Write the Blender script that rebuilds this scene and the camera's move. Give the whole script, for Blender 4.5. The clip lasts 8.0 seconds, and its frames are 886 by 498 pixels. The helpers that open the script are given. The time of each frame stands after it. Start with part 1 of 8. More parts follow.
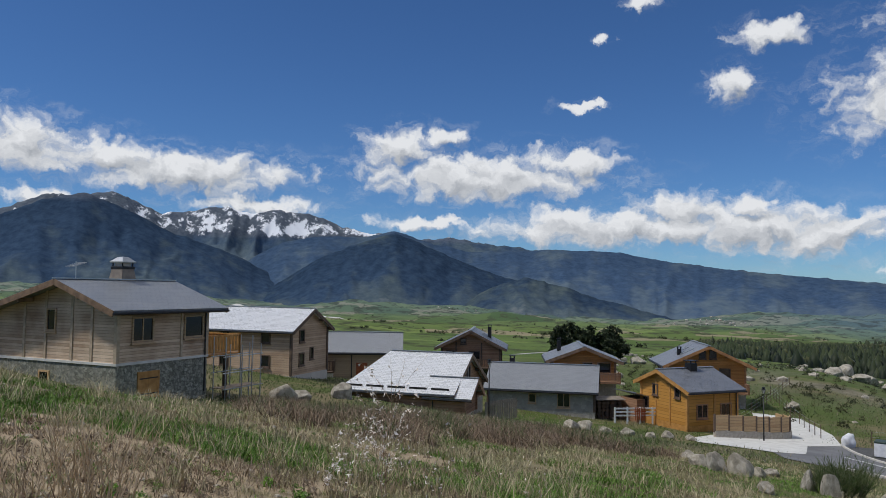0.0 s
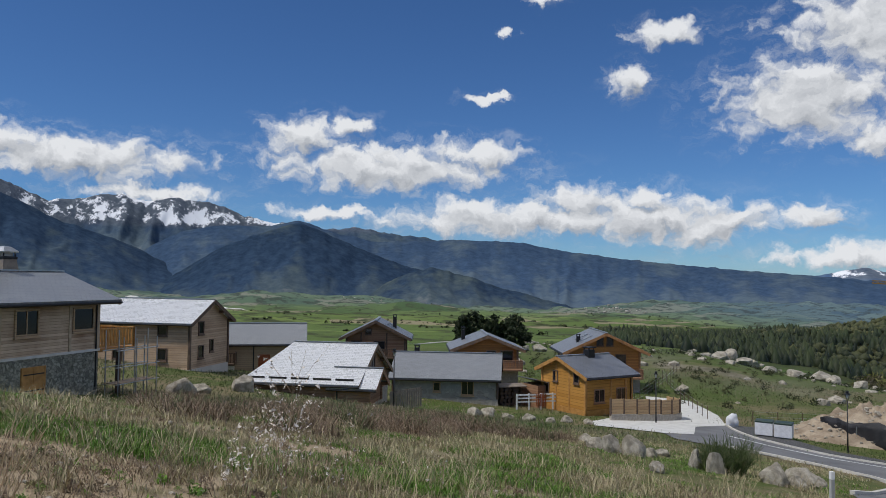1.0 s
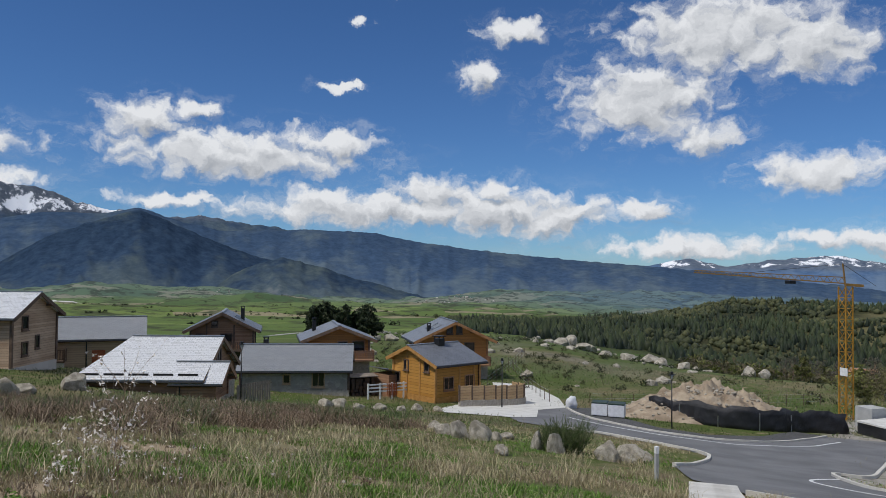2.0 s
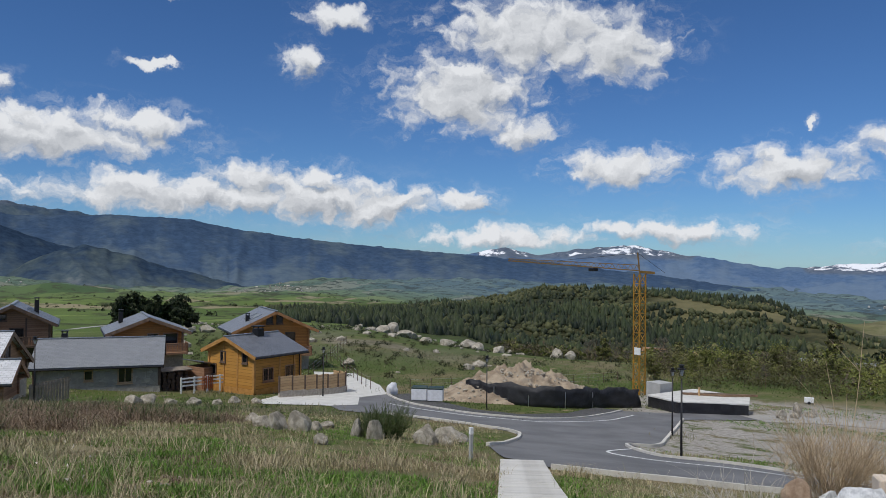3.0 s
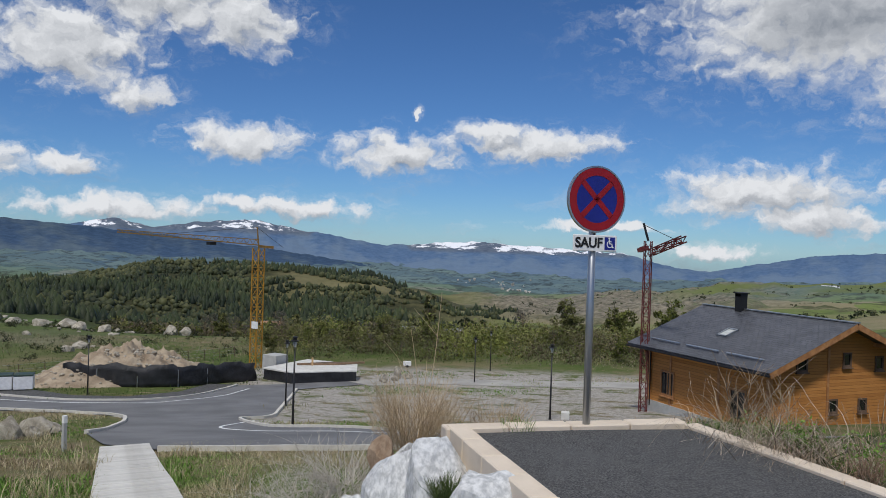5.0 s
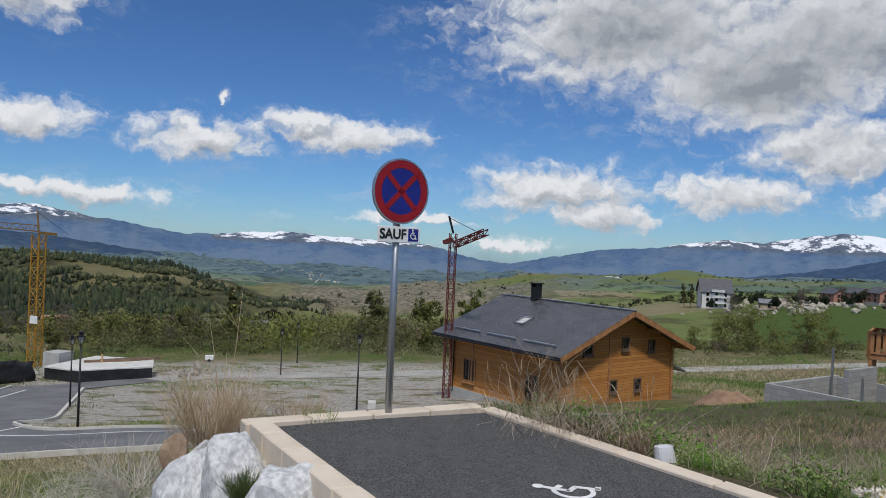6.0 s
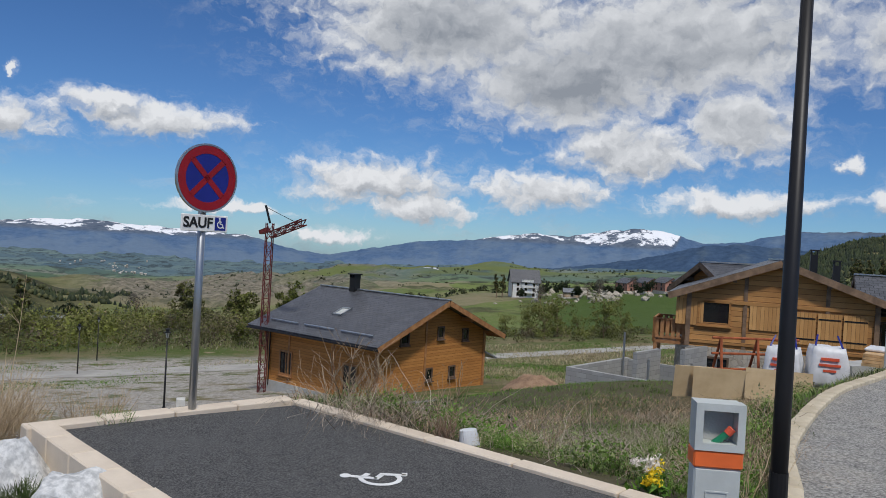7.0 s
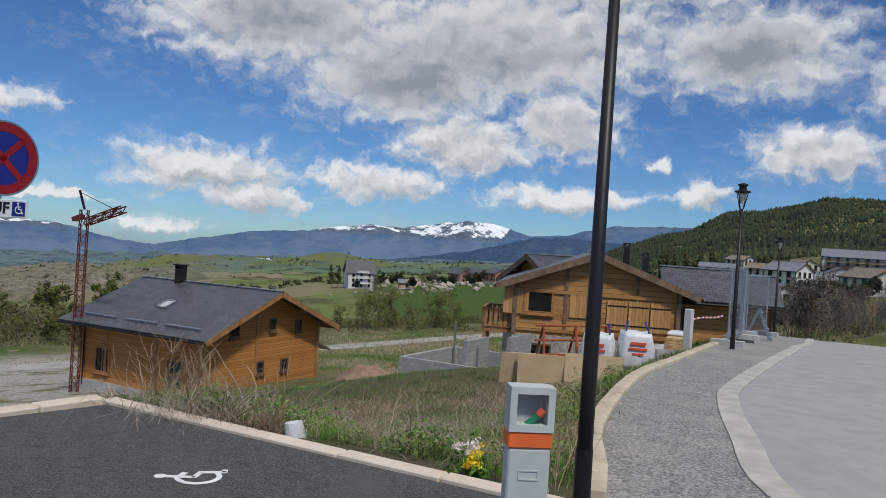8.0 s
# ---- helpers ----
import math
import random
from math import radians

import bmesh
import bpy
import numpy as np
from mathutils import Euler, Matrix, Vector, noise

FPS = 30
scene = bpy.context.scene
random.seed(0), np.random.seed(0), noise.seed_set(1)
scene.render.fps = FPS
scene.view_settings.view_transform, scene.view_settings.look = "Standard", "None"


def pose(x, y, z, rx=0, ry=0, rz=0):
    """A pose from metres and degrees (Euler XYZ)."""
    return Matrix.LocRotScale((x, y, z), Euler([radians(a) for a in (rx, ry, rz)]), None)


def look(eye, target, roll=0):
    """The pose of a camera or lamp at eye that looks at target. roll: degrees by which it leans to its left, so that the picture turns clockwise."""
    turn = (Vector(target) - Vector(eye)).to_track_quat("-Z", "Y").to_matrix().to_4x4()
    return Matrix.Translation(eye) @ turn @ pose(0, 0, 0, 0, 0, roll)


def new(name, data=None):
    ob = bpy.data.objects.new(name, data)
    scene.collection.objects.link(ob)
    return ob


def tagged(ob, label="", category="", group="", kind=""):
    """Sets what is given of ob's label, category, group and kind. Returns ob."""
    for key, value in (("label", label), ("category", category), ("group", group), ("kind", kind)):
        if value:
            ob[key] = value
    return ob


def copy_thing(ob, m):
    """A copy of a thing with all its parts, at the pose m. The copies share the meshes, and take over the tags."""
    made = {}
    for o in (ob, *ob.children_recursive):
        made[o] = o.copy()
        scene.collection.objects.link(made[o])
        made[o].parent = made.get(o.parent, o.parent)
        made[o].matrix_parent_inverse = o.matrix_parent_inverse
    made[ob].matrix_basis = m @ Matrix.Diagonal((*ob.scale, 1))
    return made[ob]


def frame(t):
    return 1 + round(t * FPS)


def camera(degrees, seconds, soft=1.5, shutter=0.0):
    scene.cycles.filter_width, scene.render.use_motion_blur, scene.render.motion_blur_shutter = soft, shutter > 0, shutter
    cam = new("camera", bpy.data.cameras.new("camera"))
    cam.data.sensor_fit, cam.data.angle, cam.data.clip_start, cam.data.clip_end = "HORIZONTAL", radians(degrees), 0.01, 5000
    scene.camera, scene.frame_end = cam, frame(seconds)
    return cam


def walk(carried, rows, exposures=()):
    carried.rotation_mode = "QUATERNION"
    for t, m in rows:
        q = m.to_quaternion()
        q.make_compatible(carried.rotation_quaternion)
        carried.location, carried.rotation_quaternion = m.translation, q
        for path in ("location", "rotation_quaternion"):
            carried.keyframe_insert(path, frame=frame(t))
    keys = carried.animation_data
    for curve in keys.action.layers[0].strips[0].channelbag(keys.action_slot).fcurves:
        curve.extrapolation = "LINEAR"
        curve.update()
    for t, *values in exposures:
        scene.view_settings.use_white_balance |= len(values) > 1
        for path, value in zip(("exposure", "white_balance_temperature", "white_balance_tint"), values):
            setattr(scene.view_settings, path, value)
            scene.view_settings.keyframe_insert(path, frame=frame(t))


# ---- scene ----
EXPOSURE = 0.0
LENS = 61.0
cam = camera(LENS, 8.0, soft=0.9)
EYE, ARM = 1.65, 0.33
# seconds, heading, pitch, roll: the camera turns at arm's length round the one who holds it
TURNS = [
    (0.0, -0.06, 2.96, -0.88),
    (0.5, -3.09, 2.64, -0.79),
    (1.0, -7.25, 2.29, -0.68),
    (1.5, -12.44, 1.99, -0.65),
    (3.0, -31.88, 0.92, -0.60),
    (3.5, -38.83, 0.50, -0.79),
    (4.0, -45.91, 0.09, -1.03),
    (4.5, -53.01, -0.23, -1.41),
    (6.0, -74.66, -0.56, -2.61),
    (6.5, -81.70, -0.58, -2.93),
    (7.0, -88.33, -0.56, -3.17),
    (7.5, -94.72, -0.48, -3.49),
    (8.0, -100.80, -0.50, -3.71),
]
BODY = [(0.017, -0.05), (0.0, 0.0)]  # where the holder stands before and after a small step back
walk(cam, [(t, pose(*BODY[t > 5], EYE, 0, 0, yaw) @ pose(0, ARM, 0, pitch) @ pose(0, 0, 0, 0, roll) @ pose(0, 0, 0, 90))
           for t, yaw, pitch, roll in TURNS],
     exposures=[(0.0, EXPOSURE), (8.0, EXPOSURE)])

# ---- world and sun ----
SUN_AZ, SUN_EL = 105.0, 56.0
sun_data = bpy.data.lights.new("sun", "SUN")
sun_data.energy, sun_data.angle, sun_data.color = 2.25, radians(5.0), (1.0, 0.965, 0.91)
sun = new("sun", sun_data)
a, e = radians(SUN_AZ), radians(SUN_EL)
SUN_WAY = Vector((-math.sin(a) * math.cos(e), math.cos(a) * math.cos(e), math.sin(e)))
sun.matrix_world = look(SUN_WAY * 100, (0, 0, 0))


class Nodes:
    """Short spellings for a node tree."""

    def __init__(self, tree):
        self.tree, self.n, self.l = tree, tree.nodes, tree.links

    def put(self, socket, value):
        if value is None:
            return
        if isinstance(value, bpy.types.NodeSocket):
            self.l.new(value, socket)
        elif socket.type == "RGBA" and len(value) == 3:
            socket.default_value = (*value, 1)
        else:
            socket.default_value = value

    def math(self, op, a, b=None, c=None, clamp=False):
        n = self.n.new("ShaderNodeMath")
        n.operation, n.use_clamp = op, clamp
        for s, v in zip(n.inputs, (a, b, c)):
            self.put(s, v)
        return n.outputs[0]

    def vec(self, op, a, b=None, c=None):
        n = self.n.new("ShaderNodeVectorMath")
        n.operation = op
        for s, v in zip(n.inputs, (a, b, c)):
            self.put(s, v)
        return n.outputs["Value"] if op in ("LENGTH", "DOT_PRODUCT") else n.outputs[0]

    def noise(self, vector, scale, detail=4.0, rough=0.55, colour=False):
        n = self.n.new("ShaderNodeTexNoise")
        self.put(n.inputs["Vector"], vector)
        n.inputs["Scale"].default_value, n.inputs["Detail"].default_value, n.inputs["Roughness"].default_value = scale, detail, rough
        return n.outputs["Color"] if colour else n.outputs["Fac"]

    def step(self, value, low, high):
        n = self.n.new("ShaderNodeMapRange")
        n.interpolation_type = "SMOOTHSTEP"
        for s, v in zip(n.inputs, (value, low, high, 0.0, 1.0)):
            self.put(s, v)
        return n.outputs[0]

    def mix(self, fac, a, b, mode="MIX"):
        n = self.n.new("ShaderNodeMix")
        n.data_type, n.blend_type = "RGBA", mode
        self.put(n.inputs[0], fac)
        self.put(n.inputs[6], a)
        self.put(n.inputs[7], b)
        return n.outputs[2]

    def xyz(self, v):
        n = self.n.new("ShaderNodeSeparateXYZ")
        self.put(n.inputs[0], v)
        return n.outputs

    def join(self, x, y, z):
        n = self.n.new("ShaderNodeCombineXYZ")
        for s, v in zip(n.inputs, (x, y, z)):
            self.put(s, v)
        return n.outputs[0]


# clouds by heading, height, half width and half height in degrees
CLOUDS_EAST = [
    (29.4, 9.3, 3.4, 2.2), (19.0, 8.1, 9.6, 1.7), (24.2, 8.7, 4.4, 1.6), (-2.8, 8.5, 9.8, 2.0), (3.7, 10.6, 3.2, 1.5),
    (-10.1, 9.6, 3.4, 1.1), (0.0, 11.3, 2.0, 0.9), (-10.5, 13.6, 2.0, 0.42), (-12.3, 18.3, 0.7, 0.4), (-15.0, 20.5, 1.8, 0.5),
    (-21.3, 14.6, 2.0, 1.2), (-23.7, 17.8, 2.8, 0.9), (-13.5, 4.6, 13.5, 1.6), (-22.4, 4.6, 8.0, 1.9), (-17.6, 6.0, 3.6, 1.5), (-9.5, 5.4, 3.6, 1.1), (-22.6, 6.2, 2.4, 1.0), (-26.3, 3.6, 3.0, 1.3), (-33.3, 12.6, 6.4, 3.2),
    (-38.8, 16.8, 8.4, 3.1), (-44.7, 15.4, 5.0, 2.4), (-37.6, 10.0, 3.0, 1.1), (-28.0, 4.4, 4.5, 1.2), (27.0, 5.6, 4.5, 0.8),
    (14.0, 5.9, 5.0, 0.7), (1.5, 4.9, 4.5, 0.6),
]
CLOUDS_SOUTH = [
    (-45.2, 7.0, 5.2, 1.5), (-56.7, 6.6, 5.7, 1.7), (-33.4, 4.8, 2.6, 1.0), (-49.2, 2.3, 5.7, 0.9), (-44.8, 2.8, 2.4, 0.7),
    (-57.7, 9.8, 0.5, 0.4), (-67.3, 7.6, 6.4, 1.4), (-63.5, 8.5, 3.3, 0.8), (-83.2, 4.2, 7.4, 2.3), (-86.2, 2.4, 4.9, 1.3),
    (-95.6, 4.3, 6.2, 1.7), (-79.6, 0.0, 3.8, 0.7), (-72.0, 1.4, 5.0, 0.5), (-37.0, 1.9, 7.0, 0.9),
]
CLOUDS_WEST = [
    (-88.0, 16.0, 13.5, 5.2), (-97.1, 12.4, 10.5, 4.8), (-101.9, 7.4, 6.5, 2.6), (-105.0, 15.0, 15.0, 5.6), (-109.4, 9.2, 5.4, 2.8),
    (-122.2, 14.6, 8.6, 3.9), (-126.9, 7.8, 5.4, 2.3), (-109.7, 3.9, 7.0, 1.0), (-116.3, 7.0, 1.0, 0.6), (-119.4, 4.6, 2.3, 1.2),
    (-112.0, 20.0, 18.0, 3.5), (-135.0, 12.0, 7.0, 3.0),
]
world = bpy.data.worlds.new("sky")
scene.world = world
world.use_nodes = True
w = Nodes(world.node_tree)
back = world.node_tree.nodes["Background"]
sky = w.n.new("ShaderNodeTexSky")
sky.sky_type, sky.sun_disc = "NISHITA", False
sky.sun_elevation, sky.sun_rotation = radians(SUN_EL), radians(-SUN_AZ)
sky.altitude, sky.air_density, sky.dust_density, sky.ozone_density = 1500, 1.0, 0.2, 3.0
direction = w.n.new("ShaderNodeTexCoord").outputs["Generated"]
dx, dy, dz = w.xyz(direction)
heading = w.math("MULTIPLY", w.math("ARCTAN2", w.math("MULTIPLY", dx, -1.0), dy), 57.2958)
height = w.math("MULTIPLY", w.math("ARCSINE", dz), 57.2958)
flat = w.join(heading, height, 0.0)
warp = w.vec("SUBTRACT", w.noise(flat, 0.45, 5.0, 0.6, colour=True), (0.5, 0.5, 0.5))
bent = w.vec("ADD", flat, w.vec("MULTIPLY", warp, (4.2, 2.6, 0.0)))


def cloud_body(at):
    """How deep a direction lies within the nearest cloud: 1 at its heart, 0 at its rim."""
    close = None
    for az, el, wide, high in CLOUDS_EAST + CLOUDS_SOUTH + CLOUDS_WEST:
        off = w.vec("LENGTH", w.vec("MULTIPLY_ADD", at, (1 / wide, 1 / high, 0.0), (-az / wide, -el / high, 0.0)))
        close = off if close is None else w.math("MINIMUM", close, off)
    return w.math("SUBTRACT", 1.0, close)


def cloud_puffs(at):
    billow = w.noise(w.vec("MULTIPLY", at, (1.0, 1.35, 1.0)), 0.6, 8.0, 0.53)
    return w.math("SUBTRACT", billow, 0.5)


big = w.math("MULTIPLY", w.step(heading, -70.0, -92.0), w.step(height, 6.0, 12.0))
rag = w.math("MULTIPLY_ADD", big, -0.5, 1.7)
body = cloud_body(bent)
raised = w.vec("ADD", bent, (0.35, 0.75, 0.0))
dense = w.math("ADD", body, w.math("MULTIPLY", cloud_puffs(bent), rag))
above = w.math("ADD", cloud_body(raised), w.math("MULTIPLY", cloud_puffs(raised), rag))
cover = w.step(dense, -0.12, 0.58)
veil = w.noise(w.vec("MULTIPLY", bent, (0.5, 1.6, 1.0)), 0.3, 6.0, 0.65)
haze = w.math("MULTIPLY", w.step(veil, 0.5, 0.85), w.step(height, 9.0, 1.0))
wisp = w.math("MULTIPLY", w.step(w.noise(w.vec("MULTIPLY", bent, (0.7, 1.5, 1.0)), 0.5, 7.0, 0.68), 0.46, 0.78), w.step(body, -0.75, 0.0))
cover = w.math("MAXIMUM", cover, w.math("MAXIMUM", w.math("MULTIPLY", haze, 0.6), w.math("MULTIPLY", wisp, 0.4)))
# unseen broken cloud overhead, added to strengthen the fill light
overhead_fill = w.math("MULTIPLY", w.step(w.noise(w.vec("MULTIPLY", direction, (1.0, 1.0, 1.6)), 2.4, 5.0, 0.55), 0.43, 0.58), w.step(height, 22.0, 32.0))
cover = w.math("MAXIMUM", cover, overhead_fill)
relief = w.math("MULTIPLY_ADD", w.math("SUBTRACT", dense, above), w.math("MULTIPLY_ADD", big, -0.15, 0.72), 0.70)
thick = w.step(body, 0.2, 0.9)
murk = w.step(w.noise(w.vec("MULTIPLY", flat, (0.7, 1.0, 1.0)), 0.15, 4.0, 0.55), 0.22, 0.66)
shade = w.math("SUBTRACT", relief, w.math("MULTIPLY", thick, w.math("MULTIPLY_ADD", w.math("MULTIPLY", big, murk), 0.62, 0.12)), clamp=True)
cloud = w.mix(shade, (4.3, 4.75, 5.5), (12.2, 12.5, 13.0))
clear = w.mix(1.0, sky.outputs[0], (0.60, 0.93, 1.33), "MULTIPLY")
w.put(back.inputs["Color"], w.mix(cover, clear, cloud))
back.inputs["Strength"].default_value = 0.062

# ---- materials ----
MATS = {}


def material(name, rough=0.8, metal=0.0, spec=0.5):
    m = bpy.data.materials.new(name)
    m.use_nodes = True
    k = Nodes(m.node_tree)
    k.bsdf = m.node_tree.nodes["Principled BSDF"]
    k.bsdf.inputs["Roughness"].default_value, k.bsdf.inputs["Metallic"].default_value = rough, metal
    k.bsdf.inputs["Specular IOR Level"].default_value = spec
    k.coord = k.n.new("ShaderNodeTexCoord")
    k.where = k.coord.outputs["Object"]
    MATS[name] = m
    return k


def attr(k, name):
    n = k.n.new("ShaderNodeAttribute")
    n.attribute_name = name
    return n.outputs["Fac"]


def bump(k, height, strength=0.4, distance=0.02):
    n = k.n.new("ShaderNodeBump")
    n.inputs["Strength"].default_value, n.inputs["Distance"].default_value = strength, distance
    k.put(n.inputs["Height"], height)
    k.put(k.bsdf.inputs["Normal"], n.outputs[0])


def chance(k):
    """A value of its own for each object."""
    return k.n.new("ShaderNodeObjectInfo").outputs["Random"]


def mottled(name, dark, light, scale=3.0, rough=0.8, metal=0.0, relief=0.3, depth=0.01, grain=60.0, spec=0.5, vary=0.0):
    """A surface whose colour wanders between two, with fine grain on top."""
    k = material(name, rough, metal, spec)
    large, fine = k.noise(k.where, scale, 5.0), k.noise(k.where, grain, 3.0)
    fac = k.math("ADD", k.math("MULTIPLY", k.step(large, 0.3, 0.7), 0.7), k.math("MULTIPLY", fine, 0.3))
    if vary:
        fac = k.math("ADD", fac, k.math("MULTIPLY_ADD", chance(k), vary, -vary / 2), clamp=True)
    k.put(k.bsdf.inputs["Base Color"], k.mix(fac, dark, light))
    bump(k, k.math("ADD", k.math("MULTIPLY", large, 0.5), fine), relief, depth)
    return MATS[name]


def boards(name, dark, light, pitch=0.17, across="z", rough=0.7, stain=0.5):
    """Timber boards: joints at every pitch metres along one axis, a tone for each board, grain along it."""
    k = material(name, rough, 0.0, 0.3)
    x, y, z = k.xyz(k.where)
    run = {"z": z, "x": x, "y": y}[across]
    count = k.math("DIVIDE", run, pitch)
    tone = k.n.new("ShaderNodeTexWhiteNoise")
    tone.noise_dimensions = "1D"
    k.put(tone.inputs["W"], k.math("FLOOR", count))
    gap = k.math("ABSOLUTE", k.math("SUBTRACT", k.math("FRACT", count), 0.5))
    joint = k.step(gap, 0.42, 0.5)
    grain = k.noise(k.vec("MULTIPLY", k.where, (1.5, 1.5, 14.0) if across == "z" else (14.0, 14.0, 1.5)), 2.5, 5.0, 0.6)
    patch = k.noise(k.where, 0.5, 4.0)
    fac = k.math("ADD", k.math("MULTIPLY", tone.outputs["Value"], 0.35), k.math("MULTIPLY", grain, 0.45))
    fac = k.math("ADD", fac, k.math("MULTIPLY", k.math("SUBTRACT", patch, 0.5), stain), clamp=True)
    colour = k.mix(fac, dark, light)
    k.put(k.bsdf.inputs["Base Color"], k.mix(k.math("MULTIPLY", joint, 0.75), colour, tuple(c * 0.25 for c in dark)))
    bump(k, k.math("SUBTRACT", k.math("MULTIPLY", grain, 0.3), joint), 0.6, 0.015)
    return MATS[name]


def slates(name, dark, light, rough=0.45, size=0.34, spec=0.5, gap=0.009):
    """Slates in courses; the slope is read from the object's own x (along) and y (down)."""
    k = material(name, rough, 0.0, spec)
    n = k.n.new("ShaderNodeTexBrick")
    k.put(n.inputs["Vector"], k.where)
    k.put(n.inputs["Color1"], (0.1, 0.1, 0.1))
    k.put(n.inputs["Color2"], (0.9, 0.9, 0.9))
    k.put(n.inputs["Mortar"], (0.0, 0.0, 0.0))
    for key, v in (("Scale", 1.0), ("Mortar Size", gap), ("Brick Width", size), ("Row Height", size * 0.62), ("Bias", 0.0)):
        n.inputs[key].default_value = v
    cell = k.n.new("ShaderNodeRGBToBW")
    k.put(cell.inputs[0], n.outputs["Color"])
    patch = k.noise(k.where, 0.9, 5.0)
    fac = k.math("ADD", k.math("MULTIPLY", cell.outputs[0], 0.5), k.math("MULTIPLY", patch, 0.5), clamp=True)
    k.put(k.bsdf.inputs["Base Color"], k.mix(n.outputs["Fac"], k.mix(fac, dark, light), tuple(c * 0.5 for c in dark)))
    k.put(k.bsdf.inputs["Roughness"], k.math("MULTIPLY_ADD", cell.outputs[0], 0.2, rough - 0.1))
    bump(k, k.math("SUBTRACT", cell.outputs[0], k.math("MULTIPLY", n.outputs["Fac"], 2.0)), 0.5, 0.012)
    return MATS[name]


def rubble(name, dark, light, mortar, scale=3.2):
    """Rubble masonry: uneven stones in pale joints."""
    k = material(name, 0.9, 0.0, 0.2)
    n = k.n.new("ShaderNodeTexVoronoi")
    n.feature = "DISTANCE_TO_EDGE"
    tone = k.n.new("ShaderNodeTexVoronoi")
    at = k.vec("ADD", k.where, k.vec("MULTIPLY", k.noise(k.where, 2.0, 3.0, colour=True), (0.25, 0.25, 0.25)))
    for v in (n, tone):
        k.put(v.inputs["Vector"], at)
        v.inputs["Scale"].default_value = scale
    bw = k.n.new("ShaderNodeRGBToBW")
    k.put(bw.inputs[0], tone.outputs["Color"])
    fine = k.noise(k.where, 14.0, 4.0)
    stone = k.mix(k.math("ADD", k.math("MULTIPLY", bw.outputs[0], 0.75), k.math("MULTIPLY", fine, 0.3), clamp=True), dark, light)
    joint = k.step(n.outputs["Distance"], 0.07, 0.02)
    k.put(k.bsdf.inputs["Base Color"], k.mix(joint, stone, mortar))
    bump(k, k.math("SUBTRACT", k.math("MULTIPLY", fine, 0.3), joint), 0.8, 0.05)
    return MATS[name]


def plain(name, colour, rough=0.5, metal=0.0, spec=0.5, vary=0.12):
    return mottled(name, tuple(c * (1 - vary) for c in colour), tuple(min(1, c * (1 + vary)) for c in colour), 4.0, rough, metal, 0.08, 0.003, 90.0, spec)


boards("aged_boards", (0.34, 0.22, 0.14), (0.72, 0.54, 0.38), 0.19, stain=0.9)
boards("grey_boards", (0.31, 0.19, 0.115), (0.86, 0.69, 0.51), 0.15, stain=1.4)
boards("brown_boards", (0.22, 0.11, 0.06), (0.56, 0.335, 0.205), 0.20, stain=0.8)
boards("amber_boards", (0.42, 0.19, 0.035), (0.68, 0.36, 0.09), 0.26, stain=0.35)
boards("honey_boards", (0.34, 0.135, 0.035), (0.72, 0.34, 0.10), 0.17, stain=0.5)
boards("oak_boards", (0.27, 0.115, 0.035), (0.72, 0.39, 0.14), 0.24, stain=1.0)
boards("oak_upright_boards", (0.40, 0.19, 0.06), (0.86, 0.50, 0.20), 0.16, "x", stain=0.8)
boards("tan_boards", (0.40, 0.27, 0.16), (0.62, 0.46, 0.30), 0.2)
boards("fence_boards", (0.42, 0.26, 0.13), (0.70, 0.50, 0.28), 0.22, stain=0.6)
mottled("dark_beam", (0.07, 0.045, 0.03), (0.17, 0.11, 0.075), 3.0, 0.75)
mottled("amber_beam", (0.36, 0.17, 0.04), (0.6, 0.31, 0.09), 3.0, 0.65)
mottled("honey_beam", (0.28, 0.12, 0.045), (0.5, 0.25, 0.1), 3.0, 0.65)
mottled("brown_beam", (0.12, 0.075, 0.045), (0.30, 0.19, 0.115), 3.0, 0.7)
mottled("pale_post", (0.36, 0.27, 0.18), (0.60, 0.48, 0.35), 3.0, 0.8)
mottled("grey_beam", (0.17, 0.14, 0.115), (0.3, 0.25, 0.2), 3.0, 0.8)
mottled("new_timber", (0.5, 0.3, 0.13), (0.72, 0.5, 0.27), 4.0, 0.65)
slates("bright_slate", (0.56, 0.57, 0.58), (0.74, 0.75, 0.77), 0.33, 0.34, 0.9)
slates("grey_slate", (0.15, 0.16, 0.175), (0.28, 0.295, 0.32), 0.42, 0.34, 0.7)
slates("dark_slate", (0.022, 0.023, 0.027), (0.17, 0.176, 0.195), 0.45, 0.36, 0.5, 0.013)
slates("blue_slate", (0.09, 0.097, 0.112), (0.24, 0.255, 0.285), 0.42, 0.34, 0.6)
slates("weathered_tiles", (0.17, 0.135, 0.105), (0.36, 0.30, 0.24), 0.8, 0.3, 0.2)
rubble("rubble", (0.10, 0.105, 0.085), (0.50, 0.49, 0.41), (0.13, 0.13, 0.105), 6.5)
rubble("pale_rubble", (0.3, 0.26, 0.21), (0.6, 0.54, 0.46), (0.4, 0.36, 0.3), 4.0)
rubble("grey_rubble", (0.27, 0.26, 0.235), (0.50, 0.475, 0.42), (0.38, 0.36, 0.32), 3.0)
mottled("render", (0.52, 0.48, 0.42), (0.66, 0.62, 0.56), 1.2, 0.9)
mottled("white_render", (0.66, 0.65, 0.62), (0.8, 0.79, 0.77), 1.2, 0.9)
mottled("pink_render", (0.42, 0.2, 0.15), (0.52, 0.27, 0.21), 1.2, 0.9)
mottled("concrete", (0.36, 0.36, 0.345), (0.52, 0.52, 0.5), 1.5, 0.9, relief=0.4)
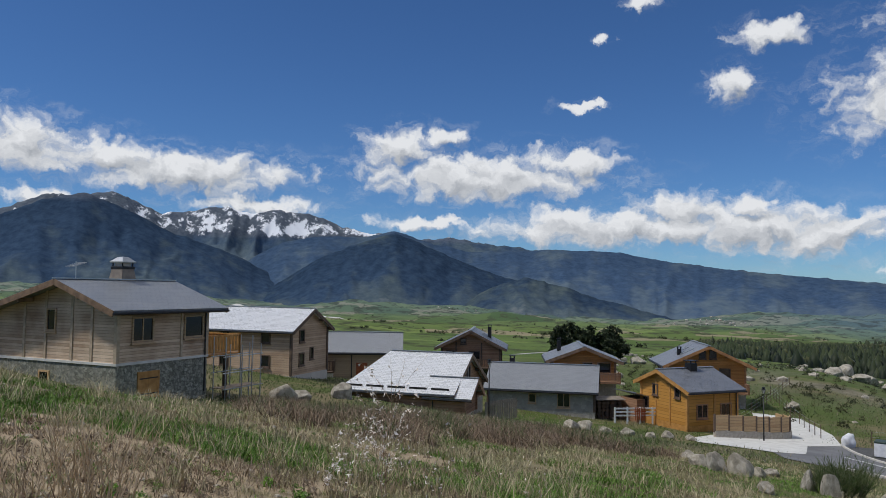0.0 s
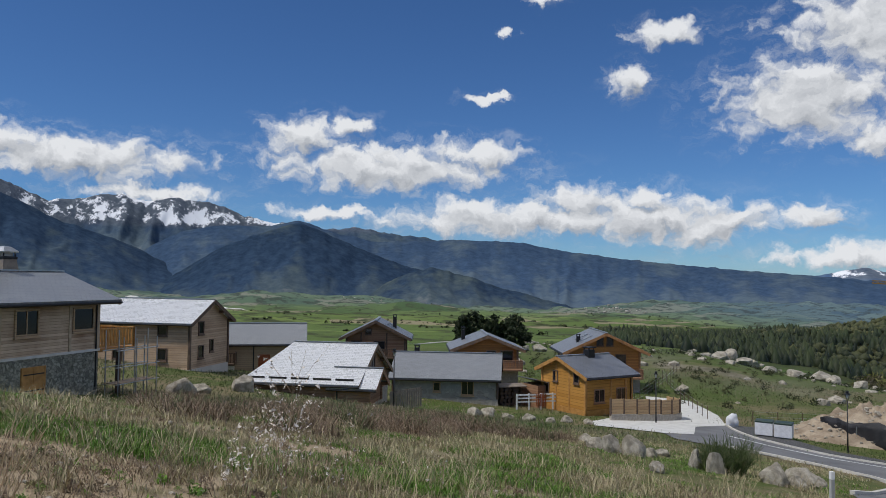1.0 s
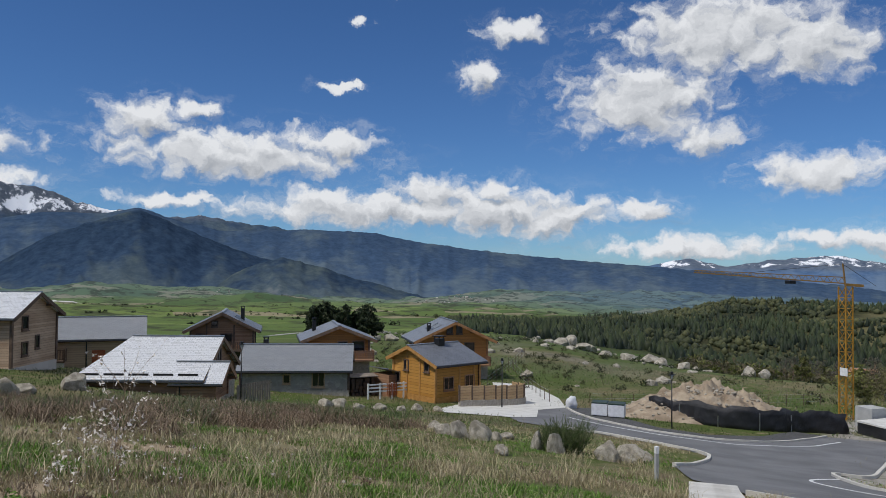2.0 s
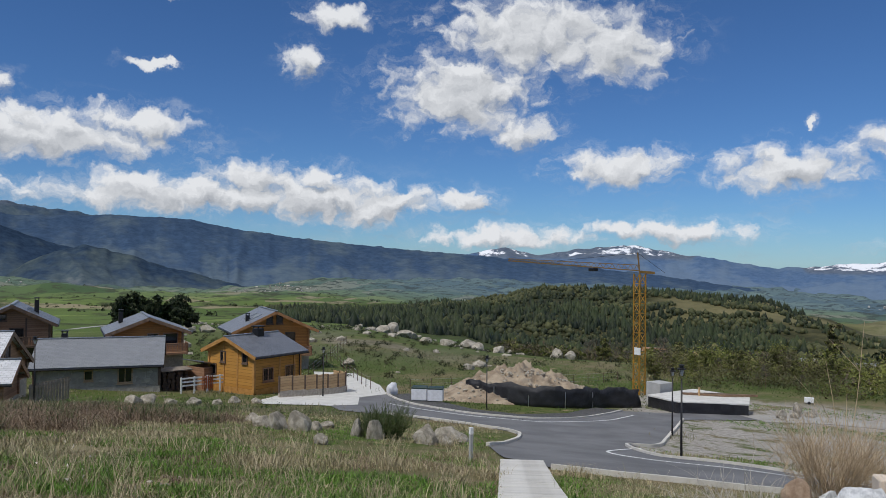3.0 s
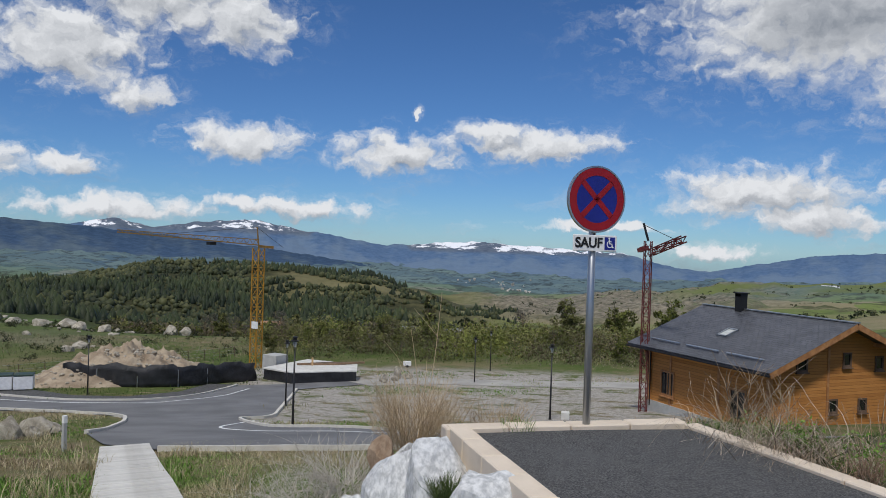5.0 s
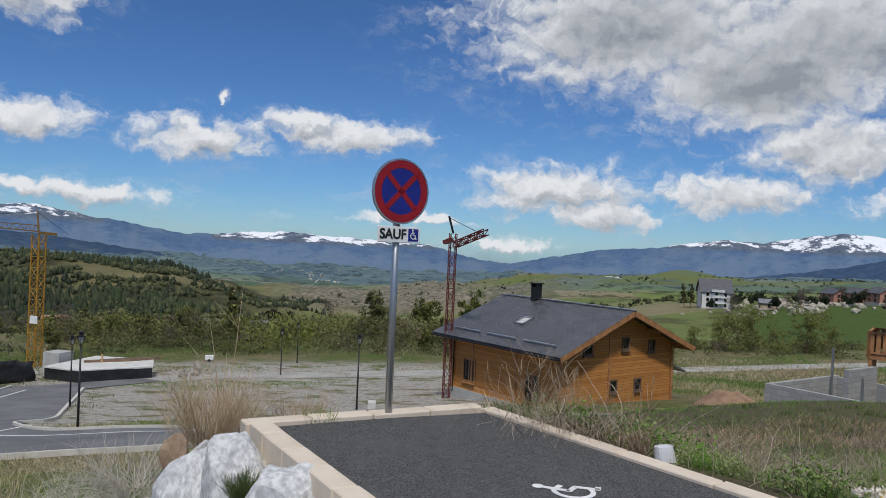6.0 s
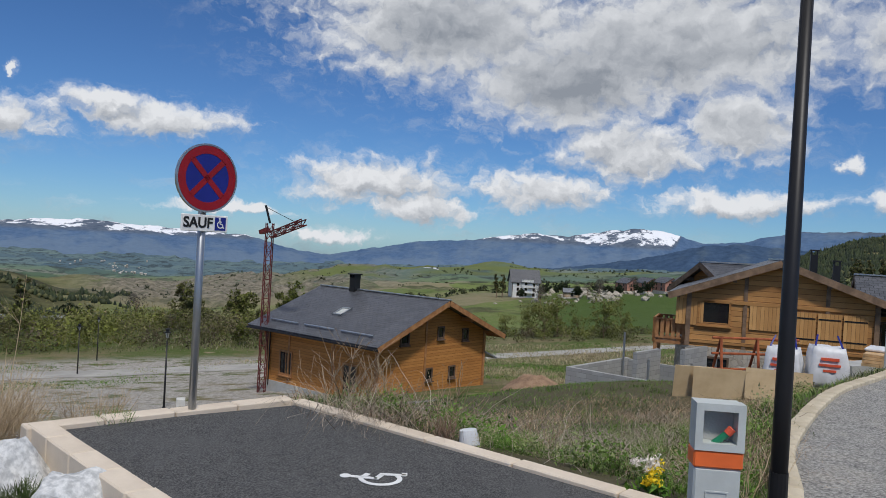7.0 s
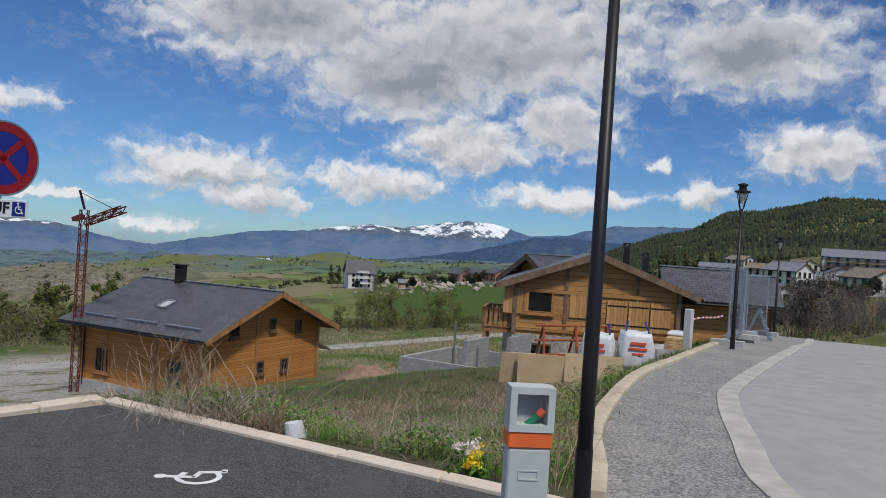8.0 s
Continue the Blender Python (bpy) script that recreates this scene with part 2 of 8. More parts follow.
mottled("pale_concrete", (0.55, 0.54, 0.5), (0.72, 0.71, 0.67), 1.5, 0.9, relief=0.4)
mottled("kerb_stone", (0.60, 0.50, 0.39), (0.78, 0.67, 0.54), 2.5, 0.85, relief=0.3, vary=0.35)
mottled("sett_stone", (0.46, 0.385, 0.27), (0.66, 0.575, 0.43), 2.5, 0.88, relief=0.4, vary=0.5)
mottled("kerb_concrete", (0.56, 0.53, 0.47), (0.72, 0.69, 0.62), 2.5, 0.9, relief=0.35, vary=0.25)
plain("dark_metal", (0.018, 0.017, 0.018), 0.45, 0.3)
plain("zinc", (0.42, 0.44, 0.46), 0.4, 0.85)
plain("galvanised", (0.5, 0.52, 0.54), 0.38, 0.9)
plain("glass_dark", (0.012, 0.014, 0.017), 0.06, 0.0, 0.7)
plain("white_paint", (0.82, 0.82, 0.80), 0.5)
plain("sign_red", (0.30, 0.006, 0.012), 0.4)
plain("sign_blue", (0.012, 0.02, 0.22), 0.4)
plain("black_paint", (0.012, 0.012, 0.012), 0.5)
plain("crane_yellow", (0.42, 0.21, 0.022), 0.5, 0.0, 0.5, 0.3)
plain("crane_jib", (0.20, 0.11, 0.02), 0.5, 0.0, 0.5, 0.3)
plain("crane_red", (0.13, 0.022, 0.018), 0.5, 0.0, 0.5, 0.3)
plain("orange_plastic", (0.9, 0.17, 0.04), 0.45)
plain("green_plastic", (0.02, 0.25, 0.12), 0.4)
plain("red_plastic", (0.75, 0.12, 0.06), 0.4)
plain("grey_plastic", (0.55, 0.58, 0.56), 0.5)
plain("white_plastic", (0.72, 0.73, 0.75), 0.45)
plain("rust_red", (0.36, 0.1, 0.04), 0.7, 0.0, 0.3, 0.4)
plain("lamp_glass", (0.5, 0.52, 0.5), 0.15)
mottled("black_sheet", (0.008, 0.008, 0.010), (0.03, 0.03, 0.034), 2.0, 0.42, relief=0.5, depth=0.05)
mottled("granite", (0.36, 0.37, 0.375), (0.84, 0.84, 0.83), 11.0, 0.88, relief=0.8, depth=0.008, grain=60.0)
mottled("ochre_rock", (0.36, 0.23, 0.14), (0.62, 0.46, 0.32), 2.2, 0.9, relief=0.8, depth=0.05, grain=25.0)
mottled("field_rock", (0.20, 0.175, 0.135), (0.60, 0.545, 0.45), 2.2, 0.95, relief=0.8, depth=0.08, grain=18.0)
mottled("plywood", (0.56, 0.4, 0.22), (0.74, 0.57, 0.35), 1.5, 0.7)
mottled("earth", (0.20, 0.145, 0.095), (0.50, 0.41, 0.30), 0.9, 0.95, relief=0.7, depth=0.08, grain=8.0)
mottled("brown_soil", (0.19, 0.11, 0.065), (0.40, 0.26, 0.16), 2.0, 0.95, relief=0.8, depth=0.06, grain=16.0)
mottled("dark_lid", (0.01, 0.03, 0.02), (0.03, 0.06, 0.045), 4.0, 0.5)
mottled("deck_boards", (0.46, 0.44, 0.40), (0.70, 0.68, 0.63), 1.5, 0.85, relief=0.3, grain=30.0, vary=0.4)
k = material("block_wall", 0.95, 0.0, 0.15)
n = k.n.new("ShaderNodeTexBrick")
x, y, z = k.xyz(k.where)
k.put(n.inputs["Vector"], k.join(k.math("ADD", x, y), z, 0.0))
k.put(n.inputs["Color1"], (0.30, 0.30, 0.295))
k.put(n.inputs["Color2"], (0.44, 0.44, 0.43))
k.put(n.inputs["Mortar"], (0.2, 0.2, 0.195))
for key, v in (("Scale", 1.0), ("Mortar Size", 0.01), ("Brick Width", 0.5), ("Row Height", 0.2)):
    n.inputs[key].default_value = v
k.put(k.bsdf.inputs["Base Color"], k.mix(k.noise(k.where, 1.2, 5.0), n.outputs["Color"], (0.36, 0.36, 0.35)))
bump(k, k.math("MULTIPLY", n.outputs["Fac"], -1.0), 0.5, 0.01)


# ---- helpers for building ----
def smooth(lo, hi, v):
    s = np.clip((np.asarray(v, float) - lo) / (hi - lo), 0, 1)
    return s * s * (3 - 2 * s)


def hash2(i, j):
    h = np.sin(i * 127.1 + j * 311.7) * 43758.5453
    return h - np.floor(h)


def value_noise(x, y):
    """Smooth noise from 0 to 1 over arrays."""
    i, j = np.floor(x), np.floor(y)
    u, v = x - i, y - j
    u, v = u * u * (3 - 2 * u), v * v * (3 - 2 * v)
    low = hash2(i, j) * (1 - u) + hash2(i + 1, j) * u
    top = hash2(i, j + 1) * (1 - u) + hash2(i + 1, j + 1) * u
    return low * (1 - v) + top * v


def fractal(x, y, octaves=4, gain=0.5):
    total, size, weight = 0.0, 1.0, 0.0
    for k in range(octaves):
        total = total + value_noise(x * 2 ** k + 17.3 * k, y * 2 ** k - 9.1 * k) * size
        weight, size = weight + size, size * gain
    return total / weight


def from_grid(name, x, y, z, mat, wrap=False):
    """A mesh over a grid of places."""
    rows, cols = x.shape
    index = np.arange(rows * cols).reshape(rows, cols)
    if wrap:
        index = np.concatenate([index, index[:, :1]], axis=1)
    quads = np.stack([index[:-1, :-1], index[:-1, 1:], index[1:, 1:], index[1:, :-1]], axis=-1).reshape(-1, 4)
    mesh = bpy.data.meshes.new(name)
    mesh.from_pydata(np.stack([x.ravel(), y.ravel(), z.ravel()], axis=1).tolist(), [], quads.tolist())
    mesh.materials.append(MATS[mat])
    mesh.shade_smooth()
    return mesh


def mark(mesh, name, values):
    layer = mesh.attributes.new(name, "FLOAT", "POINT")
    layer.data.foreach_set("value", np.ascontiguousarray(np.asarray(values, np.float32).ravel()))


def mesh_object(name, bm, mat, parent=None, m=None, smooth_shade=False):
    mesh = bpy.data.meshes.new(name)
    bm.to_mesh(mesh)
    bm.free()
    for one in mat if isinstance(mat, (list, tuple)) else [mat]:
        mesh.materials.append(MATS[one])
    if smooth_shade:
        mesh.shade_smooth()
    ob = new(name, mesh)
    ob.parent = parent
    if m is not None:
        ob.matrix_basis = m
    return ob


def part(name, bm, mat, parent, label="", m=None, smooth_shade=False):
    return tagged(mesh_object(name, bm, mat, parent, m, smooth_shade), label)


def thing(name, label, category, m=None, group="", kind=""):
    ob = new(name)
    if m is not None:
        ob.matrix_basis = m
    return tagged(ob, label, category, group, kind)


def box(x0, x1, y0, y1, z0, z1, bevel=0.0, bm=None):
    bm = bm or bmesh.new()
    made = bmesh.ops.create_cube(bm, size=1.0, matrix=Matrix.LocRotScale(
        ((x0 + x1) / 2, (y0 + y1) / 2, (z0 + z1) / 2), None, (abs(x1 - x0), abs(y1 - y0), abs(z1 - z0))))
    if bevel:
        edges = {e for v in made["verts"] for e in v.link_edges}
        bmesh.ops.bevel(bm, geom=list(edges), offset=bevel, segments=1, affect="EDGES")
    return bm


def tube(p, q, r0, r1=None, sides=8, bm=None):
    """A round bar from p to q."""
    bm = bm or bmesh.new()
    p, q = Vector(p), Vector(q)
    r1 = r0 if r1 is None else r1
    turn = (q - p).to_track_quat("Z", "Y").to_matrix().to_4x4()
    bmesh.ops.create_cone(bm, cap_ends=True, segments=sides, radius1=r0, radius2=r1, depth=(q - p).length,
                          matrix=Matrix.Translation((p + q) / 2) @ turn)
    return bm


def bar(p, q, wide, high, bm=None):
    """A square bar from p to q."""
    bm = bm or bmesh.new()
    p, q = Vector(p), Vector(q)
    turn = (q - p).to_track_quat("X", "Z").to_matrix().to_4x4()
    bmesh.ops.create_cube(bm, size=1.0, matrix=Matrix.Translation((p + q) / 2) @ turn @ Matrix.Diagonal(((q - p).length, wide, high, 1)))
    return bm


def prism(outline, z0, z1, bm=None):
    """An outline in x, y drawn up from z0 to z1."""
    bm = bm or bmesh.new()
    low = [bm.verts.new((x, y, z0)) for x, y in outline]
    top = [bm.verts.new((x, y, z1)) for x, y in outline]
    n = len(low)
    bm.faces.new(low[::-1])
    bm.faces.new(top)
    for i in range(n):
        bm.faces.new((low[i], low[(i + 1) % n], top[(i + 1) % n], top[i]))
    return bm


def lathe(profile, sides=16, bm=None):
    """Turns (radius, z) pairs round the z axis."""
    bm = bm or bmesh.new()
    rings = [[bm.verts.new((r * math.cos(2 * math.pi * k / sides), r * math.sin(2 * math.pi * k / sides), z)) for k in range(sides)] for r, z in profile]
    for low, top in zip(rings, rings[1:]):
        for k in range(sides):
            bm.faces.new((low[k], low[(k + 1) % sides], top[(k + 1) % sides], top[k]))
    bm.faces.new(rings[0][::-1])
    bm.faces.new(rings[-1])
    return bm


def way_to(az, r):
    a = radians(az)
    return -math.sin(a) * r, math.cos(a) * r


# ---- the lie of the land ----
DROP_AT = [-60, -12, 0, 2, 4, 6, 8, 10, 12, 16, 24, 60]
DROP = [-26, -6, 0, 2.1, 4.3, 6.3, 8.0, 9.3, 10.4, 11.8, 13.5, 18]
# height angles of the country by heading (rows) and distance (columns)
NEAR_R = [140, 220, 350, 700]
NEAR_EAST = {
    180: (3.0, 3.4, 3.6, 3.2), 120: (1.5, 1.8, 2.0, 1.8), 60: (-3.0, -2.6, -1.9, -1.2), 25: (-4.1, -3.6, -3.0, -2.0),
    10: (-4.8, -4.4, -3.8, -2.8), 0: (-5.5, -5.0, -4.3, -3.3), -15: (-5.3, -4.7, -4.4, -3.6), -25: (-5.2, -5.0, -4.9, -3.9),
}
NEAR_WEST = {
    -33: (-6.5, -6.2, -5.3, -3.2), -36: (-6.9, -6.9, -6.1, -2.7), -40: (-7.2, -7.3, -6.5, -2.05), -43.5: (-7.4, -7.5, -6.8, -2.0), -48: (-7.5, -7.6, -6.9, -2.2), -54: (-7.6, -7.8, -7.0, -2.6), -58: (-7.6, -7.8, -7.1, -3.5),
    -62: (-7.6, -7.9, -7.4, -4.9), -68: (-7.4, -7.8, -7.2, -5.6), -75: (-7.2, -7.4, -6.6, -5.0), -82: (-7.0, -7.0, -6.0, -4.0),
    -92: (-7.1, -6.3, -3.8, -3.2), -105: (-5.9, -4.9, -3.1, -2.3), -112: (-4.6, -3.8, -2.6, -1.6), -118: (-3.4, -2.6, -1.7, -0.6), -122: (-2.9, -2.0, -1.1, 0.4), -128: (-2.2, -1.4, -0.5, 1.0), -135: (-2.0, -1.2, -0.3, 1.2),
}
FAR_R = [700, 1300, 2200, 3300, 4800]
FAR_EAST = {
    180: (3.2, 2.4, 1.2, 0.4, 0.0), 120: (1.8, 1.2, 0.8, 0.3, 0.0), 60: (-1.2, -0.8, -0.4, 0.0, 0.5), 25: (-2.0, -1.2, -0.6, -0.2, 0.0),
    10: (-2.8, -2.3, -1.9, -1.6, -1.4), 0: (-3.3, -2.5, -1.9, -1.5, -1.3), -15: (-3.6, -2.9, -2.5, -2.1, -1.8), -25: (-3.9, -3.0, -2.2, -1.6, -1.4),
}
FAR_WEST = {
    -33: (-3.2, -3.6, -2.5, -1.4, -1.2), -36: (-2.7, -3.8, -2.8, -1.5, -1.3), -40: (-2.05, -4.0, -3.0, -1.7, -1.4), -43.5: (-2.0, -4.0, -3.0, -1.8, -1.5), -48: (-2.2, -4.0, -3.0, -2.0, -1.6), -54: (-2.6, -4.0, -3.0, -2.2, -1.8), -58: (-3.5, -4.1, -3.1, -2.3, -1.9),
    -62: (-4.9, -4.3, -3.2, -2.4, -2.0), -68: (-5.6, -4.2, -3.6, -2.6, -2.0), -75: (-5.0, -3.3, -3.6, -2.5, -2.0), -82: (-4.0, -2.35, -3.0, -2.4, -2.0),
    -92: (-3.2, -1.75, -2.6, -2.2, -1.8), -105: (-2.4, -1.3, -1.6, -1.4, -1.2), -112: (-1.6, -0.3, -0.6, -0.6, -0.6), -118: (-0.6, 1.7, 0.8, 0.0, 0.0), -122: (0.4, 3.5, 2.4, 1.0, 0.5), -128: (1.0, 4.5, 3.0, 1.6, 1.0), -135: (1.2, 4.2, 2.8, 1.4, 1.0), -150: (1.6, 3.6, 2.4, 1.2, 0.6),
}
NEAR_EL, FAR_EL = {**NEAR_EAST, **NEAR_WEST}, {**FAR_EAST, **FAR_WEST}
# the level ground of the upper road, its footway and the parking bay
PLATFORM = [(6.62, 3.56), (8.35, 1.6), (5.75, -1.75), (5.6, -2.35), (10.9, -5.05), (16.4, -9.4), (31, -19.8), (42, -29), (40, -40), (-10, -14), (-8, 3), (0, 2.6), (3.2, 0.3), (4.75, 1.48)]


def to_polygon(x, y, outline):
    """Distance to the edge of an outline; negative inside."""
    best, inside = np.full(x.shape, 1e9), np.zeros(x.shape, bool)
    for (x0, y0), (x1, y1) in zip(outline, outline[1:] + outline[:1]):
        dx, dy = x1 - x0, y1 - y0
        s = np.clip(((x - x0) * dx + (y - y0) * dy) / (dx * dx + dy * dy), 0, 1)
        best = np.minimum(best, np.hypot(x - x0 - s * dx, y - y0 - s * dy))
        cross = ((y0 > y) != (y1 > y)) & (x < (x1 - x0) * (y - y0) / (y1 - y0 + 1e-12) + x0)
        inside ^= cross
    return np.where(inside, -best, best)


def table(az, r, radii, rows):
    """Height angle from one of the tables, gliding between its rows and columns."""
    heads = np.array(sorted(rows))
    grid = np.array([rows[h] for h in sorted(rows)])
    heads, grid = np.append(heads, 225), np.vstack([grid, grid[:1]])
    heads, grid = np.insert(heads, 0, -180), np.vstack([grid[-2:-1], grid])
    heads, grid = heads[:-1], grid[:-1]
    k = np.clip(np.searchsorted(heads, az) - 1, 0, len(heads) - 2)
    u = smooth(0, 1, (az - heads[k]) / (heads[k + 1] - heads[k]))
    lr, lg = np.log(r), np.log(radii)
    c = np.clip(np.searchsorted(lg, lr) - 1, 0, len(lg) - 2)
    v = np.clip((lr - lg[c]) / (lg[c + 1] - lg[c]), 0, 1)
    v = 0.5 * v + 0.5 * v * v * (3 - 2 * v)
    return (grid[k, c] * (1 - u) + grid[k + 1, c] * u) * (1 - v) + (grid[k, c + 1] * (1 - u) + grid[k + 1, c + 1] * u) * v


def upper_level(x, y):
    """Height of the upper road, which falls away from the bay."""
    along = np.clip(x * 0.8 - y * 0.6 - 6.0, 0, 60)
    return -0.13 * smooth(0.6, 4.6, x) - 0.012 * along - 0.0013 * along ** 2 * smooth(40, 10, along) - 0.05 * np.clip(along - 18, 0, 60) - 0.10 * np.clip(along - 28, 0, 60)


def land(x, y, bumps=True):
    """Height of the ground."""
    x, y = np.asarray(x, float), np.asarray(y, float)
    r = np.hypot(x, y) + 1e-6
    az = np.degrees(np.arctan2(-x, y))
    q = 0.155 * x + 0.11 * y + 0.03 * np.clip(6 - x, 0, 40) * smooth(4, 30, y)
    z = -np.interp(q, DROP_AT, DROP)
    z = z - 1.4 * np.exp(-((x + 16) ** 2 + (y - 40) ** 2) / 200) - 0.95 * np.exp(-((x - 8) ** 2 + (y - 59) ** 2) / 130) + 0.9 * np.exp(-((x - 28) ** 2 + (y + 5) ** 2) / 40)
    if bumps:
        z = z + 0.35 * (fractal(x * 0.12, y * 0.12, 3) - 0.5) * smooth(4, 14, r) * smooth(70, 30, x + 0.0 * y)
    edge = to_polygon(x, y, PLATFORM)
    z = z + (upper_level(x, y) - 0.03 - z) * smooth(0.26 + 2.3 * smooth(-66, -80, az), 0.02, edge) * smooth(60, 45, r)
    el = np.where(r < 700, table(az, r, NEAR_R, NEAR_EL), table(az, r, FAR_R, FAR_EL))
    far = EYE + r * np.tan(np.radians(el))
    if bumps:
        rough = fractal(x / 60, y / 60, 4) - 0.5
        far = far + rough * (2.0 + r * 0.012) * smooth(120, 400, r) + (fractal(x / 400 + 5, y / 400, 3) - 0.5) * r * 0.012 * smooth(500, 1500, r)
        crag = smooth(-60, -66, az) * smooth(-94, -80, az) * smooth(480, 650, r) * smooth(1500, 1250, r)
        for ka, kr, kw, kh in ((-62.4, 960, 28, 15), (-92.6, 1290, 42, 11), (-106.5, 900, 60, 9), (6.5, 2300, 130, 30), (-4.5, 1500, 90, 14)):
            kx, ky = way_to(ka, kr)
            far = far + kh * np.exp(-((x - kx) ** 2 + (y - ky) ** 2) / (2 * kw * kw))
        far = far + (1 - np.abs(2 * fractal(x / 75, y / 75, 5, 0.6) - 1) - 0.7) * 26 * crag
    return z + (far - z) * smooth(75, 150, r)


def bare_sand(x, y):
    """1 where the near slope is bare sand, 0 where it is grown over."""
    r, az = np.hypot(x, y), np.degrees(np.arctan2(-x, y))
    patch = fractal(x * 0.30 + 3, y * 0.30, 4, 0.6)
    return smooth(0.47, 0.55, patch) * smooth(23, 16, r) * smooth(-24, -10, az)


def ground_z(x, y):
    return float(land(np.array([x]), np.array([y]))[0])


# ---- land cover materials ----
k = material("ground", 0.95, 0.0, 0.15)
x, y, z = k.xyz(k.where)
spot = k.join(x, y, 0.0)
wide, mid, fine = k.noise(spot, 0.09, 5.0), k.noise(spot, 0.5, 6.0, 0.65), k.noise(spot, 7.0, 6.0, 0.7)
grass = k.mix(fine, (0.035, 0.06, 0.012), (0.12, 0.165, 0.038))
straw = k.mix(fine, (0.10, 0.078, 0.042), (0.32, 0.26, 0.155))
soil = k.mix(fine, (0.20, 0.14, 0.085), (0.44, 0.35, 0.24))
cover = k.mix(k.step(k.math("ADD", k.math("MULTIPLY", wide, 0.6), k.math("MULTIPLY", mid, 0.5)), 0.42, 0.66), straw, grass)
cover = k.mix(k.step(k.math("MULTIPLY", mid, k.math("ADD", wide, 0.35)), 0.52, 0.66), cover, soil)
# meadows and scrub of the wider country
patch = k.n.new("ShaderNodeTexVoronoi")
k.put(patch.inputs["Vector"], k.vec("ADD", k.vec("MULTIPLY", spot, (0.0075, 0.0075, 0)), k.vec("MULTIPLY", k.noise(spot, 0.01, 3.0, colour=True), (0.5, 0.5, 0))))
patch.inputs["Scale"].default_value = 1.0
bw = k.n.new("ShaderNodeRGBToBW")
k.put(bw.inputs[0], patch.outputs["Color"])
field = k.mix(bw.outputs[0], (0.06, 0.105, 0.026), (0.23, 0.29, 0.08))
field = k.mix(k.step(bw.outputs[0], 0.66, 0.7), field, (0.27, 0.235, 0.14))
country = k.noise(spot, 0.02, 6.0, 0.7)
# far fields and woods turn bluish: distance haze put into their colour
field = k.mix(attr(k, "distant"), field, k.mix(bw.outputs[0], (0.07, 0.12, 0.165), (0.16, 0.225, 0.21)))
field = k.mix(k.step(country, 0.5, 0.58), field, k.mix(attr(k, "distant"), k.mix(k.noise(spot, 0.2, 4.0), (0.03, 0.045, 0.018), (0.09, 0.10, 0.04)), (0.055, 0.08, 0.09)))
cover = k.mix(k.math("MULTIPLY", attr(k, "sand"), k.step(k.noise(spot, 1.6, 6.0, 0.7), 0.30, 0.46)), cover, k.mix(k.noise(spot, 12.0, 5.0, 0.7), (0.24, 0.175, 0.105), (0.62, 0.495, 0.34)))
cover = k.mix(attr(k, "verge"), cover, k.mix(fine, (0.035, 0.04, 0.018), (0.17, 0.145, 0.09)))
cover = k.mix(attr(k, "country"), cover, field)
wood = k.mix(k.step(k.noise(spot, 0.12, 6.0, 0.7), 0.3, 0.75), (0.012, 0.018, 0.008), (0.085, 0.082, 0.036))
wood = k.mix(attr(k, "tan"), wood, k.mix(k.noise(spot, 0.05, 6.0, 0.7), (0.065, 0.075, 0.025), (0.29, 0.245, 0.13)))
cover = k.mix(attr(k, "wood"), cover, wood)
rock = k.mix(k.step(k.noise(spot, 0.09, 7.0, 0.75), 0.3, 0.7), (0.05, 0.053, 0.034), (0.33, 0.285, 0.215))
cover = k.mix(k.math("MULTIPLY", attr(k, "rock"), k.step(k.noise(spot, 0.05, 6.0, 0.7), 0.32, 0.46)), cover, rock)
meadow = k.mix(k.noise(spot, 0.35, 6.0, 0.7), (0.034, 0.066, 0.012), (0.10, 0.145, 0.034))
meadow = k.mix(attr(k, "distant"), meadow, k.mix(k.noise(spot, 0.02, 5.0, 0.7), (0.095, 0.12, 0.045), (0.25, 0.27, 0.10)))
cover = k.mix(attr(k, "meadow"), cover, meadow)
gravel = k.mix(k.step(k.noise(spot, 2.6, 8.0, 0.8), 0.3, 0.7), (0.20, 0.185, 0.16), (0.52, 0.485, 0.435))
cover = k.mix(k.math("MULTIPLY", attr(k, "gravel"), k.step(k.noise(k.vec("MULTIPLY", spot, (1.0, 0.6, 1.0)), 0.5, 8.0, 0.72), 0.40, 0.50)), cover, gravel)
k.put(k.bsdf.inputs["Base Color"], cover)
bump(k, k.math("ADD", fine, k.math("MULTIPLY", mid, 2.0)), 0.7, 0.08)

k = material("mountain", 1.0, 0.0, 0.05)
broad, fine = k.noise(k.where, 0.0045, 7.0, 0.62), k.step(k.noise(k.where, 0.028, 8.0, 0.74), 0.25, 0.75)
stands = k.noise(k.vec("MULTIPLY", k.where, (1.0, 1.0, 1.8)), 0.011, 6.0, 0.66)
forest = k.mix(fine, (0.006, 0.015, 0.031), (0.024, 0.047, 0.082))
heath = k.mix(fine, (0.030, 0.048, 0.054), (0.095, 0.115, 0.095))
open_land = k.math("ADD", k.math("MULTIPLY", broad, 0.55), k.math("MULTIPLY", stands, 0.55))
open_land = k.math("ADD", open_land, k.math("MULTIPLY_ADD", attr(k, "bare"), 0.5, -0.05))
open_land = k.math("ADD", open_land, k.math("MULTIPLY_ADD", attr(k, "spur"), 0.12, -0.06))
slope = k.mix(k.step(open_land, 0.64, 0.96), forest, heath)
slope = k.mix(k.math("MULTIPLY", k.step(open_land, 0.98, 1.10), 0.45), slope, (0.24, 0.23, 0.19))
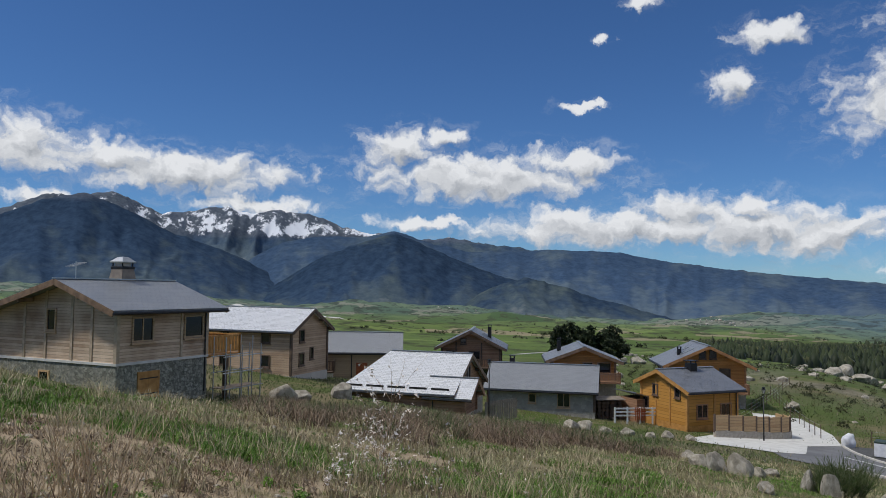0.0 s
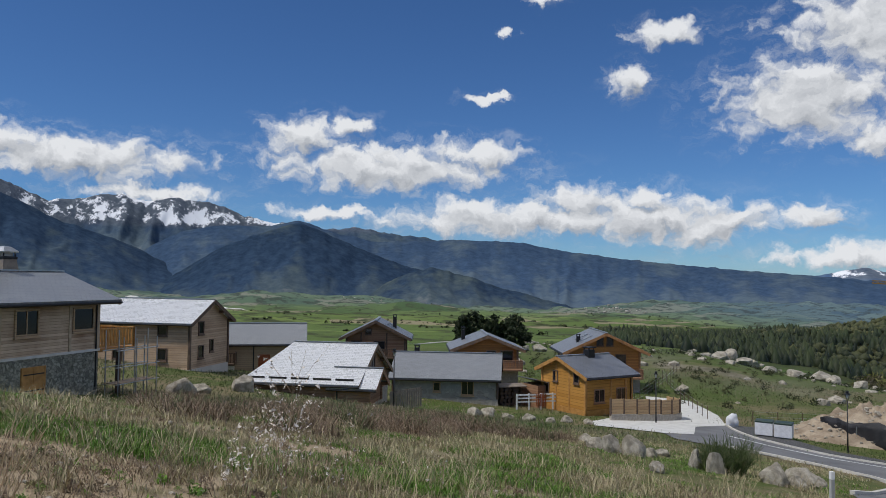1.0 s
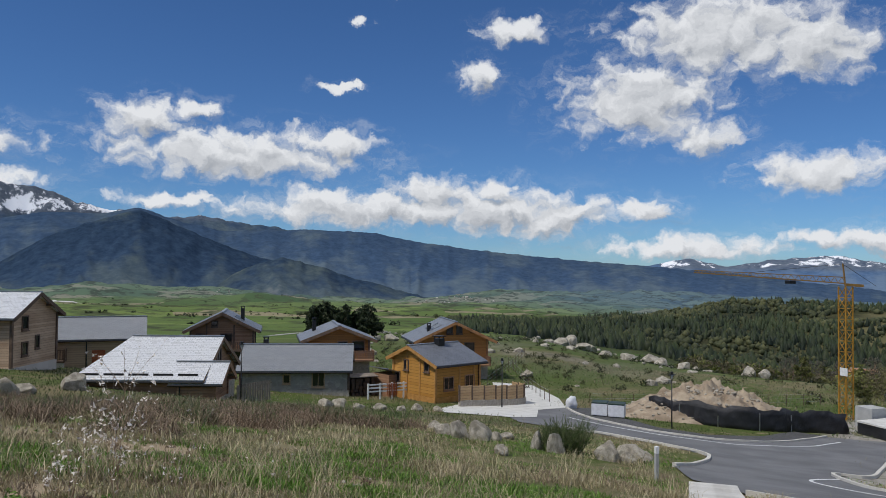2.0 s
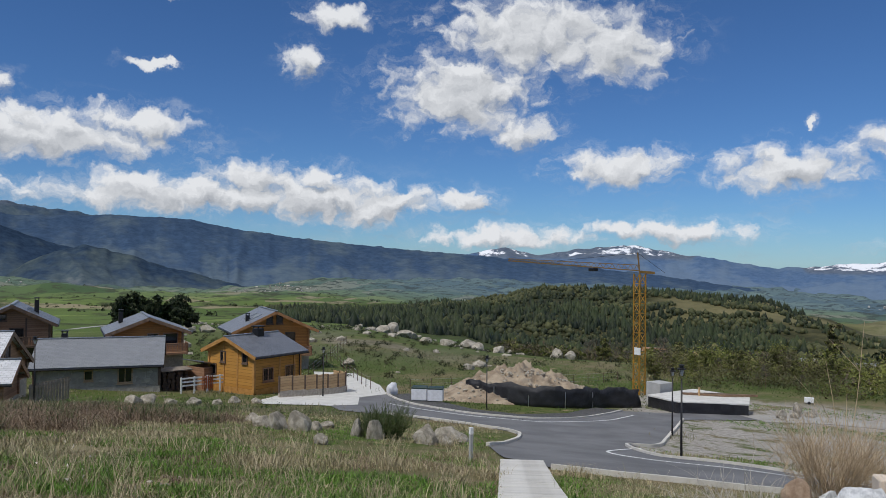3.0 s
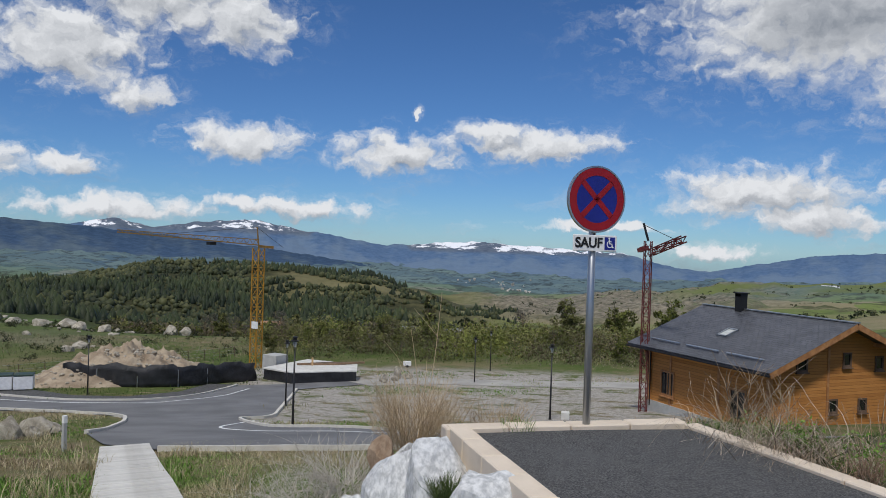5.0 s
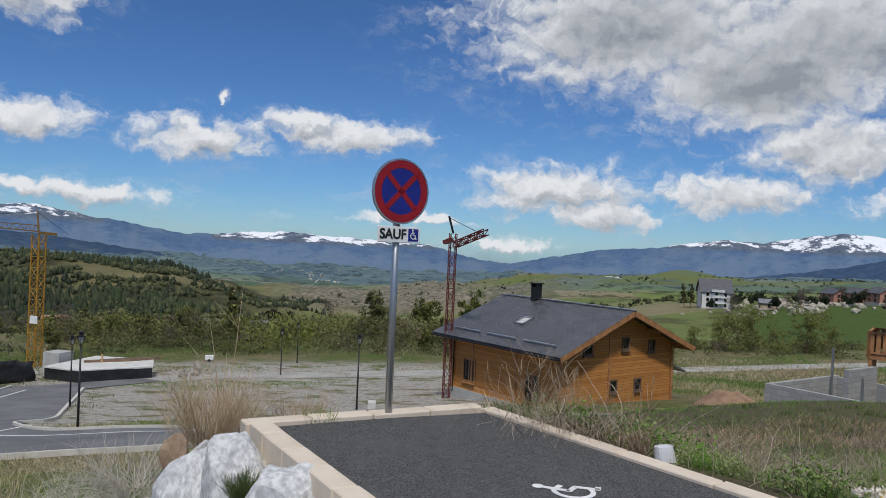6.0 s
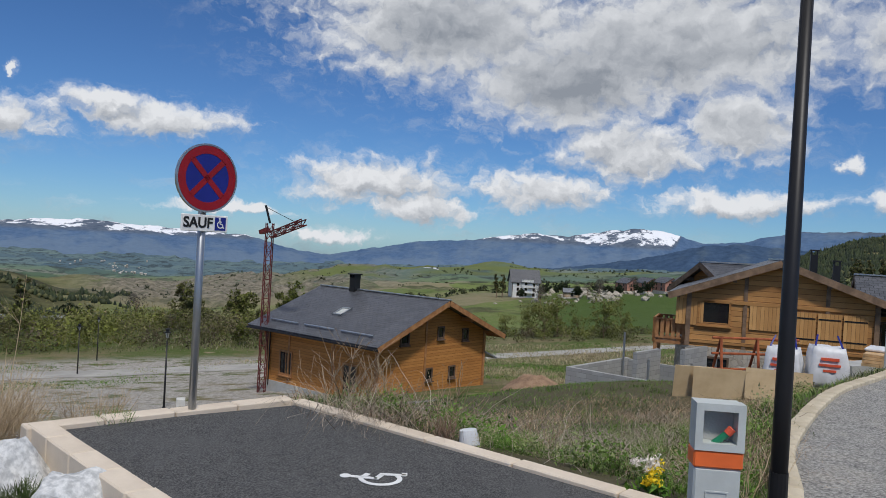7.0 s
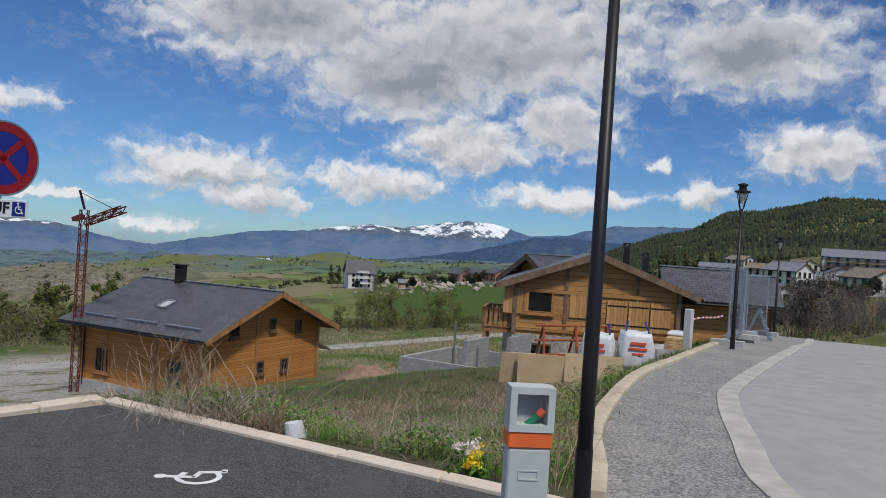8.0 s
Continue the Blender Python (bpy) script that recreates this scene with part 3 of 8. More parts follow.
# distance haze painted into the slope colour, by the blue mark
haze_tint = k.mix(fine, (0.062, 0.115, 0.215), (0.115, 0.185, 0.30))
haze_tint = k.mix(k.math("MULTIPLY", k.step(open_land, 0.6, 0.85), 0.6), haze_tint, (0.17, 0.23, 0.30))
slope = k.mix(attr(k, "blue"), slope, haze_tint)
streak = k.noise(k.vec("MULTIPLY", k.where, (1.0, 1.0, 0.5)), 0.010, 9.0, 0.74)
lying = k.math("ADD", attr(k, "snow"), k.math("MULTIPLY_ADD", streak, 2.6, -1.3))
lying = k.math("ADD", lying, k.math("MULTIPLY_ADD", attr(k, "spur"), -0.7, 0.34))
bare_rock = k.mix(fine, (0.06, 0.075, 0.10), (0.17, 0.185, 0.21))
slope = k.mix(k.math("MULTIPLY", k.step(attr(k, "snow"), -0.3, 0.3), 0.7), slope, bare_rock)
k.put(k.bsdf.inputs["Base Color"], k.mix(k.step(lying, 0.40, 0.56), slope, (0.86, 0.87, 0.9)))

# ---- the ground, one sheet out to the horizon ----
heads = np.concatenate([np.arange(-152, 52, 0.45), np.arange(52, 208, 4.0)])
radii = np.concatenate([[0.05, 0.6], np.geomspace(1.2, 130, 240), np.geomspace(133, 4850, 150)])
gr, ga = np.meshgrid(radii, np.radians(heads), indexing="ij")
gx, gy = -np.sin(ga) * gr, np.cos(ga) * gr
gz = land(gx, gy)
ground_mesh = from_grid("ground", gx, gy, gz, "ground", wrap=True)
deg = np.degrees(np.arctan2(-gx, gy))
patchy = fractal(gx / 90, gy / 90, 4)
mark(ground_mesh, "country", smooth(100, 220, gr) * (1 - 0.9 * smooth(-34, -60, deg) * smooth(900, 400, gr) * 0.4))
wooded = smooth(-20, -32, deg) * smooth(-70, -58, deg) * smooth(240, 330, gr) * smooth(1100, 900, gr)
wooded = np.maximum(wooded, smooth(-112, -118, deg) * smooth(400, 700, gr))
wooded = np.maximum(wooded, 0.9 * smooth(-46, -50, deg) * smooth(-86, -82, deg) * smooth(100, 112, gr) * smooth(420, 330, gr))
mark(ground_mesh, "wood", wooded)
mark(ground_mesh, "tan", smooth(-40, -54, deg) * smooth(340, 420, gr) * smooth(0.38, 0.6, patchy + 0.15))
mark(ground_mesh, "verge", smooth(-76, -80, deg) * smooth(-124, -118, deg) * smooth(40, 30, gr))
rocky = smooth(-60, -66, deg) * smooth(-90, -76, deg) * smooth(500, 700, gr) * smooth(1700, 1300, gr)
rocky = np.maximum(rocky, 0.8 * smooth(-12, -20, deg) * smooth(-40, -30, deg) * smooth(85, 110, gr) * smooth(260, 200, gr) * smooth(0.5, 0.62, fractal(gx / 12, gy / 12, 3)))
mark(ground_mesh, "rock", rocky)
# mask for far colours: painted haze on fields, paler meadow on the plateau
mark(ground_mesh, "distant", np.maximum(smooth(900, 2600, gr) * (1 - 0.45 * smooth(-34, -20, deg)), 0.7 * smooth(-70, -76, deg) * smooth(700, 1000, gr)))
mark(ground_mesh, "sand", bare_sand(gx, gy))
lush = smooth(-74, -80, deg) * smooth(-112, -104, deg) * smooth(900, 1100, gr) * smooth(1700, 1400, gr) * smooth(0.38, 0.55, patchy)
lush = np.maximum(lush, smooth(-95, -98, deg) * smooth(-114, -110, deg) * smooth(130, 170, gr) * smooth(420, 320, gr))
lush = np.maximum(lush, 0.8 * smooth(41, 45, gr) * smooth(66, 60, gr) * smooth(-17, -15, deg) * smooth(-2, -5, deg))
lush = np.maximum(lush, 0.6 * smooth(62, 80, gr) * smooth(320, 220, gr) * smooth(-47, -43, deg) * smooth(34, 24, deg) * smooth(0.36, 0.5, fractal(gx / 16, gy / 16, 4)))
lush = np.maximum(lush, 0.6 * smooth(-44, -50, deg) * smooth(-90, -80, deg) * smooth(80, 90, gr) * smooth(112, 100, gr))
mark(ground_mesh, "meadow", lush)
lot = smooth(-44, -47, deg) * smooth(-84, -78, deg) * smooth(27, 31, gr) * smooth(82, 74, gr)
mark(ground_mesh, "gravel", lot)
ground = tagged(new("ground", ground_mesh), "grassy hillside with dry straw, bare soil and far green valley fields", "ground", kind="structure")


# ---- mountains ----
def mountain(name, label, crest, r_crest, r_foot, foot_el, snow=(), rough=1.0, bare=0.3, step=0.13, blue=0.3, spurs=0.26, snow_most=0.58):
    """A range whose crest follows the given headings and height angles, falling to its foot in spurs and gullies."""
    heads = np.array([c[0] for c in crest][::-1], float)
    els = np.array([c[1] for c in crest][::-1], float)
    az = np.arange(heads[0], heads[-1], step)
    soft = np.interp(az, heads, els)
    width = max(3, int(0.8 / step))
    line = np.convolve(np.pad(soft, width, mode="edge"), np.ones(width) / width, "same")[width:-width]
    line = 0.5 * line + 0.5 * soft
    line = line + (fractal(az * 1.7 + 3, az * 0 + r_crest, 5) - 0.5) * 0.26 * rough
    u = np.concatenate([np.linspace(0, 1, 60), [1.06, 1.15, 1.3]])
    U, A = np.meshgrid(u, az, indexing="ij")
    line = np.tile(line, (len(u), 1))
    R = r_foot + (r_crest - r_foot) * U
    px, py = -np.sin(np.radians(A)) * R, np.cos(np.radians(A)) * R
    foot = EYE + r_foot * math.tan(radians(foot_el)) - 10 + 0.022 * r_foot * (fractal(A * 0.16 + 7, A * 0 + r_foot, 4) - 0.75)
    top = np.maximum(EYE + r_crest * np.tan(np.radians(line)), foot + 4)
    # spurs and gullies that run down from the crest and fork on the way
    sway = 3.2 * (fractal(A * 0.22 + r_crest, U * 2.2, 3) - 0.5) * (1.3 - U)
    main = 1 - np.abs(2 * fractal((A + sway) * spurs + r_foot, U * 1.5, 3, 0.45) - 1) * 1.7
    side = 1 - np.abs(2 * fractal((A + 1.6 * sway) * spurs * 2.6 + 5, U * 4.5 + r_crest, 3, 0.55) - 1) * 1.8
    crags = 1 - np.abs(2 * fractal(px / 190 + r_crest, py / 190, 4, 0.55) - 1) * 1.9
    spur = np.clip(0.66 * main + 0.24 * side + 0.10 * crags, -0.2, 1)
    rise = np.clip(U, 0, 1) ** 1.1
    Z = foot + (top - foot) * rise + (spur - 0.62) * (top - foot) * 0.16 * np.clip(U * (1 - U) * 4, 0, 1) ** 0.8 * rough
    Z = np.where(U > 1, top - (U - 1) * 900, Z)
    limit = EYE + R * np.tan(np.radians(line))
    Z = np.where((U < 1) & (Z > limit - 2), limit - 2 - (1 - U) * 8, Z)
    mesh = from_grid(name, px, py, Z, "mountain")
    el = np.degrees(np.arctan2(Z - EYE, R))
    white = np.full(Z.shape, -3.0)
    for a0, a1, level, span in snow:
        band = smooth(a0, a0 - 2, A) * smooth(a1, a1 + 2, A)
        white = np.maximum(white, np.where(band > 0, (el - level) / span * band - (1 - band) * 3, -3))
    mark(mesh, "snow", np.clip(white, -3, snow_most))
    mark(mesh, "spur", spur)
    mark(mesh, "bare", np.clip(bare + 0.8 * (fractal(A * 0.8, U * 3 + 9, 4) - 0.5) + 0.55 * np.clip(1.35 - U * 1.7, 0, 1), 0, 1))
    # the painted haze thickens towards the foot of the range
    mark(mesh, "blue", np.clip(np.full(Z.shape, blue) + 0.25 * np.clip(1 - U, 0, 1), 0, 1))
    return tagged(new(name, mesh), label, "mountain", kind="structure")


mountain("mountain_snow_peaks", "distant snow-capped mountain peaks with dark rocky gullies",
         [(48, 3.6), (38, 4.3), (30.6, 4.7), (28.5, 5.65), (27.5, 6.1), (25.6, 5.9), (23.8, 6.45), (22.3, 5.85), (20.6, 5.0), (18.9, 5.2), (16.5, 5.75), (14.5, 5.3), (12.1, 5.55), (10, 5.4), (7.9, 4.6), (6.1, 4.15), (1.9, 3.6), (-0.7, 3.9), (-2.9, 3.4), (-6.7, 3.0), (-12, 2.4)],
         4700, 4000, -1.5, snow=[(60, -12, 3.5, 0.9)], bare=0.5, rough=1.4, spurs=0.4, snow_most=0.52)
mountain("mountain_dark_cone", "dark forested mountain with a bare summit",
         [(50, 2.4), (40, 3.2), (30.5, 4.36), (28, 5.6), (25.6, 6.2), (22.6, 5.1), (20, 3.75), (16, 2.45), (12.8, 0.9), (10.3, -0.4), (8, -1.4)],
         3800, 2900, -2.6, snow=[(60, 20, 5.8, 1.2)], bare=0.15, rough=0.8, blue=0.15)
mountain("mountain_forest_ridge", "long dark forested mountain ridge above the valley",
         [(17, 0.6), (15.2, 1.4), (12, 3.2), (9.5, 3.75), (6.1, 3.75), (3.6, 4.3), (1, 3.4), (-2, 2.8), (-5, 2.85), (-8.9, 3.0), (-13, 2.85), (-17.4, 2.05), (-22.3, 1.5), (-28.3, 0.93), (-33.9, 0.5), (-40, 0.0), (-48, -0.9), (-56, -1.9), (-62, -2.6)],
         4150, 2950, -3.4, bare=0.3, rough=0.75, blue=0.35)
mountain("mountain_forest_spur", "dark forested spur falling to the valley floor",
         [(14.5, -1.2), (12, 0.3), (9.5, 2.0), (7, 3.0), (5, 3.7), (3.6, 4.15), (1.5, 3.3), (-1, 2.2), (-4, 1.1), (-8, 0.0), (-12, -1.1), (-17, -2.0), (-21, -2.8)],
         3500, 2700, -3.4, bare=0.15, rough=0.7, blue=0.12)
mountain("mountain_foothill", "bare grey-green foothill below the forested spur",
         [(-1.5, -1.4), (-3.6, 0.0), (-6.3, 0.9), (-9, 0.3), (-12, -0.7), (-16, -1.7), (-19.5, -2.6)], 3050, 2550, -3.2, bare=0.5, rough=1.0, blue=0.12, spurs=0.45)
mountain("mountain_far_range", "far mountain range painted haze-blue, with snow along its crest",
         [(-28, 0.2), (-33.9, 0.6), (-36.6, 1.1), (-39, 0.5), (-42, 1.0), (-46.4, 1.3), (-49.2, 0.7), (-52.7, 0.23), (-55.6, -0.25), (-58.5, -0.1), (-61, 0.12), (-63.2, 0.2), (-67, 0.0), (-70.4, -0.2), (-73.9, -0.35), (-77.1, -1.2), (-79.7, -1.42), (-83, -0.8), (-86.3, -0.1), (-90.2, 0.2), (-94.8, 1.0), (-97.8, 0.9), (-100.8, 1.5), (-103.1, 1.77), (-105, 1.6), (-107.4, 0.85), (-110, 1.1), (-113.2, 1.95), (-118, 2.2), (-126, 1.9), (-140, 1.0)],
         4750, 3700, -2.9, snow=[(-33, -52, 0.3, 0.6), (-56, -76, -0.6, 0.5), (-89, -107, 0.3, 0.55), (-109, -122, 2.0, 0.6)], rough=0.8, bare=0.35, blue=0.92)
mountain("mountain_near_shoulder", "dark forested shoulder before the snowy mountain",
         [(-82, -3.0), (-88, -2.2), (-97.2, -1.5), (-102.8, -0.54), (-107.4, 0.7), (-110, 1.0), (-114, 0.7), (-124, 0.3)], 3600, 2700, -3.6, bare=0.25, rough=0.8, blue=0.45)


# ---- roads and footways ----
k = material("asphalt", 0.9, 0.0, 0.25)
x, y, z = k.xyz(k.where)
grit, patch, wear = k.step(k.noise(k.where, 60.0, 4.0, 0.8), 0.38, 0.66), k.noise(k.where, 1.1, 6.0, 0.7), k.step(k.noise(k.where, 9.0, 6.0, 0.75), 0.35, 0.65)
tone = k.mix(k.math("ADD", k.math("MULTIPLY", grit, 0.75), k.math("MULTIPLY", wear, 0.18)), (0.038, 0.038, 0.039), (0.19, 0.188, 0.184))
k.put(k.bsdf.inputs["Base Color"], k.mix(k.step(patch, 0.5, 0.75), tone, (0.115, 0.115, 0.115)))
bump(k, k.math("ADD", grit, wear), 0.55, 0.006)
k = material("worn_asphalt", 0.92, 0.0, 0.2)
grit, patch, wear = k.step(k.noise(k.where, 34.0, 4.0, 0.8), 0.36, 0.66), k.noise(k.where, 0.75, 7.0, 0.75), k.step(k.noise(k.where, 5.0, 6.0, 0.75), 0.35, 0.65)
tone = k.mix(k.math("ADD", k.math("MULTIPLY", grit, 0.7), k.math("MULTIPLY", wear, 0.15)), (0.11, 0.107, 0.103), (0.62, 0.60, 0.555))
tone = k.mix(k.step(patch, 0.48, 0.7), tone, k.mix(grit, (0.26, 0.24, 0.215), (0.58, 0.54, 0.48)))
k.put(k.bsdf.inputs["Base Color"], tone)
bump(k, k.math("ADD", grit, wear), 0.6, 0.008)
mottled("lane_asphalt", (0.115, 0.115, 0.118), (0.205, 0.205, 0.208), 0.35, 0.9, relief=0.3, grain=40.0)
mottled("road_asphalt", (0.325, 0.32, 0.31), (0.405, 0.40, 0.388), 2.6, 0.92, relief=0.5, grain=34.0, spec=0.25)
mottled("channel_stone", (0.36, 0.34, 0.30), (0.60, 0.57, 0.51), 3.0, 0.9, relief=0.4, grain=30.0)
mottled("track_gravel", (0.30, 0.285, 0.26), (0.46, 0.44, 0.40), 0.5, 0.95, relief=0.4, grain=12.0)


def sheet(name, outline, mat, lift, level, step=1.0, label="", category="", skirt=0.0):
    """A paved area: an outline laid over the ground, cut finely enough to follow it."""
    bm = bmesh.new()
    bm.faces.new([bm.verts.new((px, py, 0)) for px, py in outline])
    xs, ys = [p[0] for p in outline], [p[1] for p in outline]
    for axis, low, top in ((0, min(xs), max(xs)), (1, min(ys), max(ys))):
        for s in np.arange(low + step, top, step):
            co, no = [0, 0, 0], [0, 0, 0]
            co[axis], no[axis] = float(s), 1
            bmesh.ops.bisect_plane(bm, geom=bm.verts[:] + bm.edges[:] + bm.faces[:], plane_co=co, plane_no=no)
    if skirt:
        edge = [e for e in bm.edges if e.is_boundary]
        out = bmesh.ops.extrude_edge_only(bm, edges=edge)
        low = {v for v in out["geom"] if isinstance(v, bmesh.types.BMVert)}
    else:
        low = set()
    px, py = np.array([v.co.x for v in bm.verts]), np.array([v.co.y for v in bm.verts])
    for v, h in zip(bm.verts, level(px, py)):
        v.co.z = h + lift - (skirt if v in low else 0)
    bmesh.ops.recalc_face_normals(bm, faces=bm.faces[:])
    up = sum(f.normal.z * f.calc_area() for f in bm.faces)
    if up < 0:
        bmesh.ops.reverse_faces(bm, faces=bm.faces[:])
    return tagged(mesh_object(name, bm, mat), label, category, kind="structure")


def curve_points(points, step):
    """Even points along a smooth line through the given ones."""
    pts = np.array(points, float)
    ext = np.vstack([2 * pts[0] - pts[1], pts, 2 * pts[-1] - pts[-2]])
    out = []
    for i in range(1, len(ext) - 2):
        for s in np.linspace(0, 1, 12, endpoint=False):
            a, b, c, d = ext[i - 1], ext[i], ext[i + 1], ext[i + 2]
            out.append(0.5 * (2 * b + (c - a) * s + (2 * a - 5 * b + 4 * c - d) * s ** 2 + (3 * b - a - 3 * c + d) * s ** 3))
    out.append(pts[-1])
    out = np.array(out)
    length = np.concatenate([[0], np.cumsum(np.hypot(*np.diff(out, axis=0).T))])
    at = np.linspace(0, length[-1], max(2, int(round(length[-1] / step)) + 1))
    return np.stack([np.interp(at, length, out[:, 0]), np.interp(at, length, out[:, 1])], axis=1)


def band(name, points, wide, high, mat, level, label, category, base=0.1, step=0.5):
    """A kerb, painted line or channel along a smooth line, with a real thickness."""
    pts = curve_points(points, step)
    t = np.gradient(pts, axis=0)
    t /= np.hypot(t[:, 0], t[:, 1])[:, None]
    n = np.stack([-t[:, 1], t[:, 0]], axis=1) * wide / 2
    l, r = pts + n, pts - n
    zl, zr = level(l[:, 0], l[:, 1]), level(r[:, 0], r[:, 1])
    bm = bmesh.new()
    rows = []
    for (lx, ly), (rx, ry), a, b in zip(l, r, zl, zr):
        rows.append([bm.verts.new(p) for p in ((lx, ly, a - base), (lx, ly, a + high), (rx, ry, b + high), (rx, ry, b - base))])
    for p, q in zip(rows, rows[1:]):
        for i in range(4):
            bm.faces.new((p[i], p[(i + 1) % 4], q[(i + 1) % 4], q[i]))
    bm.faces.new(rows[0][::-1])
    bm.faces.new(rows[-1])
    bmesh.ops.recalc_face_normals(bm, faces=bm.faces[:])
    return tagged(mesh_object(name, bm, mat), label, category, kind="structure")


LOWER = [(21.4, 49.0), (20.6, 45.6), (22, 42), (24.4, 39), (25.3, 35.7), (25, 32.6), (23.6, 30.4), (20.5, 27.2), (17.6, 24.7), (14.9, 20), (14.7, 17.4), (16.7, 15), (20, 11.6),
         (25, 6), (31, 0), (36, 3), (31, 9), (28, 14.5), (26.5, 20), (25.4, 22.7), (27.6, 27), (29.8, 27.1), (34.3, 30.3), (45, 38.3), (53, 36.5), (54, 39.5), (44.7, 44.2),
         (37.7, 40.9), (32.1, 41.1), (29.2, 45.2), (28.9, 51.2), (30.3, 57.4), (27, 56), (24, 50)]
sheet("road_lower", LOWER, "lane_asphalt", 0.05, land, 1.0, "grey asphalt road junction with white kerb lines", "road")
APRON = [(17.6, 52.0), (21.4, 49.0), (24, 50), (27, 56), (30.3, 57.4), (34, 66), (36, 76), (32, 78), (28.5, 68), (28.5, 62), (21, 59), (18.6, 56)]
sheet("pavement_apron", APRON, "pale_concrete", 0.06, land, 1.5, "pale concrete yard beside the amber chalet", "pavement")
sheet("pavement_lower", [(30.3, 57.4), (28.9, 51.2), (29.2, 45.2), (32.1, 41.1), (37.7, 40.9), (44.7, 44.2), (43.5, 46), (38, 43.2), (33.4, 43.2), (31.6, 46), (31.4, 51), (33.5, 57.5)],
      "asphalt", 0.1, land, 1.2, "dark asphalt footway behind a white kerb", "pavement")
for pts in ([(22.2, 42.2), (24.4, 39), (25.3, 35.7), (25, 32.6), (23.6, 30.4), (20.5, 27.2), (17.6, 24.7)],
            [(31.5, 59), (30.3, 57.4), (28.9, 51.2), (29.2, 45.2), (32.1, 41.1), (37.7, 40.9), (44.7, 44.2)],
            [(31, 9), (28, 14.5), (26.5, 20), (25.4, 22.7), (27.6, 27), (29.8, 27.1), (34.3, 30.3), (45, 38.3)],
            [(14.7, 17.4), (16.7, 15), (20, 11.6), (25, 6)]):
    band("kerb_lower", pts, 0.16, 0.16, "kerb_concrete", land, "pale concrete kerb along the asphalt road", "kerb")
for pts in ([(27.2, 51.2), (27.6, 45.2), (31.2, 39.3), (38, 39.2), (43.5, 41.8)], [(27.5, 26.0), (23.8, 24.4), (23.2, 22.0), (24.8, 18.6), (27, 13.5)]):
    band("trim_road_line", pts, 0.14, 0.062, "white_paint", land, "white painted line on the asphalt road", "road marking", base=-0.03)
band("road_far", [(52, 37.5), (57.5, 34.6), (61, 28), (65.3, 21.8), (74, 8), (92, -21.5), (104, -50)], 4.2, 0.06, "track_gravel", land, "pale grey far road across the slope", "road", step=1.5)
band("road_valley", [way_to(21, 3000), way_to(15, 2300), way_to(11, 1700), way_to(8.6, 1350), way_to(7.4, 1180)], 26, 1.5, "pale_concrete", land, "pale far road through the valley floor", "road", step=40.0, base=1.0)
band("road_valley_track", [(-30, 150), (4, 190), (24, 230), (60, 300)], 3.2, 0.1, "track_gravel", land, "pale dirt track through the valley meadows", "road", step=5.0)

# the upper road, its footway and the parking bay
BAY = [(6.68, 3.42), (8.07, 1.68), (5.2, -1.93), (3.3, -3.3), (1.6, -1.7), (2.5, -0.8)]
bay = sheet("pavement_bay", BAY, "asphalt", 0.0, upper_level, 0.5, "dark asphalt parking bay with a wheelchair marking", "parking bay", skirt=0.12)
WALK_EDGE = [(5.25, -2.2), (5.9, -2.49), (7.6, -3.2), (10.9, -5.2), (13.3, -7.1), (16.4, -9.5), (24, -15.4), (33, -22.3), (42, -30)]
CHANNEL = [(3.3, -3.6), (5.35, -3.72), (7.04, -4.5), (8.87, -5.46), (10.4, -6.5), (14.6, -10.05), (21.75, -16.16), (30, -22.7), (42, -33)]
edge_l, edge_r = curve_points(WALK_EDGE, 0.6), curve_points(CHANNEL, 0.6)
footway_outline = [tuple(p) for p in edge_l] + [tuple(p) for p in edge_r[::-1]]
sheet("pavement_footway", footway_outline, "worn_asphalt", 0.06, upper_level, 1.0, "worn grey asphalt footway with pale patches", "pavement", skirt=0.1)
road_outline = [tuple(p) for p in edge_r] + [(36, -42), (-12, -16), (-12, 4), (0.0, 2.6), (2.45, -0.75), (1.58, -1.72), (3.25, -3.35)]
sheet("road_upper", road_outline, "road_asphalt", 0.05, upper_level, 1.2, "smooth light grey asphalt road", "road", skirt=0.1)
band("trim_channel", CHANNEL, 0.27, 0.075, "channel_stone", upper_level, "pale concrete drainage channel along the road", "drain channel", base=0.05, step=0.4)


# ---- houses ----
FACES = {"E": (Vector((1, 0, 0)), Vector((0, -1, 0))), "W": (Vector((-1, 0, 0)), Vector((0, 1, 0))),
         "N": (Vector((0, 1, 0)), Vector((1, 0, 0))), "S": (Vector((0, -1, 0)), Vector((-1, 0, 0)))}


def face_pose(face, u, z, half_l, half_w):
    """Pose on a wall of a house: x along the wall, y outwards."""
    out, along = FACES[face]
    base = Vector((out.x * half_l, out.y * half_w, z)) + Vector((abs(along.x) * u, abs(along.y) * u, 0))
    return Matrix.Translation(base) @ Matrix((along, out, Vector((0, 0, 1)))).transposed().to_4x4()


def ring(w, h, t, y0, y1):
    """A rectangular frame standing in the x, z plane."""
    bm = bmesh.new()
    for x0, x1, z0, z1 in ((-w / 2 - t, -w / 2, -h / 2 - t, h / 2 + t), (w / 2, w / 2 + t, -h / 2 - t, h / 2 + t),
                           (-w / 2, w / 2, h / 2, h / 2 + t), (-w / 2, w / 2, -h / 2 - t, -h / 2)):
        box(x0, x1, y0, y1, z0, z1, bm=bm)
    return bm


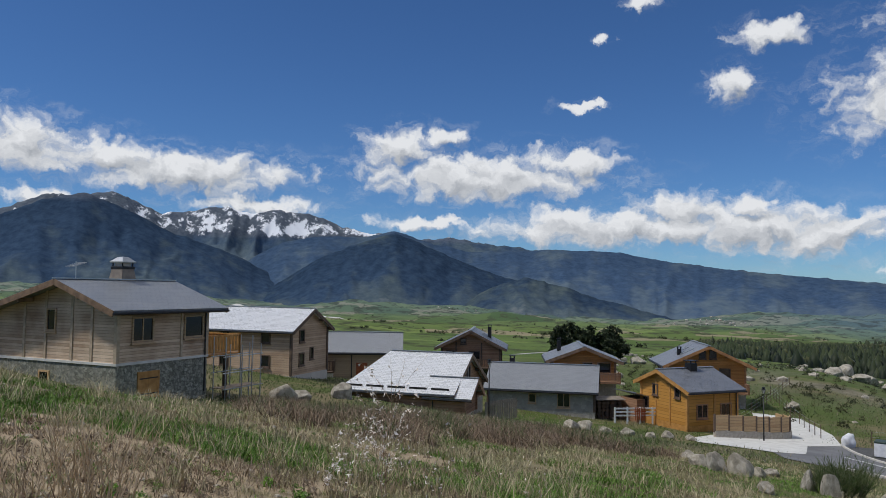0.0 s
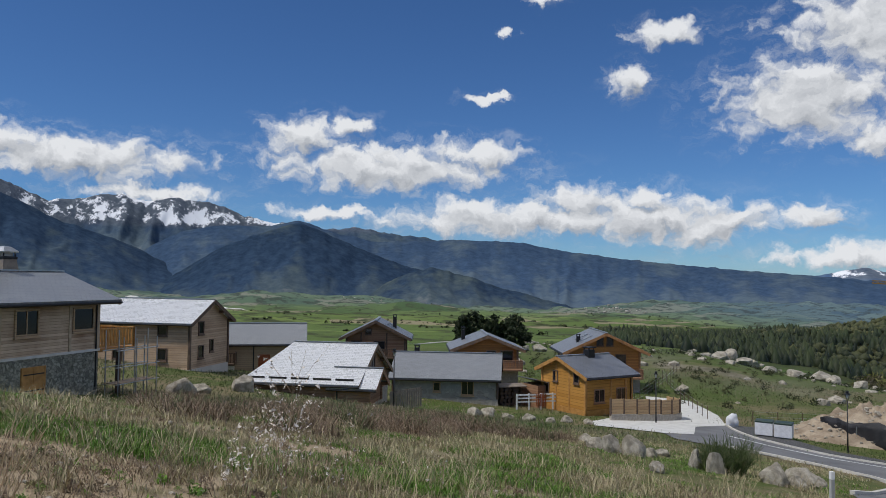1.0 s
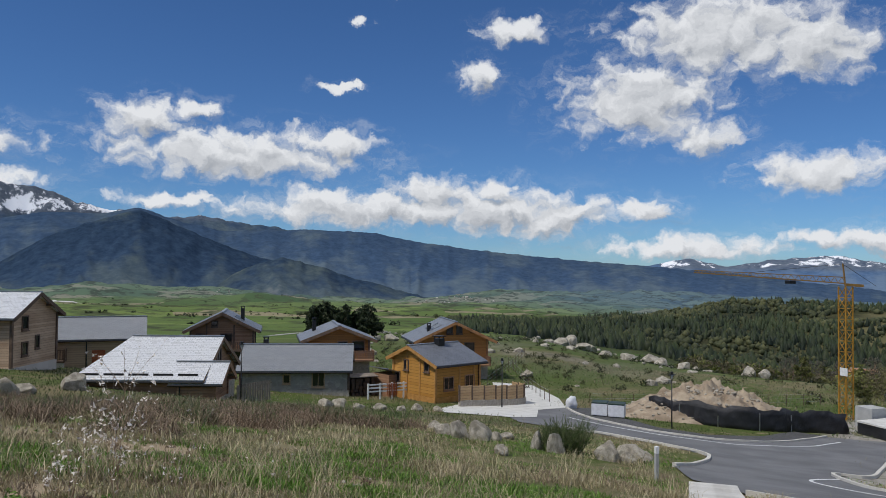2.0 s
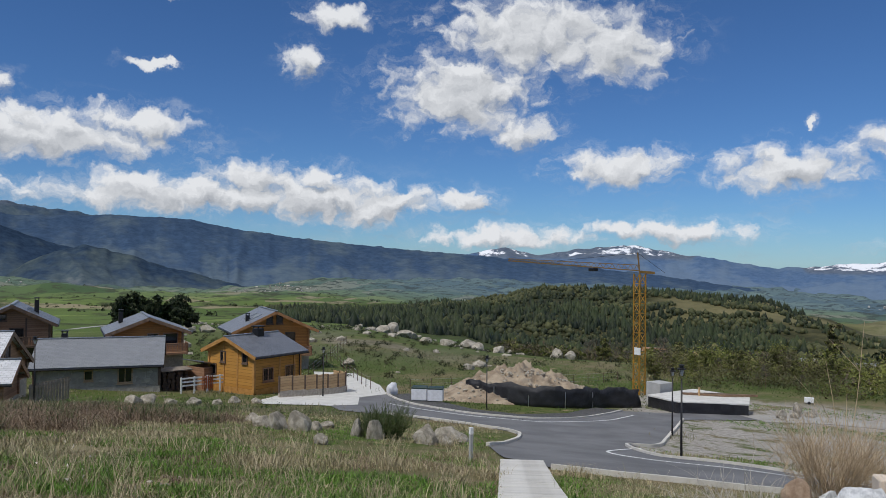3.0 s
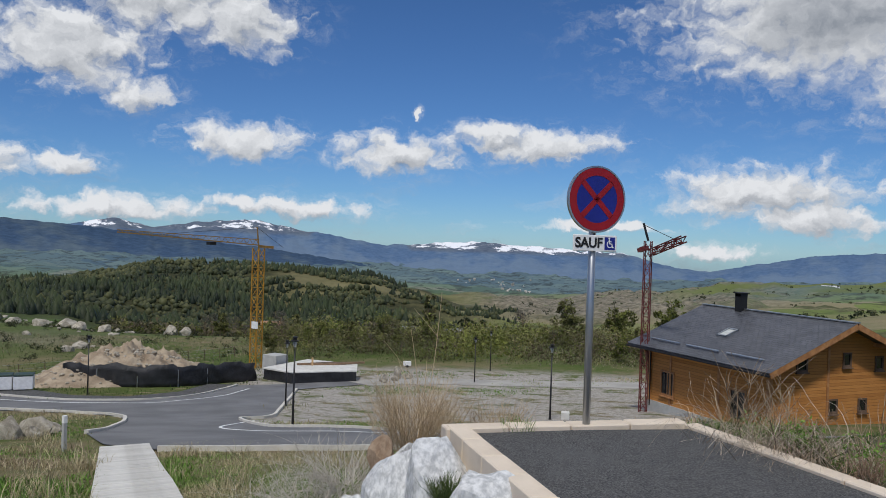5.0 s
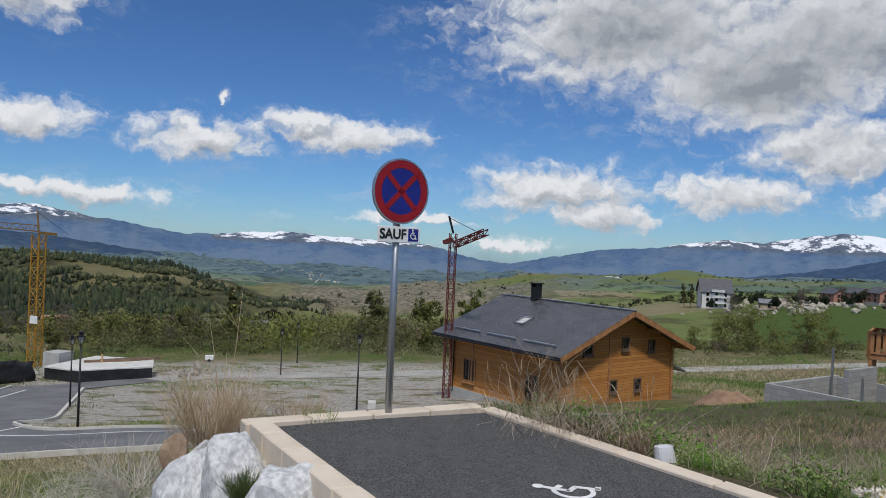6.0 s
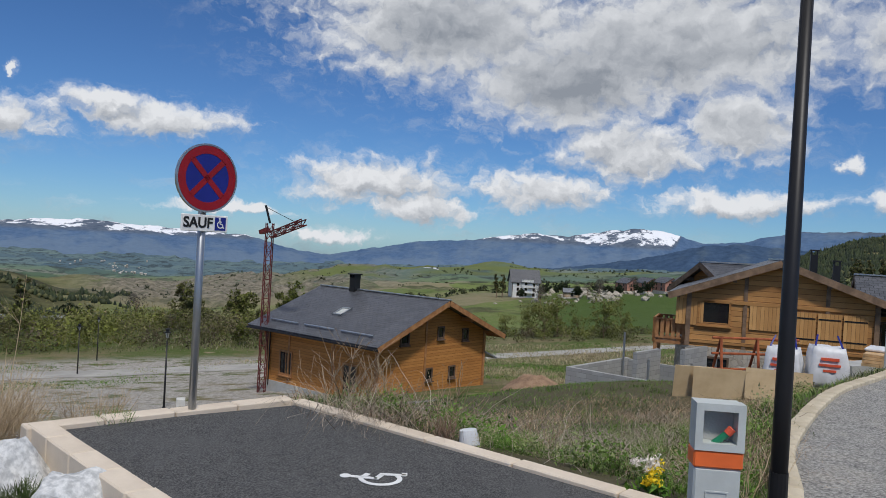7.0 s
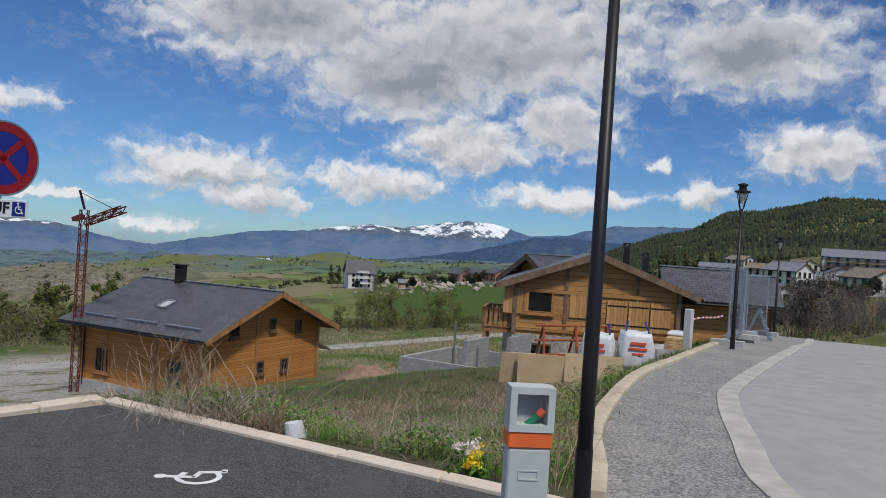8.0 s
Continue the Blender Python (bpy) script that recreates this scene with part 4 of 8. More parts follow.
def window(house, face, u, z, w, h, half_l, half_w, trim="dark_beam", bars=1, shutters=False, closed=False, name="window"):
    m = face_pose(face, u, z, half_l, half_w)
    win = part(name, ring(w, h, 0.09, -0.05, 0.07), trim, house, m=m)
    if closed:
        leaf = box(-w / 2, -0.01, 0.0, 0.05, -h / 2, h / 2)
        box(0.01, w / 2, 0.0, 0.05, -h / 2, h / 2, bm=leaf)
        shut = part("shutter", leaf, "new_timber" if closed is True else closed, win, "closed timber shutter")
        for s in (-0.3, 0.3):
            part("hinge", box(-w / 2, w / 2, 0.05, 0.065, s * h - 0.03, s * h + 0.03), "dark_metal", win)
        return win
    part("pane", box(-w / 2, w / 2, 0.004, 0.012, -h / 2, h / 2), "glass_dark", win, "dark window pane")
    cross = bmesh.new()
    for i in range(bars):
        c = -w / 2 + w * (i + 1) / (bars + 1)
        box(c - 0.03, c + 0.03, 0.012, 0.04, -h / 2, h / 2, bm=cross)
    box(-w / 2, w / 2, 0.012, 0.035, -h / 2, -h / 2 + 0.05, bm=cross)
    part("glazing_bar", cross, trim, win)
    part("sill", box(-w / 2 - 0.14, w / 2 + 0.14, -0.02, 0.14, -h / 2 - 0.15, -h / 2 - 0.09), trim, win)
    if shutters:
        for s in (-1, 1):
            part("shutter", box(s * (w / 2 + 0.09), s * (w + 0.05), 0.03, 0.08, -h / 2, h / 2), trim, win)
    return win


def roof_slope(house, x0, x1, y_eave, z_eave, y_ridge, z_ridge, thick, mat, name="roof_slope", label="", cut=0.0):
    """One slope of a roof: its own x runs along the eaves, its own y down the slope."""
    down = Vector((0, y_eave - y_ridge, z_eave - z_ridge))
    length = down.length
    down.normalize()
    along = Vector((1, 0, 0)) if y_eave < y_ridge else Vector((-1, 0, 0))
    up = along.cross(down)
    if up.z < 0:
        along, up = -along, -up
    m = Matrix.Translation(((x0 + x1) / 2, y_ridge, z_ridge)) @ Matrix((along, down, up)).transposed().to_4x4()
    half = (x1 - x0) / 2
    bm = box(-half, half, 0, length, 0, thick)
    if cut:
        for v in bm.verts:
            if abs(v.co.y) < 1e-5 and (m @ v.co).x > (x0 + x1) / 2:
                v.co.x -= cut * along.x
    return part(name, bm, mat, house, label, m=m)


def chalet(name, label, x, y, z, axis, L, wide, zs, zn, zr, yr=0.0, over=0.7, eave=0.6, wall="aged_boards", base="rubble", base_h=0.0, roof="grey_slate",
           beam="dark_beam", posts=(), over_e=None, category="house", thick=0.14, footing=1.6, floor_beam=False, hip=0.0, stud=None):
    """A timber house: x along the ridge, south and north eaves at zs and zn, the ridge at zr over yr."""
    house = thing(name, label, category, pose(x, y, z, 0, 0, axis))
    hl, hw = L / 2, wide / 2
    over_e = over if over_e is None else over_e
    low = base_h if base_h else 0.0
    bm = bmesh.new()
    outline = [(-hw, low), (hw, low), (hw, zn), (yr, zr), (-hw, zs)]
    ends = [[bm.verts.new((s * hl, py, pz)) for py, pz in outline] for s in (-1, 1)]
    ends[1][3].co.x -= hip
    bm.faces.new(ends[0][::-1])
    bm.faces.new(ends[1])
    for i in range(5):
        bm.faces.new((ends[0][i], ends[0][(i + 1) % 5], ends[1][(i + 1) % 5], ends[1][i]))
    bmesh.ops.recalc_face_normals(bm, faces=bm.faces[:])
    part("wall", bm, wall, house)
    pr = 0.06 if base_h else 0.03
    part("base", box(-hl - pr, hl + pr, -hw - pr, hw + pr, -footing, low if base_h else 0.25), base, house)
    if base_h and floor_beam:
        rim = bmesh.new()
        for fx0, fx1, fy0, fy1 in ((-hl - 0.12, hl + 0.12, -hw - 0.12, -hw), (-hl - 0.12, hl + 0.12, hw, hw + 0.12), (-hl - 0.12, -hl, -hw, hw), (hl, hl + 0.12, -hw, hw)):
            box(fx0, fx1, fy0, fy1, low - 0.02, low + 0.1, bm=rim)
        part("ledge", rim, "pale_concrete", house, "pale stone ledge between storeys")
    ss, sn = (zr - zs) / (yr + hw), (zr - zn) / (hw - yr)
    ye_s, ze_s, ye_n, ze_n = -hw - eave, zs - ss * eave, hw + eave, zn - sn * eave
    for ye, ze in ((ye_s, ze_s), (ye_n, ze_n)):
        roof_slope(house, -hl - over, hl + over_e, ye, ze + 0.03, yr, zr + 0.03, thick, roof, cut=hip)
    if hip:
        end = bmesh.new()
        low3 = [end.verts.new(p) for p in ((hl + over_e, ye_s, ze_s + 0.03), (hl + over_e, ye_n, ze_n + 0.03), (hl + over_e - hip, yr, zr + 0.03))]
        top3 = [end.verts.new(v.co + Vector((0, 0, thick))) for v in low3]
        end.faces.new(low3[::-1])
        end.faces.new(top3)
        for i in range(3):
            end.faces.new((low3[i], low3[(i + 1) % 3], top3[(i + 1) % 3], top3[i]))
        part("hip_slope", end, roof, house)
    part("ridge_cap", bar((-hl - over, yr, zr + thick + 0.06), (hl + over_e - hip, yr, zr + thick + 0.06), 0.3, 0.06), "zinc", house)
    for s, o in ((-1, over),) if hip else ((-1, over), (1, over_e)):
        for ye, ze in ((ye_s, ze_s), (ye_n, ze_n)):
            xx = s * (hl + o - 0.03)
            part("barge_board", bar((xx, ye, ze + 0.01), (xx, yr, zr + 0.01), 0.07, 0.3), beam, house)
    for ye, ze in ((ye_s, ze_s), (ye_n, ze_n)):
        s = -1 if ye < 0 else 1
        part("fascia", bar((-hl - over, ye - s * 0.03, ze + 0.02), (hl + over_e, ye - s * 0.03, ze + 0.02), 0.05, 0.2), beam, house)
        part("gutter", tube((-hl - over, ye + s * 0.06, ze + 0.0), (hl + over_e, ye + s * 0.06, ze + 0.0), 0.065, sides=8), "dark_metal", house)
        part("downpipe", tube((hl - 0.12, s * (hw + 0.08), 0.0), (hl - 0.12, s * (hw + 0.08), ze - 0.1), 0.04, sides=6), "dark_metal", house)
    # purlins that carry the overhang, with the corner posts
    for py, pz in ((yr, zr - 0.16), (-hw, zs - 0.12), (hw, zn - 0.12), ((yr - hw) / 2, (zr + zs) / 2 - 0.14), ((yr + hw) / 2, (zr + zn) / 2 - 0.14)):
        part("purlin", bar((-hl - over + 0.08, py, pz), (hl + over_e - 0.08 - hip * 1.2, py, pz), 0.16, 0.2), beam, house)
    for sx in (-1, 1):
        for sy, top in ((-1, zs), (1, zn)):
            cx, cy = sx * hl, sy * hw
            part("corner_post", box(cx - 0.1, cx + 0.1, cy - 0.1, cy + 0.1, low, top - 0.1), stud or beam, house)
    for face, u, top in posts:
        m = face_pose(face, u, 0, hl, hw)
        part("post", box(-0.08, 0.08, -0.02, 0.05, low, top), stud or beam, house, m=m)
    return house, hl, hw


def chimney(house, x, y, z0, z1, w, mat="dark_metal", cap="dark_metal", label=""):
    ch = part("chimney", box(x - w / 2, x + w / 2, y - w / 2, y + w / 2, z0, z1), mat, house, label)
    for sx in (-1, 1):
        for sy in (-1, 1):
            part("cap_leg", box(x + sx * w * 0.4 - 0.03, x + sx * w * 0.4 + 0.03, y + sy * w * 0.4 - 0.03, y + sy * w * 0.4 + 0.03, z1, z1 + 0.18), cap, ch)
    part("cap", box(x - w * 0.62, x + w * 0.62, y - w * 0.62, y + w * 0.62, z1 + 0.18, z1 + 0.25), cap, ch)
    return ch


def skylight(house, x, y_eave, z_eave, y_ridge, z_ridge, share, w, h, thick=0.14):
    """A roof window on the slope between eaves and ridge."""
    down = Vector((0, y_eave - y_ridge, z_eave - z_ridge))
    p = Vector((x, y_ridge, z_ridge + 0.03)) + down * share
    down.normalize()
    along = Vector((1, 0, 0)) if y_eave < y_ridge else Vector((-1, 0, 0))
    up = along.cross(down)
    if up.z < 0:
        along, up = -along, -up
    m = Matrix.Translation(p + up * thick) @ Matrix((along, down, up)).transposed().to_4x4()
    bm = bmesh.new()
    for x0, x1, y0, y1 in ((-w / 2, -w / 2 + 0.08, -h / 2, h / 2), (w / 2 - 0.08, w / 2, -h / 2, h / 2), (-w / 2, w / 2, -h / 2, -h / 2 + 0.1), (-w / 2, w / 2, h / 2 - 0.1, h / 2)):
        box(x0, x1, y0, y1, -0.02, 0.1, bm=bm)
    sky_win = part("skylight", bm, "zinc", house, m=m)
    part("pane", box(-w / 2 + 0.06, w / 2 - 0.06, -h / 2 + 0.06, h / 2 - 0.06, 0.02, 0.05), "lamp_glass", sky_win)


def placed(corner, axis, L, wide, sx, sy):
    """Centre of a house from one of its corners; sx, sy say which."""
    a = radians(axis)
    ax, ay = Vector((math.cos(a), math.sin(a))), Vector((-math.sin(a), math.cos(a)))
    return Vector(corner) - ax * (sx * L / 2) - ay * (sy * wide / 2)


def rail(house, x0, x1, y0, y1, z, h, mat, sides="xXyY", solid=True, name="balcony"):
    """A timber balcony: deck, posts and a boarded rail on the given sides."""
    deck = part(name, box(x0, x1, y0, y1, z - 0.14, z), mat, house)
    runs = {"x": ((x0, y0), (x0, y1)), "X": ((x1, y0), (x1, y1)), "y": ((x0, y0), (x1, y0)), "Y": ((x0, y1), (x1, y1))}
    for s in sides:
        (ax, ay), (bx, by) = runs[s]
        part("top_rail", bar((ax, ay, z + h), (bx, by, z + h), 0.1, 0.07), mat, deck)
        part("low_rail", bar((ax, ay, z + 0.14), (bx, by, z + 0.14), 0.06, 0.08), mat, deck)
        n = max(2, int(math.dist((ax, ay), (bx, by)) / 0.22))
        for i in range(n):
            f = (i + 0.5) / n
            px, py = ax + (bx - ax) * f, ay + (by - ay) * f
            w = 0.085 if solid else 0.04
            dx, dy = (w, 0.015) if s in "yY" else (0.015, w)
            part("baluster", box(px - dx, px + dx, py - dy, py + dy, z + 0.1, z + h - 0.03), mat, deck)
        for f in (0, 1):
            px, py = ax + (bx - ax) * f, ay + (by - ay) * f
            part("post", box(px - 0.06, px + 0.06, py - 0.06, py + 0.06, z - 0.1, z + h + 0.05), mat, deck)
    return deck


# stone and timber house with the tall chimney
c = placed((-15.75, 37.1), 65.5, 6.2, 8.8, -1, -1)
house, hl, hw = chalet("chalet", "weathered grey timber house on a rubble stone storey, slate roof", c.x, c.y, -4.3, 65.5, 6.2, 8.8, 4.75, 4.35, 5.95, yr=-1.1, wall="grey_boards",
                       base="rubble", base_h=1.92, roof="grey_slate", beam="brown_beam", over=1.0, over_e=0.9, eave=0.75, floor_beam=True, stud="pale_post",
                       posts=[("W", u, 5.0 + 0.26 * (4.4 - abs(u))) for u in (-2.7, -1.3, 0.6, 2.2)] + [("S", 1.2, 4.7)])
window(house, "S", -1.5, 3.6, 1.25, 1.15, hl, hw, "tan_boards", 1)
window(house, "S", 2.1, 3.62, 1.3, 1.1, hl, hw, "tan_boards", 0)
window(house, "S", -1.1, 0.75, 1.25, 1.3, hl, hw + 0.07, "amber_beam", closed="amber_beam")
window(house, "W", 0.2, 4.0, 0.55, 1.05, hl, hw, "tan_boards", 0)
window(house, "W", 0.5, 0.9, 0.6, 0.9, hl + 0.07, hw, "new_timber", 0)
ch = part("chimney", lathe([(0.80, 5.0), (0.78, 5.75), (0.56, 6.75)], 4), "grey_beam", house, "tapered brown stone chimney with a metal cap", m=pose(0.45, -0.75, 0, 0, 0, 45))
part("collar", lathe([(0.60, 6.72), (0.62, 6.76), (0.62, 6.84), (0.58, 6.86)], 4), "dark_metal", ch)
part("flue", lathe([(0.40, 6.84), (0.40, 7.04)], 4), "render", ch)
for s in range(4):
    part("cap_leg", bar((0.5 * math.cos(s * 1.571), 0.5 * math.sin(s * 1.571), 6.82), (0.5 * math.cos(s * 1.571), 0.5 * math.sin(s * 1.571), 7.08), 0.07, 0.07), "dark_metal", ch)
part("cap", lathe([(0.66, 7.05), (0.68, 7.12), (0.3, 7.36), (0.05, 7.4)], 4), "zinc", ch)
rail(house, hl + 0.05, hl + 2.9, -hw, -hw + 3.4, 1.95, 1.05, "amber_beam", "Xyx")
for px, py in ((hl + 1.8, -hw + 0.1), (hl + 1.8, -hw + 3.2)):
    part("stilt", box(px - 0.1, px + 0.1, py - 0.1, py + 0.1, -1.6, 1.85), "dark_beam", house)
scaffold = thing("scaffold", "steel pole scaffold with timber planks beside the house", "scaffold", pose(c.x, c.y, -4.3, 0, 0, 65.5))
for i, px in enumerate((hl + 0.3, hl + 1.7, hl + 2.6, hl + 3.4)):
    for py in (-hw - 0.35, -hw - 1.2):
        part("pole", tube((px, py, -1.0), (px, py, 3.0 - 0.5 * (i % 2)), 0.035, sides=6), "galvanised", scaffold)
for z0 in (0.1, 1.0, 1.9):
    for py in (-hw - 0.35, -hw - 1.2):
        part("rail", tube((hl + 0.1, py, z0), (hl + 3.6, py, z0), 0.03, sides=6), "galvanised", scaffold)
part("plank", box(hl + 0.2, hl + 3.2, -hw - 1.2, -hw - 0.4, 0.12, 0.17), "tan_boards", scaffold)
aerial = thing("tv_aerial", "thin metal television aerial on a mast", "aerial", pose(c.x, c.y, -4.3, 0, 0, 65.5))
part("mast", tube((hl - 1.0, hw + 0.5, 3.8), (hl - 1.0, hw + 0.5, 7.2), 0.03, sides=6), "galvanised", aerial)
for i in range(6):
    part("element", tube((hl - 1.4 + i * 0.16, hw + 0.05, 6.9 + i * 0.05), (hl - 1.4 + i * 0.16, hw + 0.95, 6.9 + i * 0.05), 0.012, sides=5), "galvanised", aerial)
part("boom", tube((hl - 1.5, hw + 0.5, 6.88), (hl - 0.4, hw + 0.5, 7.18), 0.018, sides=5), "galvanised", aerial)

# tall grey-brown house with a pale roof
c = placed((-12.6, 64.1), 160, 11, 6.2, -1, 1)
house, hl, hw = chalet("chalet", "tall brown boarded house with a pale glaring slate roof", c.x, c.y, -6.6, 160, 11, 6.2, 4.5, 4.5, 6.1, wall="aged_boards", base="render", base_h=0.6,
                       roof="bright_slate", beam="dark_beam", over=0.5, eave=0.5)
for u in (-3.0, 1.2):
    for z0 in (1.55, 3.6):
        window(house, "N", u, z0 + 0.2, 0.75, 0.9, hl, hw, "dark_beam", 0)
for u, z0, w0 in ((1.4, 3.9, 0.7), (1.4, 1.9, 0.7), (-0.3, 2.3, 0.45)):
    window(house, "W", u, z0, w0, 0.95, hl, hw, "dark_beam", 0)

# low pale house behind
px, py = way_to(6.2, 79)
house, hl, hw = chalet("chalet", "tan boarded house with grey slate roof and brown door", px, py, -8.2, 183, 8.5, 7, 3.4, 3.4, 5.0, wall="tan_boards", base="render", base_h=0.5, roof="grey_slate", over=0.4, eave=0.4)
part("door", box(-0.55, 0.55, 0, 0.06, 0, 2.1), "rust_red", house, "reddish brown door", m=face_pose("N", -0.6, 0.25, hl, hw))
window(house, "N", -2.9, 1.5, 0.8, 0.8, hl, hw)
window(house, "E", 0.0, 3.6, 0.6, 0.8, hl, hw)
part("downpipe", tube((0.4, hw + 0.1, 0), (0.4, hw + 0.1, 3.3), 0.05), "dark_metal", house)
stair = rail(house, hl - 2.2, hl - 0.2, hw + 0.1, hw + 1.6, 1.6, 1.0, "dark_beam", "xXY", solid=False)
part("stair_base", box(hl - 2.1, hl - 0.3, hw + 0.15, hw + 1.5, -1.2, 1.45), "render", stair)

# big low house with the broad bright roof
c = placed((0.75, 52.7), 163, 7.9, 9.0, -1, 1)
house, hl, hw = chalet("chalet", "low house under a broad bright grey slate roof", c.x, c.y, -7.6, 163, 7.9, 9.0, 2.0, 2.0, 4.2, wall="brown_boards", base="pale_rubble", base_h=0.7,
                       roof="bright_slate", beam="brown_beam", over=0.4, over_e=0.4, eave=0.45, hip=2.2)
window(house, "W", 0.0, 2.9, 1.0, 1.0, hl, hw)
window(house, "W", -2.4, 1.6, 0.9, 1.1, hl, hw)
for i in range(5):
    bx = -hl + 0.1 + i * 1.62
    part("snow_guard", bar((bx, hw + 0.05, 2.22), (bx + 1.3, hw + 0.05, 2.22), 0.06, 0.14), "dark_metal", house)
c = placed((1.7, 52.3), 163, 2.4, 3.2, -1, 1)
annex, al, aw = chalet("porch", "small timber gabled porch with slate roof", c.x, c.y, -7.6, 163, 2.4, 3.2, 1.75, 1.75, 2.75, wall="brown_boards", base="pale_rubble", base_h=0.5, roof="bright_slate",
                       beam="brown_boards", over=0.6, eave=0.3, category="porch")
fence = thing("garden_fence", "grey boarded fence with a top rail beside the house", "fence", pose(3.2, 53.5, -7.4, 0, 0, 42))
for i in range(14):
    part("slat", box(i * 0.24, i * 0.24 + 0.18, 0, 0.03, -0.3, 1.1), "grey_beam", fence)
part("rail", box(-0.1, 3.4, -0.04, 0.0, 0.85, 0.95), "grey_beam", fence)

# two-storey brown house with skylights
px, py = 2.9 + 4.2 * math.cos(radians(80)), 82.2 + 4.2 * math.sin(radians(80))
house, hl, hw = chalet("chalet", "dark brown boarded chalet with skylights in a slate roof", px, py, -9.2, 84, 6.0, 6.4, 4.5, 4.5, 6.1, wall="brown_boards", base="pale_rubble", base_h=0.8,
                       roof="blue_slate", beam="dark_beam", over=0.8, eave=0.7, posts=[("W", -1.2, 4.9), ("W", 1.6, 4.9)])
for u, z0, w0, h0 in ((-0.4, 3.4, 1.1, 1.0), (2.2, 3.4, 0.8, 1.0), (-1.6, 1.6, 1.0, 1.2), (0.8, 5.0, 0.5, 0.5)):
    window(house, "W", u, z0, w0, h0, hl, hw, "dark_beam", 0)
rail(house, -hl - 1.3, -hl - 0.05, -2.2, 2.6, 2.3, 0.9, "dark_beam", "xyY", solid=False)
chimney(house, -1.5, -2.0, 4.8, 6.6, 0.4)
for sx in (-1.5, 0.4):
    skylight(house, sx, -hw, 4.5, 0, 6.1, 0.5, 0.7, 1.1)

# long low grey house
c = placed((13.2, 65.0), 167, 9.2, 7.2, -1, 1)
house, hl, hw = chalet("chalet", "long low grey rubble house with a plain slate roof", c.x, c.y, -9.1, 167, 9.2, 7.2, 2.15, 2.15, 3.8, wall="grey_rubble", base="grey_rubble", base_h=0.35,
                       roof="grey_slate", beam="dark_beam", over=0.35, eave=0.5)
window(house, "N", -2.0, 1.25, 0.95, 1.15, hl, hw, "tan_boards", 1)
window(house, "N", 0.7, 1.3, 0.5, 0.7, hl, hw, "tan_boards", 0)
chimney(house, 3.0, -0.4, 3.3, 4.35, 0.45)

# orange-brown chalet
a = radians(85)
house, hl, hw = chalet("chalet", "red-brown timber chalet with a stone ground floor", 14.3 + math.cos(a) * 3.4, 75.5 + math.sin(a) * 3.4, -9.3, 85, 6.0, 6.2, 4.0, 4.0, 5.2, wall="honey_boards", base="pale_rubble",
                       base_h=1.9, roof="grey_slate", beam="brown_beam", over=0.9, eave=0.7)
for u, w0 in ((-0.4, 0.9), (-2.0, 1.2)):
    window(house, "W", u, 3.2, w0, 1.0, hl, hw, "brown_boards", 0)
rail(house, -hl - 1.3, -hl - 0.05, -3.4, -0.4, 1.95, 0.9, "brown_boards", "xyY")
chimney(house, 1.0, 2.2, 4.5, 5.6, 0.4)

# chalet behind the amber one
a = radians(84)
house, hl, hw = chalet("chalet", "brown log chalet with broad slate roof and solar panel", 28.4 + math.cos(a) * 4.0, 80.2 + math.sin(a) * 4.0, -10.2, 84, 6.4, 7.8, 4.2, 4.2, 6.0, wall="honey_boards", base="pale_rubble",
                       base_h=1.0, roof="grey_slate", beam="honey_beam", over=1.0, eave=0.9)
for u, z0, w0 in ((-1.8, 3.2, 1.0), (0.5, 5.2, 0.6), (-0.6, 5.2, 0.6), (-2.6, 1.6, 1.0)):
    window(house, "W", u, z0, w0, 0.9, hl, hw, "dark_beam", 0)
rail(house, -hl - 1.3, -hl - 0.05, -3.9, -1.4, 1.3, 0.9, "brown_boards", "xyY")
chimney(house, -1.6, 2.6, 4.6, 5.6, 0.4)
for sx in (-1.8, 0.6):
    skylight(house, sx, hw, 4.2, 0, 6.0, 0.45, 0.9, 1.5)

# amber chalet with the boarded fence
c = placed((19.7, 60.6), 24, 5.2, 5.6, -1, -1)
house, hl, hw = chalet("chalet", "bright amber timber chalet with slate roof", c.x, c.y, -9.3, 24, 5.2, 5.6, 3.1, 3.3, 4.3, yr=0.4, wall="amber_boards", base="amber_beam", base_h=0.0,
                       roof="blue_slate", beam="amber_beam", over=0.45, eave=0.6, posts=[("W", -0.8, 4.0), ("W", 0.9, 3.9), ("S", 0.2, 3.1), ("S", 1.9, 3.1)])
for u, z0, w0 in ((1.0, 2.7, 0.5), (-1.7, 2.8, 0.5), (2.2, 1.55, 0.55)):
    window(house, "W", u, z0, w0, 0.8, hl, hw, "dark_beam", 0)
for u in (-1.1, 1.4):
    window(house, "S", u, 1.35, 1.0, 1.0, hl, hw, "brown_boards", 1)
chimney(house, 0.4, 0.1, 4.0, 4.9, 0.7, "dark_metal", "dark_metal", "squat black metal chimney")
fence = thing("boarded_fence", "curved horizontal board fence on a stone footing", "fence")
pts = curve_points([(20.8, 57.7), (23.8, 58.4), (27.0, 59.6), (28.1, 61.2), (28.0, 63.5)], 1.2)
